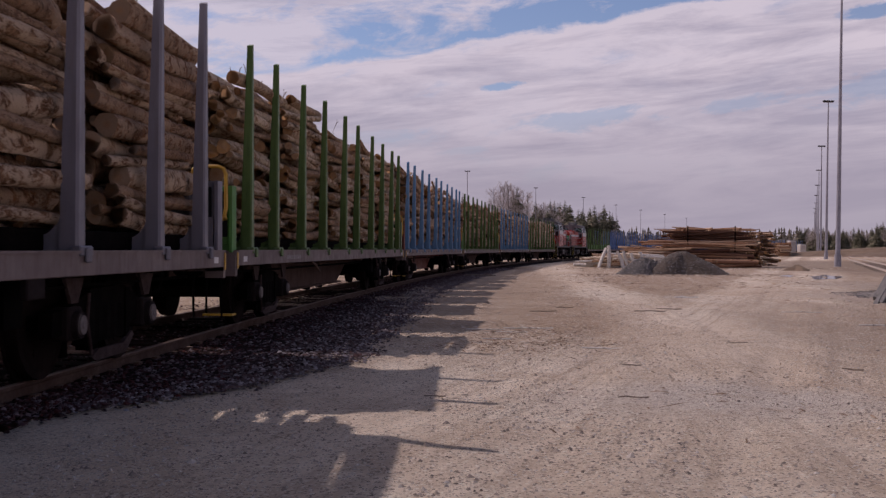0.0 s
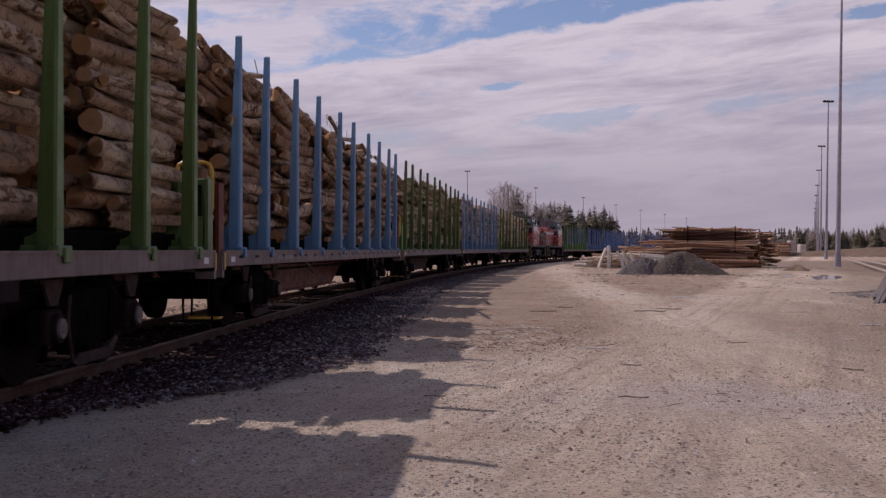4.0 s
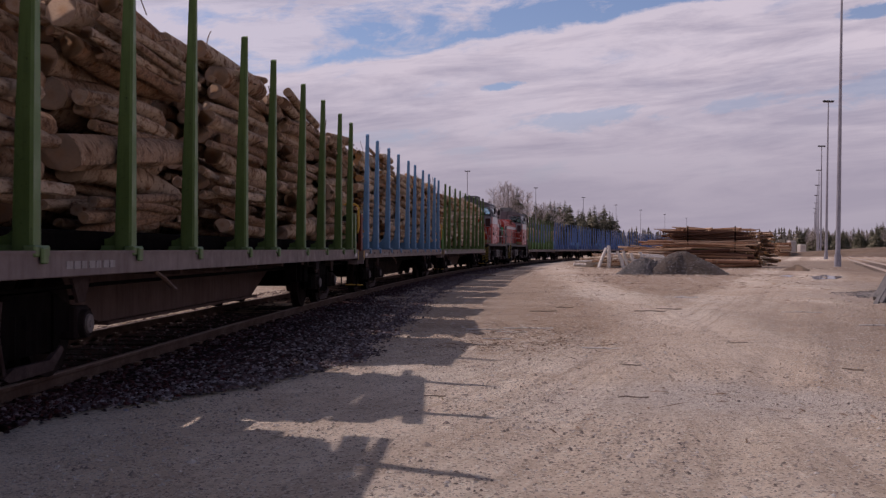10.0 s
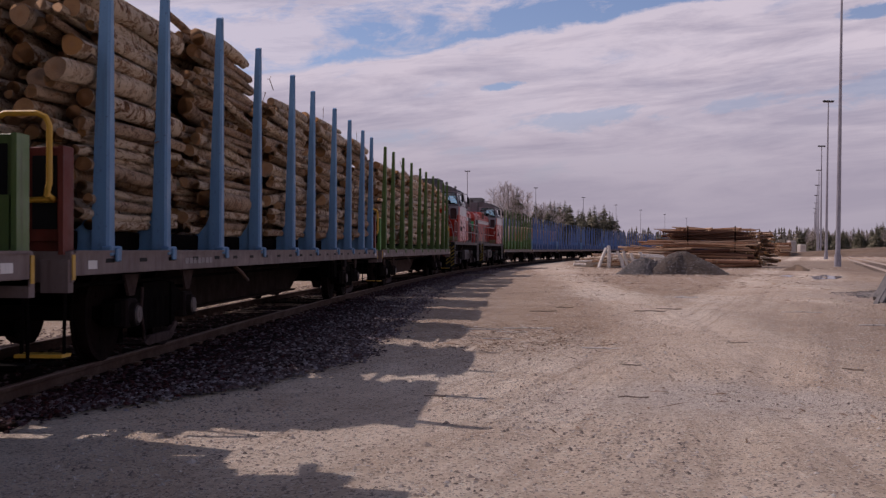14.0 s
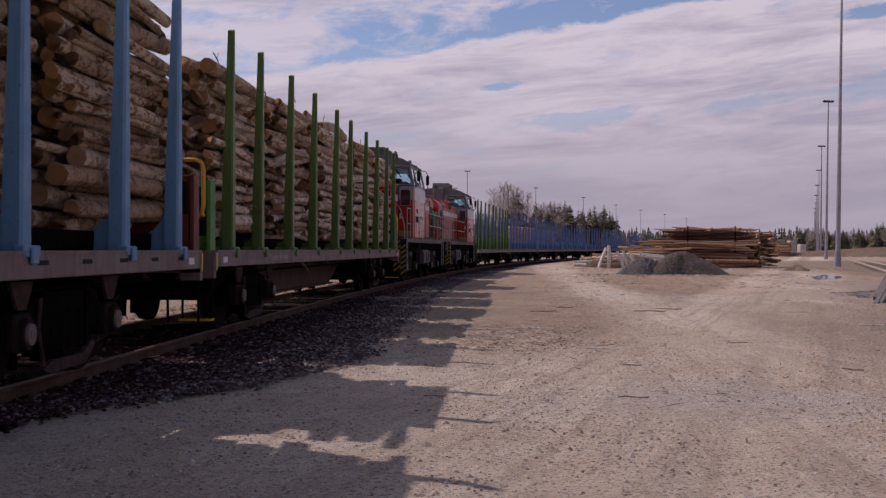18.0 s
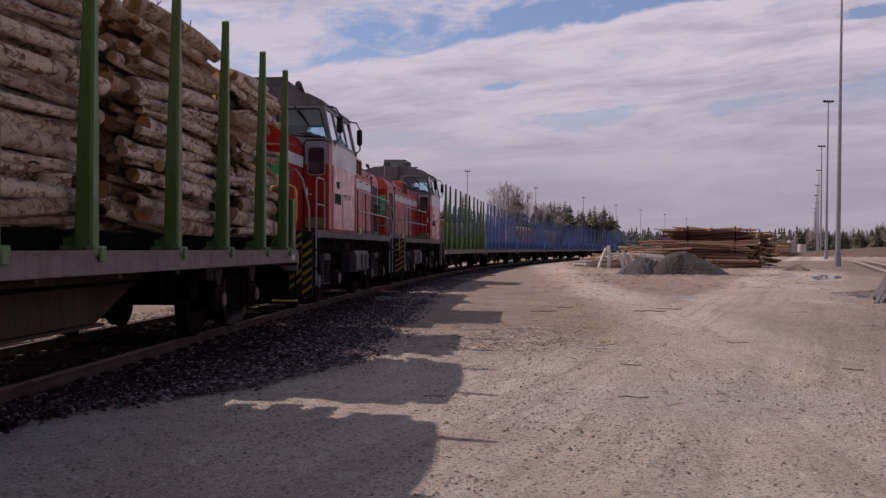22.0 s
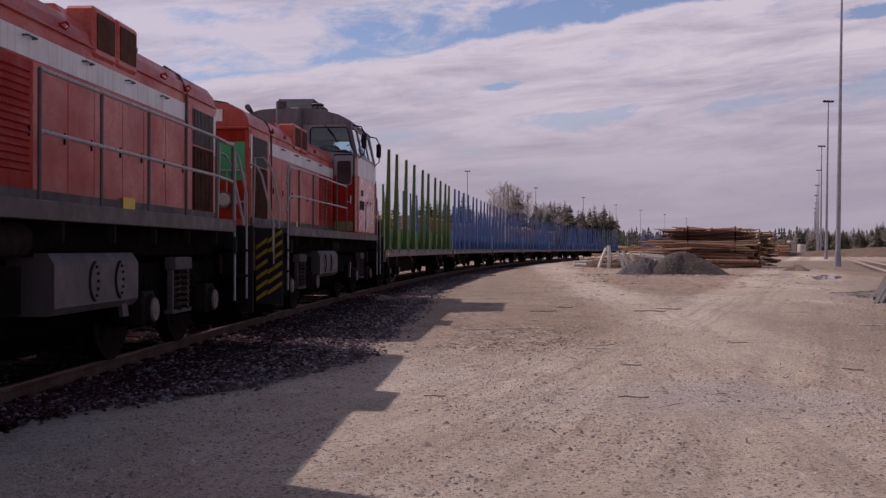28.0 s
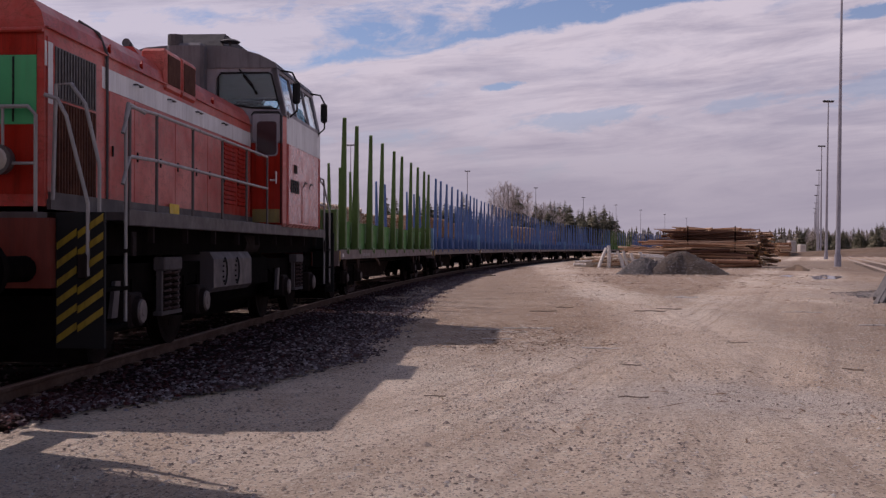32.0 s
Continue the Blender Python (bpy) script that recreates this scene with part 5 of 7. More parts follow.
    part("filler_cap", Shape().tube((0.55, 3.9, 3.40), (0.55, 3.9, 3.52), 0.07, seg=10), MAT["roof_dark"], w)
    # cab: lower body, glazed upper part, rounded roof
    c0, c1, hw = -4.22, -1.27, 1.575
    part("cab_lower", Shape().box(-hw, hw, c0, c1, 1.58, 3.26, bevel=0.05), MAT["cab_pink"], w, "chalky faded red lower half of the cab, paled by painted sky sheen")
    for side in (-1, 1):
        a, b = sorted((side * hw, side * (hw + 0.006)))
        part("white_band", Shape().box(a, b, c0 + 0.05, c1 - 0.05, 2.83, 3.25), MAT["loco_white"], w, "white band below the cab windows")
        for ya, yb in ((c0 + 0.048, c0 + 0.19), (c1 - 0.19, c1 - 0.048)):
            part("corner_edge", Shape().box(a, b, ya, yb, 1.61, 2.825), MAT["loco_deep"], w)
        a, b = sorted((side * (hw + 0.004), side * (hw + 0.011)))
        for k in range(4):
            yy = -3.86 + k * 0.175 if side > 0 else -1.74 - k * 0.175
            part("number_bar", Shape().box(a, b, yy, yy + 0.12, 2.11, 2.31), MAT["black"], w, "dark painted bar on the cab side")
        yy = -3.62 if side > 0 else -2.1
        part("vent_plate", Shape().box(a, b, yy, yy + 0.24, 2.42, 2.55), MAT["grille"], w)
        yh = -2.98 if side > 0 else -3.33
        hatch = part("hatch", Shape().box(a, b, yh, yh + 0.81, 1.66, 2.26, bevel=0.003), MAT["cab_pink"], w, "service hatch in the cab side")
        for yy in (0.05, 0.55):
            part("grab_iron", Shape().pipe([(side * (hw + 0.01), yh + yy, 2.30), (side * (hw + 0.04), yh + yy, 2.32), (side * (hw + 0.04), yh + yy + 0.18, 2.32), (side * (hw + 0.01), yh + yy + 0.18, 2.24)], 0.009, 6), MAT["rail_grey"], hatch)
        for yy in (c0 + 0.25, c1 - 0.12):
            part("hinge", Shape().box(min(a, b), max(a, b) + 0.02 if side > 0 else max(a, b), yy - 0.03, yy + 0.03, 3.20, 3.32, bevel=0.008), MAT["rail_grey"], w, "small dark bracket at the window sill")
    for y, sg in ((c0, -1), (c1, 1)):
        # wall that faces the hood: grey upper part, red lower part, a door at each side
        ya, yb = sorted((y, y + sg * 0.006))
        part("wall_lower", Shape().box(-1.52, 1.52, ya, yb, 1.61, 2.825), MAT["loco_deep"], w)
        part("wall_band", Shape().box(-1.52, 1.52, ya, yb, 2.83, 3.25), MAT["loco_grey"], w)
        for xs in (-1, 1):
            x0, x1 = sorted((xs * 1.02, xs * 1.50))
            ya, yb = sorted((y, y + sg * 0.03))
            d = part("cab_door", Shape().box(x0, x1, ya, yb, 2.83, 3.27, bevel=0.02), MAT["loco_grey"], w, "grey upper half of the cab door")
            part("door_lower", Shape().box(x0, x1, ya, yb, 1.62, 2.826, bevel=0.01), MAT["loco_deep"], d, "red lower half of the door")
            part("door_kick_plate", Shape().box(x0 + 0.02, x1 - 0.02, min(y, y + sg * 0.036), max(y, y + sg * 0.036), 1.64, 1.84), MAT["olive"], d, "dirty olive kick plate")
            ya, yb = sorted((y + sg * 0.026, y + sg * 0.036))
            wx0, wx1 = sorted((xs * 1.11, xs * 1.43))
            part("door_window_frame", Shape().prism(round_rect(wx0 - 0.02, wx1 + 0.02, 2.63, 3.17, 0.06), ya, yb, "y"), MAT["loco_grey"], d, "grey window surround")
            ya, yb = sorted((y + sg * 0.03, y + sg * 0.040))
            part("door_window", Shape().prism(round_rect(wx0, wx1, 2.65, 3.15, 0.05), ya, yb, "y"), MAT["dark_glass"], d, "dark door window")
            part("door_handle", Shape().pipe([(x0 + 0.07, y + sg * 0.06, 2.22), (x0 + 0.07, y + sg * 0.06, 2.40), (x0 + 0.07, y + sg * 0.06, 2.27), (x0 + 0.17, y + sg * 0.06, 2.27)], 0.013, 6), MAT["plate_white"], d, "pale door handle")
            part("door_rim", Shape().pipe([(x0, y + sg * 0.03, 1.62), (x0, y + sg * 0.03, 3.24), (x0 + 0.04, y + sg * 0.03, 3.29), (x1 - 0.04, y + sg * 0.03, 3.29), (x1, y + sg * 0.03, 3.24)], 0.012, 5), MAT["black"], d, "black rubber door seal")
    # upper cab: pillars, eaves and glazed ends
    up = Shape()
    for sx in (-1, 1):
        for y in (c0, -3.28, -2.20, c1):
            t_ = 0.07 if y in (c0, c1) else 0.03
            yy = min(max(y, c0 + t_), c1 - t_)
            up.add([(sx * hw, yy - t_, 3.24), (sx * hw, yy + t_, 3.24), (sx * 1.41, yy + t_, 3.96), (sx * 1.41, yy - t_, 3.96),
                    (sx * (hw - 0.07), yy - t_, 3.24), (sx * (hw - 0.07), yy + t_, 3.24), (sx * 1.34, yy + t_, 3.96), (sx * 1.34, yy - t_, 3.96)],
                   [(0, 1, 2, 3), (4, 7, 6, 5), (0, 4, 5, 1), (3, 2, 6, 7), (0, 3, 7, 4), (1, 5, 6, 2)])
        a, b = sorted((sx * 1.33, sx * 1.42))
        up.box(a, b, c0, c1, 3.90, 3.97)
        a, b = sorted((sx * (hw - 0.08), sx * hw))
        up.box(a, b, c0 + 0.02, c1 - 0.02, 3.24, 3.31)
    for y in (c0, c1):
        ya, yb = sorted((y, y + (0.07 if y == c0 else -0.07)))
        up.box(-0.44, 0.44, ya, yb, 3.24, 3.97)
        for sx in (-1, 1):
            up.prism([(sx * 0.44, 3.25), (sx * 1.56, 3.25), (sx * 1.56, 3.34), (sx * 1.0, 3.36), (sx * 0.52, 3.44), (sx * 0.44, 3.52)], ya, yb, "y")
            up.prism([(sx * 0.44, 3.80), (sx * 0.50, 3.88), (sx * 1.34, 3.88), (sx * 1.40, 3.97), (sx * 0.44, 3.97)], ya, yb, "y")
            up.prism([(sx * 1.47, 3.34), (sx * 1.57, 3.30), (sx * 1.42, 3.95), (sx * 1.31, 3.89)], ya, yb, "y")
    part("cab_frame", up, MAT["loco_grey"], w, "grey window frames of the cab")
    for y in (c0 + 0.03, c1 - 0.03):
        for sx in (-1, 1):
            part("windscreen", Shape().prism([(sx * 0.42, 3.40), (sx * 1.50, 3.31), (sx * 1.36, 3.91), (sx * 0.42, 3.91)], y - 0.006, y + 0.006, "y"), MAT["glass"], w, "tinted cab window")
            yo = y + (-0.06 if y < -2 else 0.06)
            seal = [(sx * 0.47, yo, 3.50), (sx * 0.53, yo, 3.43), (sx * 1.0, yo, 3.36), (sx * 1.43, yo, 3.34), (sx * 1.46, yo, 3.40), (sx * 1.34, yo, 3.85), (sx * 1.29, yo, 3.88), (sx * 0.52, yo, 3.88), (sx * 0.47, yo, 3.82), (sx * 0.47, yo, 3.50)]
            part("window_seal", Shape().pipe([(q[0], y + (-0.04 if y < -2 else 0.04), q[2]) for q in seal], 0.014, 6), MAT["black"], w, "black rubber window seal")
            part("wiper", Shape().pipe([(sx * 0.82, yo, 3.93), (sx * 1.02, yo, 3.72), (sx * 1.10, yo, 3.55)], 0.012, 5), MAT["black"], w)
            part("wiper_blade", Shape().pipe([(sx * 0.88, yo - 0.01, 3.84), (sx * 1.12, yo - 0.01, 3.56)], 0.012, 5), MAT["black"], w)
    dash = Shape().box(-1.3, 1.3, c0 + 0.2, c0 + 0.55, 3.20, 3.42, bevel=0.03).box(-1.3, 1.3, c1 - 0.55, c1 - 0.2, 3.20, 3.42, bevel=0.03)
    part("control_desk", dash, MAT["roof_dark"], w, "dark control desk behind the glass")
    for sx in (-1, 1):
        for y0, y1 in ((c0 + 0.10, -3.30), (-3.26, -2.22), (-2.18, c1 - 0.10)):
            part("side_window", Shape().add([(sx * 1.545, y0, 3.29), (sx * 1.545, y1, 3.29), (sx * 1.392, y1, 3.93), (sx * 1.392, y0, 3.93),
                                             (sx * 1.533, y0, 3.29), (sx * 1.533, y1, 3.29), (sx * 1.380, y1, 3.93), (sx * 1.380, y0, 3.93)],
                                            [(0, 1, 2, 3), (4, 7, 6, 5), (0, 4, 5, 1), (3, 2, 6, 7), (0, 3, 7, 4), (1, 5, 6, 2)]), MAT["glass"], w, "sloping side window")
        for y in (c0 + 0.25, c1 - 0.25):
            mr = part("mirror_arm", Shape().pipe([(sx * 1.40, y, 3.96), (sx * 1.62, y, 3.92), (sx * 1.70, y, 3.78), (sx * 1.70, y, 3.34), (sx * 1.58, y, 3.24)], 0.015, 6), MAT["black"], w)
            part("mirror", Shape().box(min(sx * 1.63, sx * 1.75), max(sx * 1.63, sx * 1.75), y - 0.05, y + 0.05, 3.44, 3.78, bevel=0.03), MAT["black"], mr, "black rear-view mirror")
    roof = [(-1.44, 3.95), (-1.40, 4.03), (-1.15, 4.15), (-0.7, 4.27), (0, 4.32), (0.7, 4.27), (1.15, 4.15), (1.40, 4.03), (1.44, 3.95)]
    part("cab_roof", Shape().prism(roof, c0 - 0.03, c1 + 0.03, "y"), MAT["cab_roof"], w, "rounded grey cab roof", smooth=True)
    part("ceiling_liner", Shape().box(-1.25, 1.25, c0 + 0.1, c1 - 0.1, 3.90, 3.925), MAT["plate_white"], w, "pale cab ceiling")
    part("cab_seat", Shape().box(-0.9, -0.45, -2.8, -2.3, 3.2, 3.6, bevel=0.05).box(0.45, 0.9, -2.9, -2.4, 3.2, 3.6, bevel=0.05), MAT["black"], w)
    for sx in (0.0,):
        part("exhaust_box", Shape().prism([(-1.05, 4.24), (-0.95, 4.56), (0.85, 4.56), (1.05, 4.26)], sx - 0.42, sx + 0.42, "x"), MAT["roof_dark"], w, "dark sooty roof box", m=pose(0, -2.68, 0.02))
    for y, sg in ((c0, -1), (c1, 1)):
        st = part("duct", Shape().box(-0.30, 0.30, min(y, y + sg * 0.26), max(y, y + sg * 0.26), 3.36, 4.30, bevel=0.05), MAT["cab_roof"], w, "upright grey duct before the cab wall")
        part("duct_cap", Shape().tube((0.18, y + sg * 0.16, 4.26), (0.18, y + sg * 0.16, 4.42), 0.12, seg=12), MAT["roof_dark"], st)
        part("antenna", Shape().tube((-0.55, y - sg * 0.4, 4.25), (-0.55, y - sg * 0.4, 4.42), 0.02, seg=6).tube((-0.55, y - sg * 0.4, 4.42), (-0.55, y - sg * 0.4, 4.45), 0.17, 0.12, 14), MAT["roof_dark"], w, "flat round antenna on a stem")
        part("horn", Shape().tube((0.95, y - sg * 0.2, 4.22), (0.95, y + sg * 0.25, 4.30), 0.03, 0.07, 10), MAT["roof_dark"], w)
    # handrails
    for side in (-1, 1):
        x = side * 1.47
        posts = [-0.45, 0.75, 1.95, 3.15, 4.35, 5.1]
        for y in posts:
            part("rail_post", Shape().tube((x, y, 1.57), (x, y, 2.55), 0.017, seg=8), MAT["rail_grey"], w)
        for z in (2.10, 2.55):
            part("handrail", Shape().pipe([(x, -0.45, z), (x, 4.35, z), (x, 5.1, z - 0.02), (x, 5.28, z - 0.28)], 0.018, 8), MAT["rail_pale"], w, "long grey handrail along the running board")
        for sg in (-1, 1):
            for y0, y1 in ((5.20, 5.82),):
                if sg > 0:
                    hoop = Shape().pipe([(x, y0, 0.60), (x, y0, 2.42), (x, y0 - 0.06, 2.55), (x, y0 - 0.5, 2.52)], 0.018, 8)
                else:
                    hoop = Shape().pipe([(x, -y0, 0.60), (x, -y0, 2.42), (x, 0.08 - y0, 2.53), (x, -4.48, 2.53), (x, -4.40, 2.45), (x, -4.40, 1.58)], 0.018, 8)
                    hoop.tube((x, -y0, 2.05), (x, -4.40, 2.05), 0.015, seg=8)
                part("stair_rail", hoop, MAT["rail_pale"], w, "bent grey grab rail by the steps")
                part("stair_rail", Shape().pipe([(x, sg * y1, 0.60), (x, sg * y1, 1.95), (side * 1.35, sg * (y1 + 0.02), 2.45), (side * 1.22, sg * (y1 + 0.02), 2.62), (side * 1.08, sg * (y1 + 0.02), 2.62), (side * 1.05, sg * (y1 + 0.02), 1.65)], 0.018, 8), MAT["rail_pale"], w, "sloping grey grab rail by the steps")
            for z in (0.57, 0.90, 1.23):
                part("tread", Shape().box(min(side * 1.12, side * 1.50), max(side * 1.12, side * 1.50), min(sg * 5.22, sg * 5.80), max(sg * 5.22, sg * 5.80), z - 0.02, z + 0.015), MAT["under"], w, "black steel stair tread")
            part("stair_side", Shape().box(min(side * 1.05, side * 1.08), max(side * 1.05, side * 1.08), min(sg * 5.18, sg * 5.84), max(sg * 5.18, sg * 5.84), 0.5, 1.5), MAT["under"], w)
            part("lamp_box", Shape().box(min(side * 1.50, side * 1.52), max(side * 1.50, side * 1.52), sg * 5.1 - 0.05, sg * 5.1 + 0.05, 1.18, 1.40), MAT["hub"], w)
    # ends
    for sg in (-1, 1):
        y = sg * 5.88
        part("buffer_beam", Shape().box(-1.10, 1.10, min(y, y + sg * 0.12), max(y, y + sg * 0.12), 0.92, 1.50), MAT["sill_red"], w, "dark red buffer beam")
        part("plough", Shape().prism([(-1.40, 0.30), (-1.30, 0.85), (1.30, 0.85), (1.40, 0.30)], min(y - sg * 0.05, y + sg * 0.0), max(y - sg * 0.05, y), "y"), MAT["under"], w)
        for side in (-1, 1):
            hazard_panel(w, side * 1.33, y, sg)
            bf = Shape().tube((side * 0.87, y + sg * 0.1, 1.08), (side * 0.87, y + sg * 0.85, 1.08), 0.11, 0.10, 14).tube((side * 0.87, y + sg * 0.85, 1.08), (side * 0.87, y + sg * 0.92, 1.08), 0.24, 0.23, 20)
            part("buffer", bf, MAT["under"], w, smooth=True)
            part("end_rail", Shape().pipe([(side * 0.35, y + sg * 0.08, 1.5), (side * 0.35, y + sg * 0.08, 2.35), (side * 0.42, y + sg * 0.08, 2.42), (side * 0.88, y + sg * 0.08, 2.42), (side * 0.95, y + sg * 0.08, 2.35), (side * 0.95, y + sg * 0.08, 1.5)], 0.018, 8), MAT["rail_pale"], w, "bent grey end handrail")
        for side in (-1, 1) if sg > 0 else ():
            er = Shape().pipe([(side * 1.40, y + 0.02, 1.02), (side * 1.40, y + 0.02, 1.62), (side * 1.22, y + 0.06, 2.34), (side * 1.14, y + 0.06, 2.48), (side * 1.02, y + 0.06, 2.52)], 0.018, 8)
            er.tube((side * 0.35, y + 0.08, 1.95), (side * 0.95, y + 0.08, 1.95), 0.014, seg=6).tube((side * 0.65, y + 0.08, 1.95), (side * 0.65, y + 0.08, 2.42), 0.014, seg=6)
            part("platform_rail", er, MAT["rail_pale"], w, "bent grey rail of the end platform")
        hose = Shape().pipe([(0.4, y + sg * 0.1, 0.95), (0.42, y + sg * 0.35, 0.62), (0.3, y + sg * 0.7, 0.55), (0.2, y + sg * 0.95, 0.70)], 0.028, 6).pipe([(0, y, 1.0), (0, y + sg * 1.0, 0.98)], 0.05, 8)
        part("coupling", hose, MAT["under"], w)
        part("walk_plate", Shape().box(-0.98, 0.98, min(sg * 5.80, sg * 6.0), max(sg * 5.80, sg * 6.0), 1.50, 1.55), MAT["loco_frame"], w)
    # fuel tank and gear between the bogies
    for side in (-1, 1):
        tk = Shape()
        a, b = sorted((side * 0.75, side * 1.36))
        tk.prism([(side * 0.75, 0.72), (side * 1.30, 0.72), (side * 1.36, 0.78), (side * 1.36, 1.12), (side * 1.30, 1.21), (side * 0.75, 1.21)], 0.05, 1.95, "y")
        tank = part("fuel_tank", tk, MAT["tank"], w, "pale grey fuel tank under the frame")
        for y in (0.75, 1.35):
            arc = [(side * 1.365, y - 0.10 + 0.16 * (1 - math.cos(q)) - 0.02, 0.97 + 0.17 * math.sin(q)) for q in [(-1.2 + 0.3 * i) for i in range(9)]]
            part("gauge_slot", Shape().pipe([(p[0], y + 0.16 * (1 - math.cos(-1.2 + 0.3 * i)), p[2]) for i, p in enumerate(arc)], 0.016, 6), MAT["black"], tank)
            for k in range(7):
                q = -1.2 + 0.4 * k
                yb, zb = y + 0.06 + 0.13 * math.cos(q), 0.97 + 0.17 * math.sin(q)
                part("bolt", Shape().tube((side * 1.36, yb, zb), (side * 1.378, yb, zb), 0.014, seg=6), MAT["black"], tank)
        part("air_tank", Shape().tube((side * 1.10, -0.9, 1.32), (side * 1.10, -0.1, 1.32), 0.15, seg=16), MAT["hub"], w, "grey air reservoir", smooth=True)
        part("under_box", Shape().box(min(side * 0.9, side * 1.25), max(side * 0.9, side * 1.25), -1.4, -0.3, 0.75, 1.12), MAT["under"], w)
        part("data_plate", Shape().box(min(side * 1.04, side * 1.046), max(side * 1.04, side * 1.046), 2.36, 2.70, 1.58, 1.755), MAT["plate_yellow"], w, "small yellow plate")
    part("transmission", Shape().prism([(-0.95, 1.2), (-0.95, 0.55), (-0.70, 0.33), (0.70, 0.33), (0.95, 0.55), (0.95, 1.2)], -2.2, 2.3, "y"), MAT["under"], w)
    for y in (-3.45, 3.45):
        loco_bogie(w, y)
    return w


LOCO = locomotive("faded red and white diesel locomotive with a grey cab and handrails")
TRAIN_PLACES = ((112.08, 0), (125.87, 180))
for ob in LOCO.children_recursive:           # the body is 2.9 m wide; wheels and axle boxes keep the gauge
    if ob.data.users == 1:
        ob.data.transform(Matrix.Diagonal((0.93, 1.0, 1.0, 1.0)))
MOVING.append((LOCO, TRAIN_PLACES[0][0] + 7.0, 0))


def second_locomotive():
    made = copy_thing(LOCO, pose(0, 0, 0))
    old = [LOCO] + LOCO.children_recursive
    new_ = [made] + made.children_recursive
    for o, base, r in list(WHEELS):
        pair = dict(zip([q.name for q in old], new_)).get(o.name)
        if pair is not None:
            WHEELS.append((pair, base, r, True))
    MOVING.append((made, TRAIN_PLACES[1][0] + 7.0, 180))


second_locomotive()
# ---- lamp posts ----
def lamp_post(x, y, h, lean=0.0):
    p = thing("lamp_post", "tall thin galvanised steel floodlight mast in the yard", "lamp post", "lamp posts along the yard", m=pose(x, y, 0, 0, lean, 0))
    part("mast", Shape().tube((0, 0, 0), (0, 0, h * 0.35), 0.19, 0.15, 12).tube((0, 0, h * 0.35), (0, 0, h), 0.15, 0.07, 12), MAT["galv"], p)
    part("base", Shape().tube((0, 0, -0.1), (0, 0, 0.9), 0.26, 0.24, 12), MAT["galv"], p)
    part("crossarm", Shape().box(-0.65, 0.65, -0.05, 0.05, h - 0.1, h), MAT["galv"], p)
    for o in (-0.5, 0.0, 0.5):
        part("floodlight", Shape().box(o - 0.2, o + 0.2, -0.25, 0.2, h, h + 0.16, bevel=0.03), MAT["under"], p)


for i in range(9):
    y = 80 + 61 * i
    lamp_post((29.42 if i < 2 else 29.3) + (y - 80) * 0.3425, y, 20.8 - 0.1 * (i > 0), 0.78 if i < 2 else 0.4)
for x, y in ((-17.5, 203), (6.1, 270), (29.6, 343), (53.2, 407), (76.4, 474), (98.5, 535), (124, 600), (152, 670)):
    lamp_post(x, y, 20.8)
# ---- materials of the yard ----
def timber_paint(name, tones, stain):
    """Sawn timber: one tone for each piece, dark grain and stains along it."""
    return material(name, lambda t, co: mix_rgb(t, ramp(t, noise_node(t, mapped(t, co, (3, 0.9, 3)), 1.5, 6, 0.65), [(0.42, (0, 0, 0)), (0.72, (0.8, 0.8, 0.8))]),
                    ramp(t, rand(t), tones), stain), 0.85, gloss=0.15)


MAT["old_timber"] = timber_paint("weathered_timber", [(0, (0.46, 0.25, 0.145)), (0.2, (0.13, 0.055, 0.032)), (0.4, (0.58, 0.39, 0.26)), (0.6, (0.075, 0.034, 0.022)), (0.8, (0.40, 0.25, 0.165)), (1, (0.66, 0.50, 0.37))], (0.10, 0.048, 0.030))
MAT["pale_timber"] = timber_paint("pale_tan_timber", [(0, (0.62, 0.42, 0.27)), (0.25, (0.30, 0.15, 0.085)), (0.5, (0.74, 0.55, 0.39)), (0.7, (0.16, 0.075, 0.045)), (0.85, (0.50, 0.28, 0.16)), (1, (0.66, 0.47, 0.32))], (0.16, 0.075, 0.045))
MAT["dark_timber"] = timber_paint("dark_brown_timber", [(0, (0.14, 0.065, 0.042)), (0.4, (0.08, 0.036, 0.024)), (0.7, (0.22, 0.115, 0.075)), (0.9, (0.055, 0.026, 0.018)), (1, (0.42, 0.26, 0.17))], (0.05, 0.024, 0.016))
MAT["birch_white"] = material("white_birch", lambda t, co: mix_rgb(t, ramp(t, noise_node(t, mapped(t, co, (2, 14, 2)), 1.2, 4, 0.7), [(0.5, (0, 0, 0)), (0.66, (0.8, 0.8, 0.8))]), (0.62, 0.58, 0.54), (0.11, 0.085, 0.07)), 0.8)
MAT["heap"] = two_tone("heap_gravel", (0.115, 0.108, 0.112), (0.17, 0.152, 0.145), 3.0, 0.95, bump_scale=14, bump_s=0.9, dist=0.06)
MAT["heap_brown"] = two_tone("heap_brown_gravel", (0.070, 0.052, 0.042), (0.12, 0.088, 0.068), 3.0, 0.95, bump_scale=14, bump_s=0.9, dist=0.06)
MAT["heap_side"] = two_tone("roadside_gravel", (0.19, 0.168, 0.15), (0.29, 0.262, 0.24), 2.0, 0.95, bump_scale=14, bump_s=0.9, dist=0.06)
MAT["soil"] = two_tone("brown_soil", (0.12, 0.078, 0.050), (0.19, 0.128, 0.085), 0.5, 0.95, bump_scale=4, bump_s=0.8, dist=0.1)
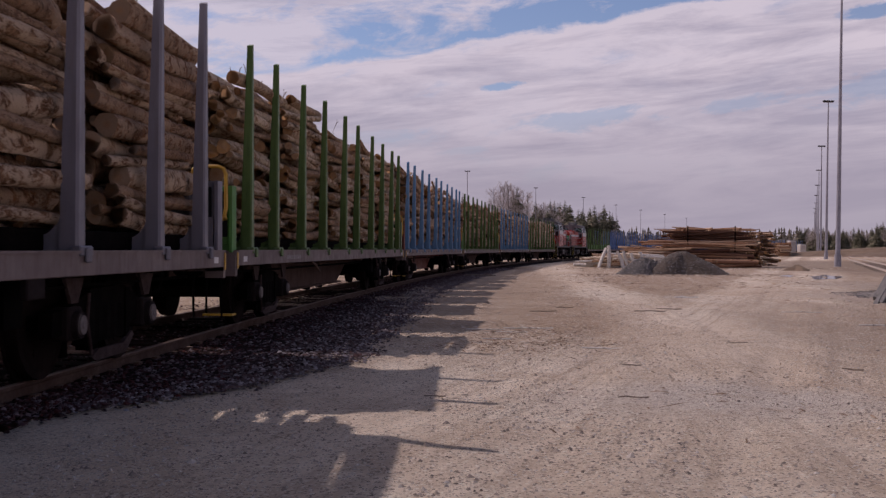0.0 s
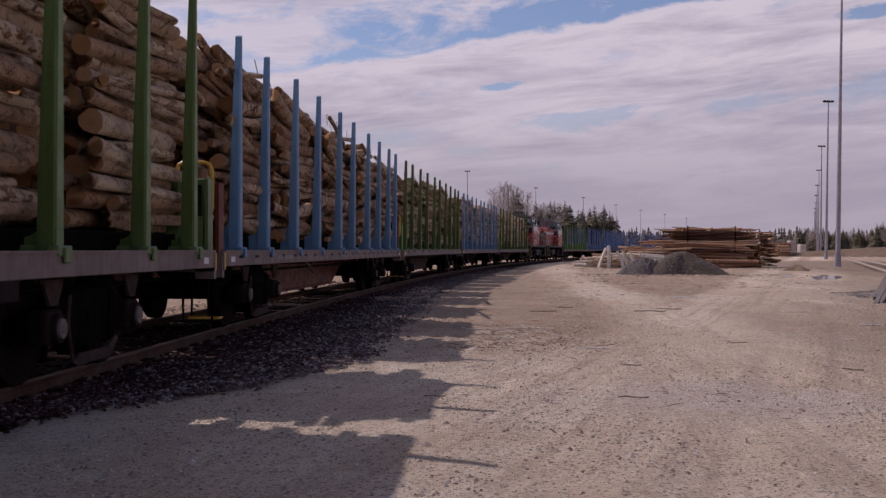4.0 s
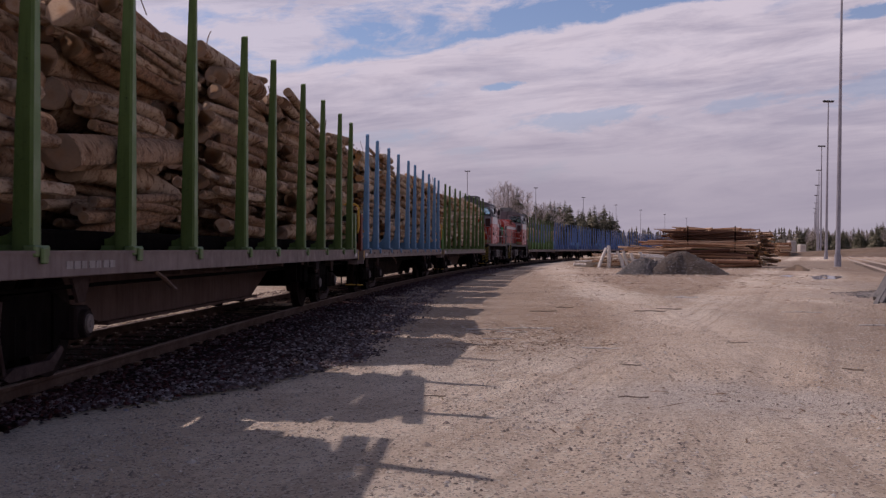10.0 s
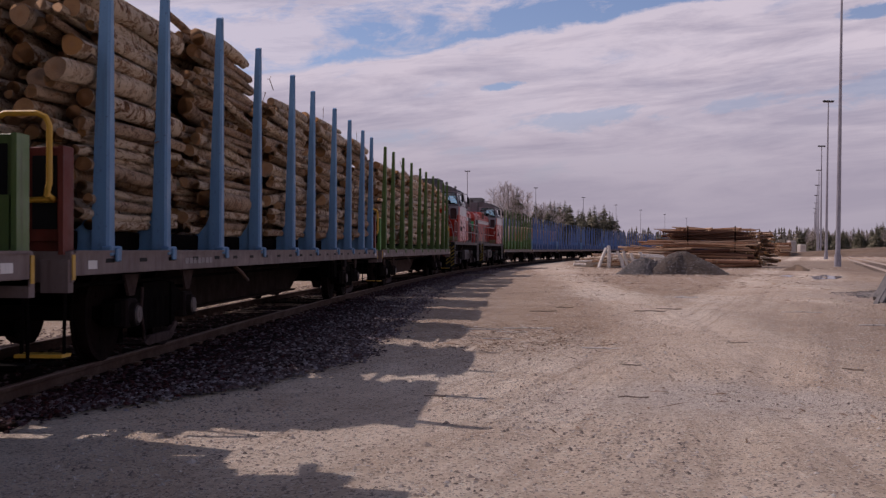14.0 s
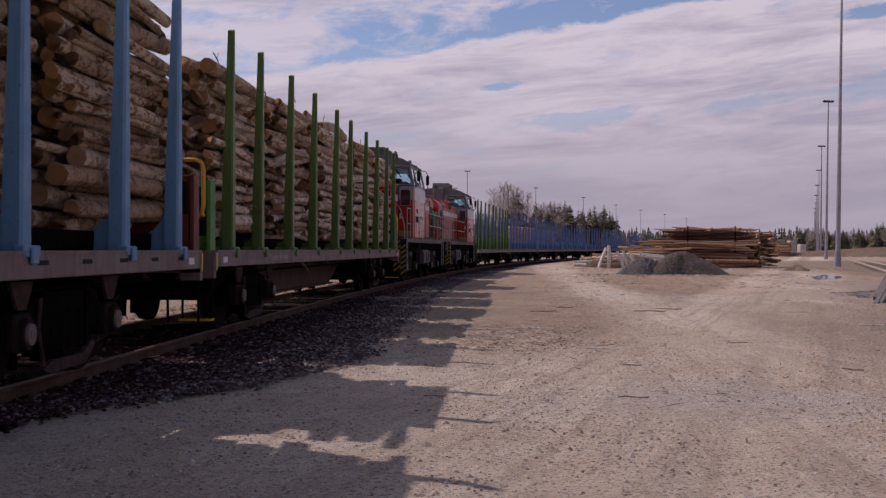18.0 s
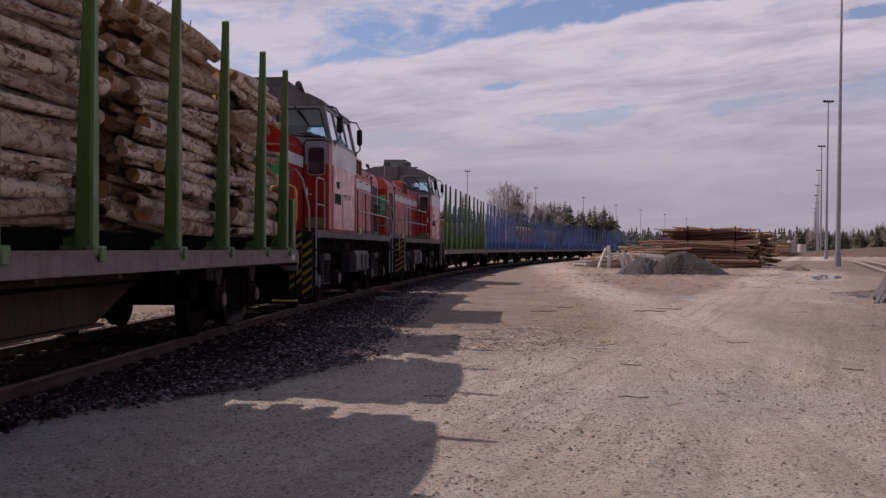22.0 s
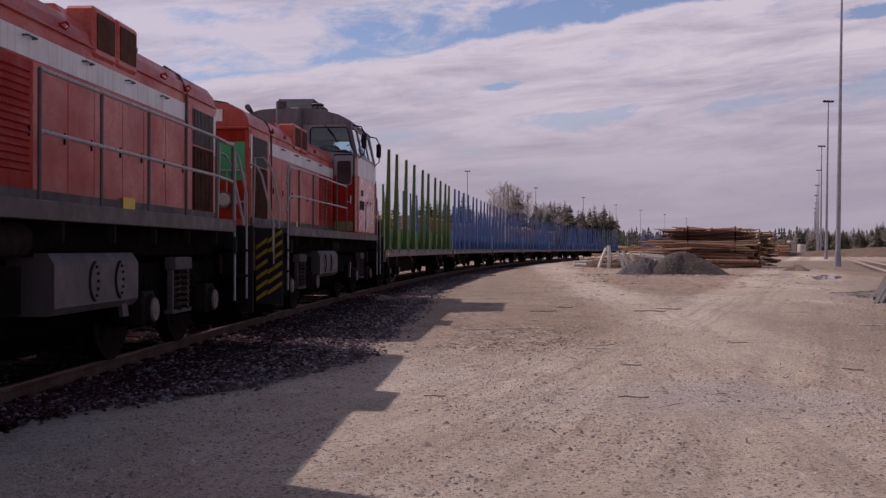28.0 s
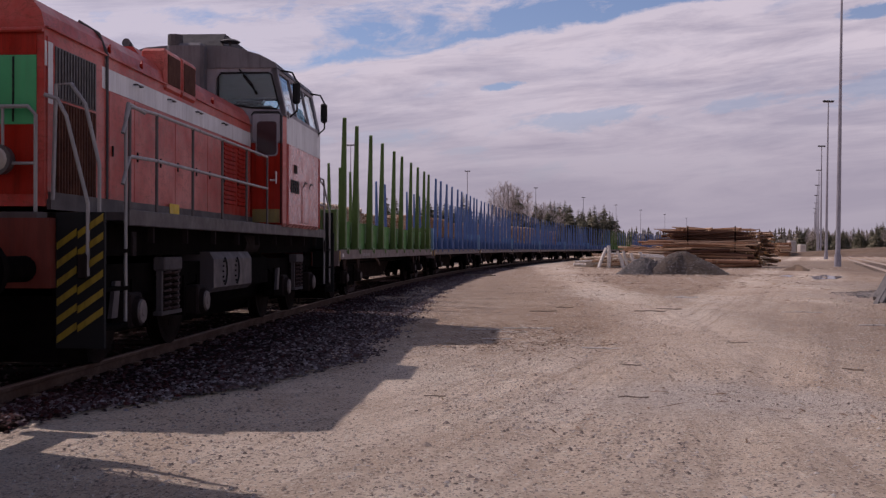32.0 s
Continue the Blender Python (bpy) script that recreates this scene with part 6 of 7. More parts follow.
# needle tones are paled to paint in the haze, most for the far wood
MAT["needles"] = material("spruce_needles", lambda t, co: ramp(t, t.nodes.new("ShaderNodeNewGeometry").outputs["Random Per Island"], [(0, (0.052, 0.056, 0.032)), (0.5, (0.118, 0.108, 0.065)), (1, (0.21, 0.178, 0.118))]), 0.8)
MAT["needles_hazed"] = material("young_pine_needles", lambda t, co: ramp(t, t.nodes.new("ShaderNodeNewGeometry").outputs["Random Per Island"], [(0, (0.085, 0.078, 0.055)), (0.5, (0.150, 0.128, 0.095)), (1, (0.23, 0.185, 0.15))]), 0.8)
MAT["tree_bark"] = two_tone("tree_bark", (0.11, 0.085, 0.07), (0.20, 0.165, 0.14), 4.0, 0.9)
MAT["twigs"] = material("bare_twigs", lambda t, co: (0.46, 0.40, 0.39), 0.9)
MAT["old_steel"] = two_tone("weathered_grey_beam", (0.13, 0.12, 0.115), (0.21, 0.195, 0.185), 3.0, 0.8, gloss=0.2)
MAT["tarp"] = worn_paint("pale_cover", (0.40, 0.36, 0.33), amount=0.6)


def water_material():
    m = bpy.data.materials.new("puddle_water")
    m.use_nodes = True
    b = m.node_tree.nodes["Principled BSDF"]
    b.inputs["Base Color"].default_value = (0.03, 0.028, 0.026, 1)
    b.inputs["Roughness"].default_value = 0.03
    b.inputs["IOR"].default_value = 1.33
    b.inputs["Specular IOR Level"].default_value = 0.6
    return m


MAT["water"] = water_material()


# ---- heaps ----
def mound(name, cx, cy, rx, ry, h, mat, label, category, seed, kind="", rough=0.12, turn=0.0):
    sh, rng = Shape(), random.Random(seed)
    rings, seg = 14, 40
    for j in range(rings + 1):
        q = j / rings
        for i in range(seg):
            w = 2 * math.pi * i / seg
            k = 1 + 0.16 * math.sin(3 * w + seed) + 0.10 * math.sin(5 * w + 2 * seed)
            x, y = rx * q * k * math.cos(w), ry * q * k * math.sin(w)
            z = h * (1 - min(1, q) ** 1.35) ** 1.15
            z += rough * noise.noise(Vector((x * 1.7 + seed, y * 1.7, 0))) * (1 - q) + 0.4 * rough * noise.noise(Vector((x * 5 + seed, y * 5, 3))) * (1 - q * 0.7)
            sh.v.append((x, y, z - 0.10 * q ** 4))
    for j in range(rings):
        for i in range(seg):
            sh.f.append([j * seg + i, j * seg + (i + 1) % seg, (j + 1) * seg + (i + 1) % seg, (j + 1) * seg + i])
            sh.m.append(0)
    ob = new(name, quick_mesh(name, sh, mat))
    ob.matrix_basis = pose(cx, cy, -0.01, 0, 0, turn)
    return tagged(ob, label, category, kind=kind)


mound("stone_mound", 11.95, 54.0, 2.5, 1.9, 1.16, MAT["heap_brown"], "heap of brown and grey gravel beside the timber pile", "gravel heap", 3)
mound("stone_mound", 10.0, 53.6, 1.6, 1.35, 0.86, MAT["heap"], "heap of blue-grey crushed stone beside the timber pile", "gravel heap", 8)
mound("soil_heap", 20.8, 63.0, 0.9, 1.2, 0.36, MAT["soil"], "small mound of brown soil on the yard road", "soil heap", 5)
mound("stone_mound", 14.1, 27.5, 2.5, 6.0, 0.60, MAT["heap_side"], "low grey gravel heap beside the yard road", "gravel heap", 6)
mound("soil_bank", 92.0, 185.0, 38.0, 14.0, 2.3, MAT["soil"], "long bank of brown soil before the wood", "soil bank", 12, rough=0.6, turn=-30)


def heap_stones():
    rng, sh = random.Random(21), Shape()
    for cx, cy, rx, ry, h, n, r0, seed in ((11.95, 54.0, 2.5, 1.9, 1.16, 4200, 0.022, 3), (10.0, 53.6, 1.6, 1.35, 0.86, 3200, 0.027, 8), (14.1, 27.5, 2.5, 6.0, 0.60, 8500, 0.020, 6)):
        for _ in range(n):
            w, q = rng.uniform(0, 6.28), math.sqrt(rng.random()) * 1.1
            k = 1 + 0.16 * math.sin(3 * w + seed) + 0.10 * math.sin(5 * w + 2 * seed)
            dx, dy = rx * q * k * math.cos(w), ry * q * k * math.sin(w)
            z = h * (1 - min(1, q) ** 1.35) ** 1.15
            if q < 1:
                z += 0.12 * noise.noise(Vector((dx * 1.7 + seed, dy * 1.7, 0))) * (1 - q) + 0.048 * noise.noise(Vector((dx * 5 + seed, dy * 5, 3))) * (1 - q * 0.7) - 0.10 * q ** 4
            stone(sh, (cx + dx, cy + dy, max(z, 0.0) - 0.01), r0 * rng.uniform(0.7, 2.2), rng)
    # coarse stones along the edge of the road
    for _ in range(5200):
        y = rng.uniform(9, 46)
        x = 0.42 * y + 0.5 + abs(rng.gauss(0, 1.5))
        stone(sh, (x, y, height(x, y)), rng.uniform(0.012, 0.05), rng)
    tagged(new("coarse_stones", quick_mesh("coarse_stones", sh, MAT["heap_stone"])), "loose grey crushed stones on and round the heaps", "crushed stone", kind="stuff")


MAT["heap_stone"] = material("crushed_stone", lambda t, co: ramp(t, t.nodes.new("ShaderNodeNewGeometry").outputs["Random Per Island"], [
    (0, (0.045, 0.040, 0.040)), (0.4, (0.11, 0.098, 0.095)), (0.7, (0.165, 0.132, 0.11)), (1, (0.30, 0.285, 0.285))]), 0.9)
heap_stones()


# ---- puddle ----
def puddle(cx, cy, rx, ry, seed):
    sh, n = Shape(), 28
    sh.v = [(rx * (1 + 0.3 * math.sin(2 * w + seed) + 0.2 * math.sin(5 * w)) * math.cos(w), ry * (1 + 0.25 * math.cos(3 * w + seed)) * math.sin(w), 0) for w in [2 * math.pi * i / n for i in range(n)]]
    sh.f, sh.m = [list(range(n))], [0]
    ob = new("puddle", quick_mesh("puddle", sh, MAT["water"]))
    ob.matrix_basis = pose(cx, cy, 0.014, 0, 0, -19)
    tagged(ob, "shallow rain puddle on the gravel road", "puddle")


puddle(17.3, 48.5, 0.55, 4.2, 1.0)
puddle(16.2, 50.5, 0.28, 1.8, 2.0)


# ---- timber piles ----
def beam_mesh(k, bark="old_timber"):
    rng = random.Random(300 + k)
    sh, seg = Shape(), 8
    for j in range(4):
        q = j / 3
        for i in range(seg):
            w = 2 * math.pi * (i + 0.5) / seg
            r = (1.04 - 0.10 * q) * (1.0 if k % 2 else 1 / max(abs(math.cos(w)), abs(math.sin(w))) * 0.86) * rng.uniform(0.96, 1.04)
            sh.v.append((r * math.cos(w) + 0.25 * math.sin(q * 3) * (k % 3 - 1), q - 0.5, r * math.sin(w)))
    for j in range(3):
        for i in range(seg):
            sh.f.append([j * seg + i, j * seg + (i + 1) % seg, (j + 1) * seg + (i + 1) % seg, (j + 1) * seg + i])
            sh.m.append(0)
    sh.f += [list(reversed(range(seg))), [3 * seg + i for i in range(seg)]]
    sh.m += [1, 1]
    return sh.mesh("timber", [MAT[bark], MAT["wood_end"]])


BEAMS = [beam_mesh(k) for k in range(8)]
PALE_BEAMS = [beam_mesh(k, "pale_timber") for k in range(8)]
DARK_BEAMS = [beam_mesh(k, "dark_timber") for k in range(8)]


def timber_pile(x, y, turn, depth, tiers, label, seed, posts=()):
    """Long timbers laid side by side in rough layers; the length lies along the pile's own y.
    Each tier: layers, length, shift along the length, thickness, setback of its front, meshes."""
    rng = random.Random(seed)
    p = thing("timber_pile", label, "timber pile", "timber piles in the yard", m=pose(x, y, 0, 0, 0, turn))
    z = 0.05
    for layers, length, shift, r, back, kinds in tiers:
        for layer in range(layers):
            rr = r * rng.uniform(0.8, 1.25)
            front = -depth / 2 + back
            n = max(2, int((depth - back) / (2.3 * rr)))
            for i in range(n):
                if 3 < i < n - 1 and layer < layers - 1:
                    continue
                q = rr * rng.choice((0.65, 0.85, 1.0, 1.25))
                ln = length * rng.uniform(0.62, 1.08)
                m = pose(front + (i + 0.5) * (depth - back) / n + rng.uniform(-0.28, 0.22), shift + rng.uniform(-0.13, 0.13) * length, z + q,
                         rng.gauss(0, 1.6) + (rng.uniform(-5, 5) if rng.random() < 0.15 else 0), 0, rng.gauss(0, 3.8)) @ Matrix.Rotation(rng.choice((0, 1.57, 3.14)), 4, "Y") @ Matrix.Diagonal((q, ln, q, 1))
                part("timber", rng.choice(kinds), None, p, m=m)
            z += rr * 1.75
        for yy in (-0.36, 0.0, 0.34):
            part("bearer", BEAMS[0], None, p, m=pose(0.1, shift + yy * length, z + 0.04, 0, 0, 90) @ Matrix.Diagonal((0.06, depth * 0.9, 0.05, 1)))
        z += 0.09
    for yy in posts:
        part("post", Shape().tube((-depth / 2 + 0.25, yy, 0), (-depth / 2 + 0.25, yy, z + 0.10), 0.045, 0.04, 8), MAT["under"], p, "dark upright post holding the pile")
    return p


timber_pile(18.3, 76.2, 90, 3.0, ((7, 6.0, -0.2, 0.085, 0.0, PALE_BEAMS + DARK_BEAMS), (5, 7.2, 0.35, 0.062, 0.25, PALE_BEAMS), (5, 5.4, -0.35, 0.072, 0.7, DARK_BEAMS), (1, 5.6, -0.5, 0.055, 0.8, PALE_BEAMS)),
            "large pile of long weathered brown timbers on the yard", 31, (-2.1, 1.2))
timber_pile(22.6, 77.6, 4, 1.7, ((8, 3.4, 0, 0.075, 0.0, BEAMS), (7, 3.2, 0.1, 0.070, 0.05, BEAMS), (3, 3.0, 0.1, 0.060, 0.1, BEAMS)), "stack of short brown timbers seen end on", 32)
timber_pile(15.3, 75.0, 97, 2.0, ((5, 4.4, 0, 0.075, 0.0, BEAMS), (5, 4.8, 0.2, 0.060, 0.3, PALE_BEAMS)), "low pile of brown timbers beside the large pile", 33)
timber_pile(19.6, 72.9, 80, 1.2, ((2, 3.6, 0, 0.13, 0.0, DARK_BEAMS + PALE_BEAMS),), "few thick sawn timbers lying before the large pile", 34)
for i in range(4):
    timber_pile(62.0 + (i % 2) * 1.1, 196 + 9 * (i // 2) + 3 * (i % 2), 84, 3.0, ((4, 2.3, 0, 0.16, 0.0, BEAMS), (4, 2.3, 0, 0.16, 0.1, BEAMS)), "stack of sawn timber far down the yard", 40 + i)
cover = thing("covered_stack", "pale covered stack of goods far down the yard", "covered stack", m=pose(67.2, 207, 0))
part("cover", Shape().box(-0.62, 0.62, -1.0, 1.0, 0.1, 3.0, bevel=0.15), MAT["tarp"], cover)
cover = copy_thing(cover, pose(71.5, 214, -0.7))


def leaning_birches():
    rng = random.Random(8)
    me = [log_mesh_white(k) for k in range(4)]
    for x, y, h, ty, tx, r in ((10.35, 71.5, 1.45, 22, -8, 0.085), (11.05, 71.8, 1.50, 1, -5, 0.095), (12.05, 71.6, 1.20, -20, -8, 0.085), (12.45, 71.9, 1.20, -17, -6, 0.08),
                               (12.85, 71.7, 1.05, -14, -8, 0.08), (13.4, 72.0, 1.10, -9, -5, 0.09), (14.2, 72.2, 0.85, 6, -8, 0.08), (14.7, 72.3, 0.75, -4, -8, 0.075)):
        ob = new("birch_post", rng.choice(me))
        ob.matrix_basis = pose(x, y, -0.05, tx, ty, 0) @ Matrix.Translation((0, 0, h / 2)) @ pose(0, 0, 0, 90) @ Matrix.Diagonal((r * 1.35, h * 1.08, r * 1.35, 1))
        tagged(ob, "white birch log leaning upright against the pile", "birch log", "leaning birch logs")
    for i in range(34):
        ob = new("birch_log", rng.choice(me if rng.random() < 0.55 else LOGS[:4]))
        ln, r, row = rng.uniform(1.3, 3.2), rng.uniform(0.06, 0.11), i % 6
        ob.matrix_basis = pose(10.0 + rng.uniform(0, 4.0) + 0.1 * row, 72.4 + rng.uniform(-0.5, 1.2), 0.08 + 0.155 * row, rng.uniform(-5, 5), 0, 90 + rng.uniform(-16, 16)) @ Matrix.Diagonal((r, ln, r, 1))
        tagged(ob, "pale birch log lying in a loose heap", "birch log", "loose birch logs")


def log_mesh_white(k):
    me = LOGS[k].copy()
    me.materials.clear()
    me.materials.append(MAT["birch_white"])
    me.materials.append(MAT["wood_end"])
    return me


leaning_birches()


# log stacks on the other side of the track
def far_stack(s, side, length, top, seed):
    rng = random.Random(seed)
    x, y, th = track(s)
    p = on_track(s, side)
    st = thing("roadside_log_stack", "long stack of cut logs behind the railway", "log stack", "log stacks behind the railway", m=pose(p.x, p.y, 0, 0, 0, -math.degrees(th)))
    core = Shape()
    z = 0.0
    while z < top:
        r = rng.uniform(0.10, 0.16)
        yy = -length / 2
        while yy < length / 2:
            core.tube((-1.6, yy, z + r), (1.6 + rng.uniform(-0.12, 0.12), yy, z + r + rng.uniform(-0.02, 0.02)), r * 1.02, r * 0.95, 7, mat=0, capmat=1)
            yy += 2.05 * r
        z += 1.8 * r
    ob = part("stacked_wood", quick_mesh2("stacked_wood", core), None, st)
    ob["kind"] = "stuff"


for i, (s, side, ln, top) in enumerate(((52, -9.5, 12, 3.5), (66, -9.5, 12, 3.9), (81, -10.5, 13, 3.6), (97, -10, 14, 3.9), (114, -10.5, 14, 3.7), (131, -11, 15, 4.0), (149, -11, 15, 4.1), (168, -12, 15, 4.0))):
    far_stack(s, side, ln, top, 70 + i)


# a beam of concrete or steel lying on the gravel heap
for k, (dx, dy) in enumerate(((0, 0), (0.16, 0.05), (0.30, 0.16), (0.2, 0.5))):
    b = new("steel_beam", Shape().box(-0.055, 0.055, -0.9, 0.9, -0.05, 0.05, bevel=0.012).mesh("steel_beam", MAT["old_steel"]))
    b.matrix_basis = pose(10.55 + dx, 25.6 + dy, 0.34 + 0.05 * k, 26, 0, -38)
    tagged(b, "grey steel beam lying aslant on the gravel heap", "steel beam", "steel beams on the heap")


# second track beside the lamp posts
def side_track(start, label):
    tr = thing("side_track", label, "railway track", kind="structure")
    for off in (-0.77, 0.77):
        sh = Shape()
        for y0 in range(52, 420, 8):
            x0, x1 = start + 0.349 * (y0 - 52) + off, start + 0.349 * (y0 + 8 - 52) + off
            sh.add([(x0 - 0.05, y0, 0.0), (x0 + 0.05, y0, 0.0), (x0 + 0.035, y0, 0.13), (x0 - 0.035, y0, 0.13), (x1 - 0.05, y0 + 8, 0.0), (x1 + 0.05, y0 + 8, 0.0), (x1 + 0.035, y0 + 8, 0.13), (x1 - 0.035, y0 + 8, 0.13)],
                   [(0, 1, 5, 4), (1, 2, 6, 5), (2, 3, 7, 6), (3, 0, 4, 7)])
        part("rail", sh, MAT["pale_rail"], tr, "pale dusty rail")
    sl = Shape().box(-1.25, 1.25, -0.12, 0.12, -0.1, 0.015).mesh("sleeper", MAT["dusty_sleeper"])
    for i in range(80):
        y = 52 + 0.65 * i
        part("sleeper", sl, None, tr, m=pose(start + 0.349 * (y - 52), y, 0, 0, 0, -19.2))


MAT["pale_rail"] = two_tone("pale_dusty_rail", (0.29, 0.23, 0.19), (0.41, 0.34, 0.29), 2.0, 0.7)
MAT["dusty_sleeper"] = two_tone("dusty_sleeper", (0.19, 0.145, 0.11), (0.26, 0.20, 0.155), 2.0, 0.9)
side_track(22.8, "pale straight railway track beside the lamp posts")
side_track(26.9, "second dusty railway track beyond the lamp posts")


# ---- trees ----
def spruce_meshes(k, h):
    """Trunk and needles of a spruce: whorls of drooping boughs, each of several ragged sprays."""
    rng = random.Random(500 + k)
    trunk = Shape().tube((0, 0, 0), (0, 0, h * 0.97), h * 0.013, h * 0.002, 7)
    sh = Shape()
    levels = 34
    for j in range(levels):
        q = j / (levels - 1)
        z = h * (0.08 + 0.91 * q)
        reach = h * 0.23 * (1 - q) ** 0.8 * rng.uniform(0.75, 1.15) + 0.05
        n = max(7, int(30 * (1 - q) + 7))
        for i in range(n):
            if rng.random() < 0.14:
                continue
            a = rng.uniform(0, 6.283)
            r = reach * rng.uniform(0.6, 1.15)
            ca, sa = math.cos(a), math.sin(a)
            droop = r * rng.uniform(0.15, 0.55)
            for s0, s1 in ((0.1, 0.55), (0.45, 1.0)):
                wd = r * rng.uniform(0.20, 0.38)
                hz = rng.uniform(0.05, 0.22) * r
                p0, p1 = r * s0, r * s1
                b = len(sh.v)
                sh.v += [(ca * p0, sa * p0, z - droop * s0 + hz * 0.4), (ca * (p0 + p1) / 2 - sa * wd, sa * (p0 + p1) / 2 + ca * wd, z - droop * (s0 + s1) / 2 - hz),
                         (ca * p1, sa * p1, z - droop * s1 + rng.uniform(-0.1, 0.1) * r), (ca * (p0 + p1) / 2 + sa * wd, sa * (p0 + p1) / 2 - ca * wd, z - droop * (s0 + s1) / 2 - hz)]
                sh.f += [[b, b + 1, b + 2], [b, b + 2, b + 3]]
                sh.m += [0, 0]
    return trunk, sh


def bare_birch_meshes(k, h):
    rng = random.Random(600 + k)
    trunk, tw = Shape(), Shape()
    trunk.tube((0, 0, 0), (0, 0, h * 0.9), h * 0.012, h * 0.002, 7)
    for i in range(46):
        z = h * rng.uniform(0.22, 0.88)
        a, ln = rng.uniform(0, 6.283), h * rng.uniform(0.10, 0.26) * (1.15 - z / h)
        p0 = Vector((0, 0, z))
        d = Vector((math.cos(a) * 0.62, math.sin(a) * 0.62, 0.8)).normalized()
        p1 = p0 + d * ln * 1.5
        trunk.tube(p0, p1, h * 0.0028, h * 0.0008, 4)
        for _ in range(9):
            q = p0.lerp(p1, rng.uniform(0.3, 1.0))
            e = (d + Vector((rng.uniform(-1, 1), rng.uniform(-1, 1), rng.uniform(-0.3, 0.7)))).normalized()
            q2 = q + e * ln * rng.uniform(0.3, 0.6)
            tw.tube(q, q2, 0.009, 0.005, 3, caps=False)
            for _ in range(3):
                q3 = q.lerp(q2, rng.uniform(0.3, 1))
                tw.tube(q3, q3 + (e + Vector((rng.uniform(-1, 1), rng.uniform(-1, 1), rng.uniform(-0.8, 0.4)))).normalized() * ln * 0.28, 0.008, 0.005, 3, caps=False)
    return trunk, tw


SPRUCE = []
for k in range(6):
    t_, n_ = spruce_meshes(k, 10.0)
    SPRUCE.append((t_.mesh("trunk", MAT["tree_bark"]), quick_mesh("crown", n_, MAT["needles"])))
BIRCH = []
for k in range(3):
    t_, n_ = bare_birch_meshes(k, 10.0)
    BIRCH.append((t_.mesh("trunk", MAT["tree_bark"]), quick_mesh("twigs", n_, MAT["twigs"])))


def tree(kind, x, y, h, rng):
    tr, cr = rng.choice(SPRUCE if kind == "spruce" else BIRCH)
    t = thing(kind + "_tree", "dark green spruce at the edge of the yard" if kind == "spruce" else "tall bare birch without leaves", "tree", "trees behind the yard",
              m=pose(x, y, -0.1, rng.uniform(-2, 2), rng.uniform(-2, 2), rng.uniform(0, 360)))
    s = h / 10.0
    k = s * rng.uniform(1.05, 1.45) if kind == "spruce" else s * rng.uniform(0.9, 1.1)
    t.scale = (k, k, s)
    part("trunk", tr, None, t)
    part("crown", cr, None, t)


def woods():
    rng = random.Random(77)
    # tall bare birches with one spruce among them
    for a, d, h in ((0.048, 322, 19.5), (0.056, 330, 21.5), (0.062, 326, 21.8), (0.070, 334, 21.5), (0.077, 328, 19.0), (0.052, 338, 20.5), (0.067, 320, 20.0), (0.059, 342, 22.0), (0.073, 342, 20.5)):
        tree("birch", a * d, d, h * rng.uniform(1.02, 1.12), rng)
    tree("spruce", 0.0675 * 325, 325, 20.8, rng)
    tree("spruce", 0.083 * 330, 330, 13.0, rng)
    # spruces behind the train and in the group beyond the yard
    for i in range(72):
        a = 0.084 + 0.078 * (i + rng.uniform(-0.4, 0.4)) / 71
        d = rng.uniform(365, 420)
        tree("spruce" if rng.random() < 0.82 else "birch", a * d, d, d * 0.0455 * rng.choice((0.55, 0.7, 0.85, 1.0)) * rng.uniform(0.92, 1.05) * (0.82 if a > 0.15 else 1) + 1.2, rng)
    for a, top in ((-0.110, 0.034), (-0.052, 0.055), (-0.045, 0.050), (-0.022, 0.044), (-0.014, 0.052), (-0.006, 0.047), (0.003, 0.050), (0.011, 0.042), (0.018, 0.054), (0.025, 0.047), (0.034, 0.040), (0.040, 0.035), (0.045, 0.030), (-0.085, 0.030), (-0.065, 0.033)):
        d = rng.uniform(290, 320)
        tree("spruce", a * d, d, d * top + 1.25, rng)
    # wood on the far side of the second track
    for i in range(110):
        a = 0.335 + 0.115 * i / 109 + rng.uniform(-0.002, 0.002)
        d = rng.uniform(330, 380) if a < 0.40 else rng.uniform(260, 300)
        top = 0.0205 if a < 0.40 else 0.024 + 0.16 * (a - 0.40)
        tree("spruce" if rng.random() < 0.68 else "birch", a * d, d, d * top * rng.uniform(0.66, 1.12) + 1.25, rng)


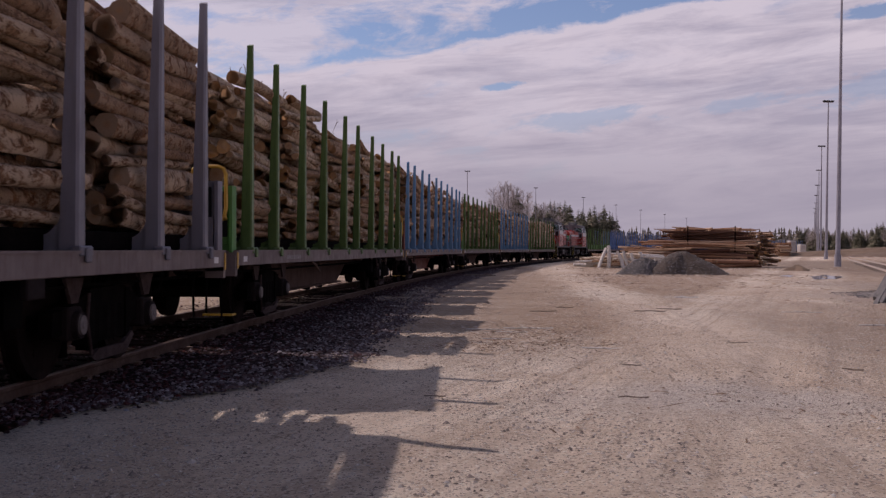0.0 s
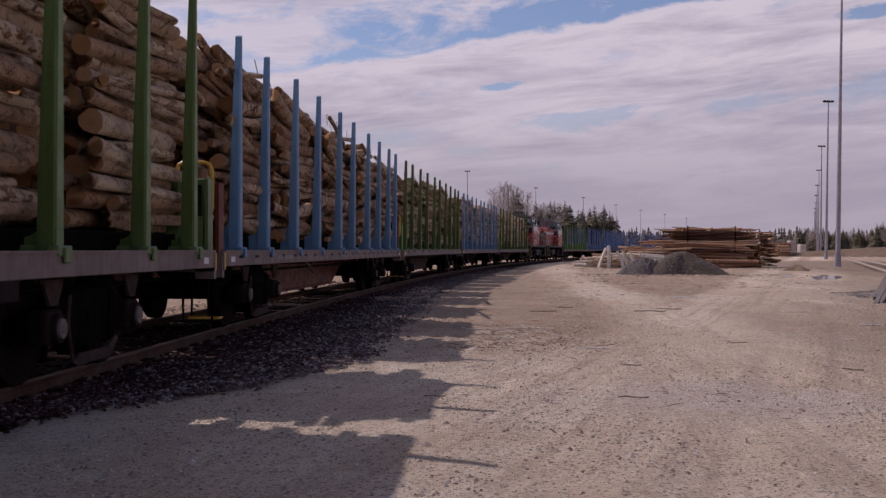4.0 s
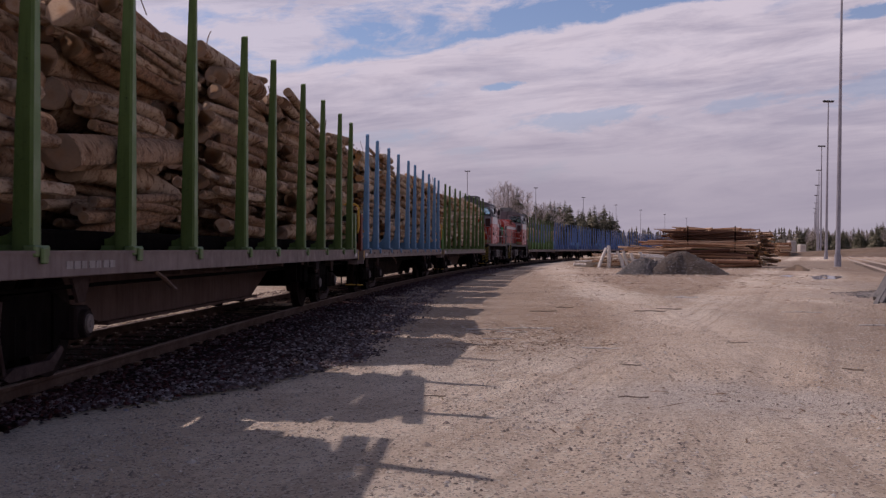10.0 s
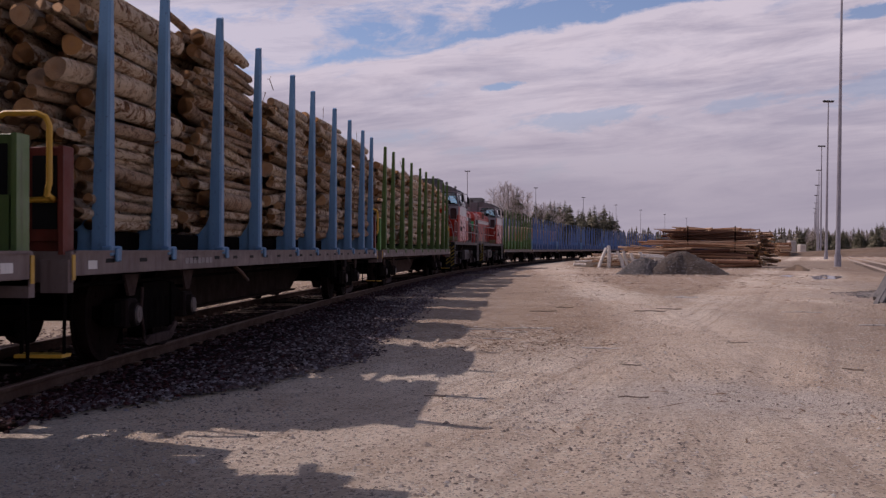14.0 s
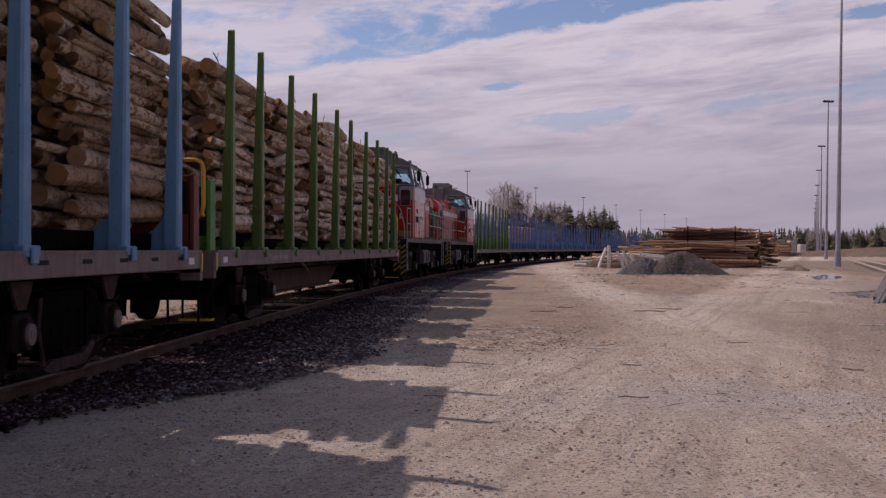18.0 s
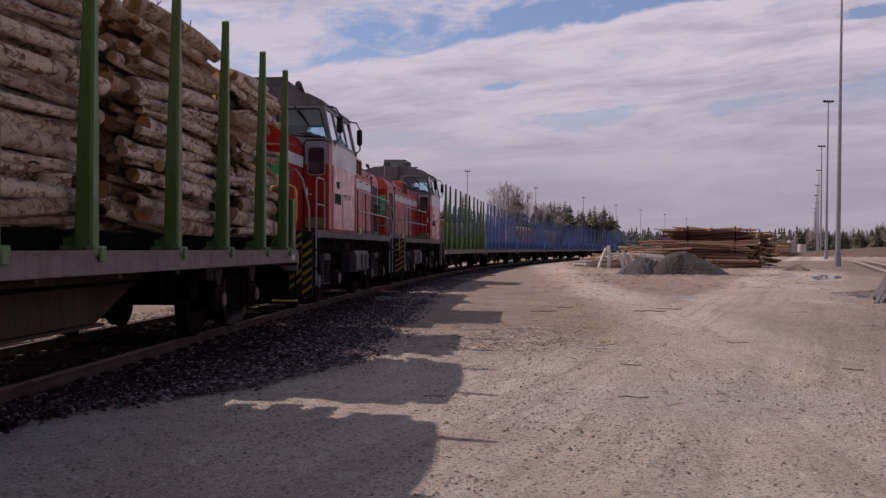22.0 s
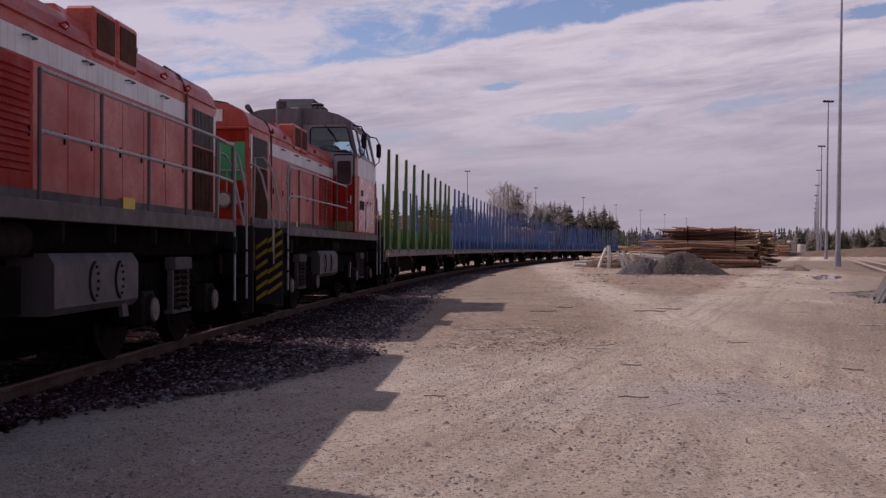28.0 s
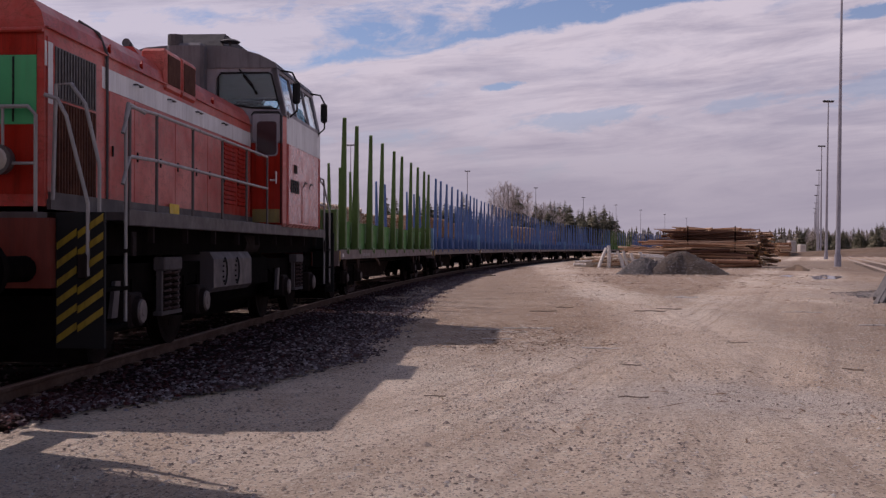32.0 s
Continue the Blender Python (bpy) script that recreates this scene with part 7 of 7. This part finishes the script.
def far_woods():
    """The long distant wood all round the yard: small ragged spires and bare crowns."""
    rng, sh = random.Random(91), Shape()
    for ring, (dist, n, h0) in enumerate(((620, 760, 10.5), (760, 760, 13.0), (900, 700, 15.5))):
        for i in range(n):
            a = -0.75 + 1.5 * (i + rng.random()) / n
            if ring == 0 and 0.29 < a < 0.33:
                continue
            d = dist * rng.uniform(0.95, 1.05)
            x, y, h = math.tan(a) * d, d, 1.22 * h0 * rng.uniform(0.62, 1.12) * (0.9 + 0.25 * noise.noise(Vector((a * 14, ring, 0))))
            w = h * rng.uniform(0.20, 0.36)
            for j in range(7):
                q = j / 7
                zz, ww = h * (0.05 + 0.95 * q), w * (1 - q) ** 0.85
                for s in range(5):
                    b = rng.uniform(0, 6.283)
                    n0 = len(sh.v)
                    sh.v += [(x, y, zz + h * 0.16), (x + ww * math.cos(b), y + ww * math.sin(b), zz + rng.uniform(-0.3, 0.2)), (x + ww * math.cos(b + 1.4), y + ww * math.sin(b + 1.4), zz + rng.uniform(-0.3, 0.2))]
                    sh.f.append([n0, n0 + 1, n0 + 2])
                    sh.m.append(0)
    tagged(new("far_wood", quick_mesh("far_wood", sh, MAT["needles_hazed"])), "distant wood of spruce and pine along the horizon", "wood", kind="stuff")


woods()
far_woods()


# ---- sticks and bark strewn on the yard ----
def stick(x, y, ln, turn, r, pale):
    rng = random.Random(int(x * 997 + y * 131))
    pts = [(0.06 * ln * math.sin(2.2 * q + x) + rng.uniform(-0.01, 0.01), (q - 0.5) * ln, r + 0.012 * rng.random()) for q in (0, 0.25, 0.5, 0.75, 1)]
    sh = Shape().pipe(pts, r, 6)
    if ln > 0.7:
        sh.pipe([pts[2], (pts[2][0] + 0.10 * ln, 0.16 * ln, r + 0.03)], r * 0.6, 5)
    ob = new("stick", sh.mesh("stick", MAT["birch_white" if pale else "rust_wood"]))
    ob.matrix_basis = pose(x, y, height(x, y), 0, 0, turn)
    tagged(ob, "pale broken branch lying on the gravel" if pale else "dark thin stick lying on the gravel", "stick", "sticks on the yard")


MAT["rust_wood"] = two_tone("dark_bark", (0.16, 0.12, 0.09), (0.25, 0.19, 0.145), 5.0, 0.9)
for px, py, ln, turn, r, pale in ((1066, 616, 0.85, 74, 0.017, True), (1118, 651, 0.32, 86, 0.010, False), (1122, 711, 0.42, 78, 0.009, False), (770, 703, 0.30, 100, 0.008, False),
                                  (935, 583, 1.3, 84, 0.014, True), (962, 554, 0.9, 88, 0.016, False), (905, 590, 0.8, 70, 0.014, True), (880, 603, 0.7, 100, 0.014, True), (860, 585, 1.0, 88, 0.014, True),
                                  (1150, 555, 1.0, 80, 0.016, False), (1185, 552, 0.9, 60, 0.016, False), (1220, 527, 2.2, 88, 0.02, True), (1205, 529, 1.4, 84, 0.02, True), (1300, 607, 0.6, 84, 0.010, False),
                                  (1420, 557, 1.3, 84, 0.012, True), (1510, 657, 0.35, 60, 0.012, False), (1545, 580, 0.7, 88, 0.02, True), (850, 490, 2.4, 70, 0.05, False), (700, 545, 0.6, 60, 0.012, True), (565, 652, 0.4, 80, 0.01, True), (1000, 548, 0.6, 92, 0.012, False)):
    d = 1900 * 1.25 / (py - 442)
    stick((px - 784) / 1900 * d, d, ln * 0.6, turn, r * 0.62, pale)


# ---- bark, chips and twigs dropped from the wagons ----
def bark_debris():
    rng, sh = random.Random(55), Shape()
    spots = [(1.25, 15.6, 0.6, 1.3, 420), (0.8, 13.8, 0.5, 0.7, 240), (2.1, 14.2, 0.4, 0.3, 60), (5.6, 28.0, 0.9, 1.2, 90), (8.0, 15.5, 0.5, 2.5, 220), (9.4, 21.0, 0.7, 3.5, 300),
             (2.9, 28.0, 0.8, 5.0, 260), (11.0, 50.5, 3.5, 1.4, 520), (17.0, 70.0, 4.5, 2.2, 700), (12.0, 68.0, 3.0, 2.5, 420), (9.0, 40.0, 4.0, 5.0, 420), (6.6, 13.0, 0.7, 2.2, 160), (2.2, 9.0, 0.9, 1.2, 60)]
    for cx, cy, rx, ry, n in spots:
        for _ in range(n):
            x, y = cx + rng.gauss(0, rx), cy + rng.gauss(0, ry)
            ln, wd, a = rng.uniform(0.03, 0.13), rng.uniform(0.003, 0.010), rng.uniform(0, 6.283)
            if rng.random() < 0.12:
                ln *= 2.2
            if cy > 35:
                ln, wd = ln * 2.4, wd * 2.4
            ca, sa, z = math.cos(a), math.sin(a), height(x, y)
            lift = rng.uniform(0.004, 0.03)
            b = len(sh.v)
            for u, v in ((-1, -1), (1, -1), (1, 1), (-1, 1)):
                sh.v.append((x + ca * ln * u / 2 - sa * wd * v, y + sa * ln * u / 2 + ca * wd * v, z + (lift if u > 0 else 0.002)))
            sh.v.append((x, y, z + lift * 0.5 + wd * 1.2))
            sh.f += [[b, b + 1, b + 4], [b + 1, b + 2, b + 4], [b + 2, b + 3, b + 4], [b + 3, b, b + 4]]
            sh.m += [0] * 4
    tagged(new("bark_debris", quick_mesh("bark_debris", sh, MAT["debris"])), "scraps of bark and twigs scattered over the gravel", "bark debris", kind="stuff")


MAT["debris"] = material("bark_scraps", lambda t, co: ramp(t, t.nodes.new("ShaderNodeNewGeometry").outputs["Random Per Island"], [
    (0.0, (0.10, 0.06, 0.04)), (0.4, (0.22, 0.14, 0.09)), (0.7, (0.34, 0.25, 0.17)), (1.0, (0.58, 0.51, 0.44))]), 0.9)
bark_debris()
# ---- the whole train rolls towards the camera and slows down ----
def motions():
    times = [float(t) for t in range(33)]
    for ob, u, *turn in MOVING:
        spin = pose(0, 0, 0, 0, 0, turn[0] if turn else 0)
        walk(ob, [(t, track_pose(u - rolled(t)) @ spin) for t in times])
    turns, t = [0.0], 0
    while t < 960:
        step = 1
        while t + step < 960 and rolled((t + step + 1) / 30) - rolled(t / 30) < 0.62:
            step += 1
        t += step
        turns.append(t / 30)
    for ob, base, r, *back in WHEELS:
        way = -1 if back else 1
        walk(ob, [(t, base @ Matrix.Rotation(way * rolled(t) / r, 4, "X")) for t in turns])


motions()
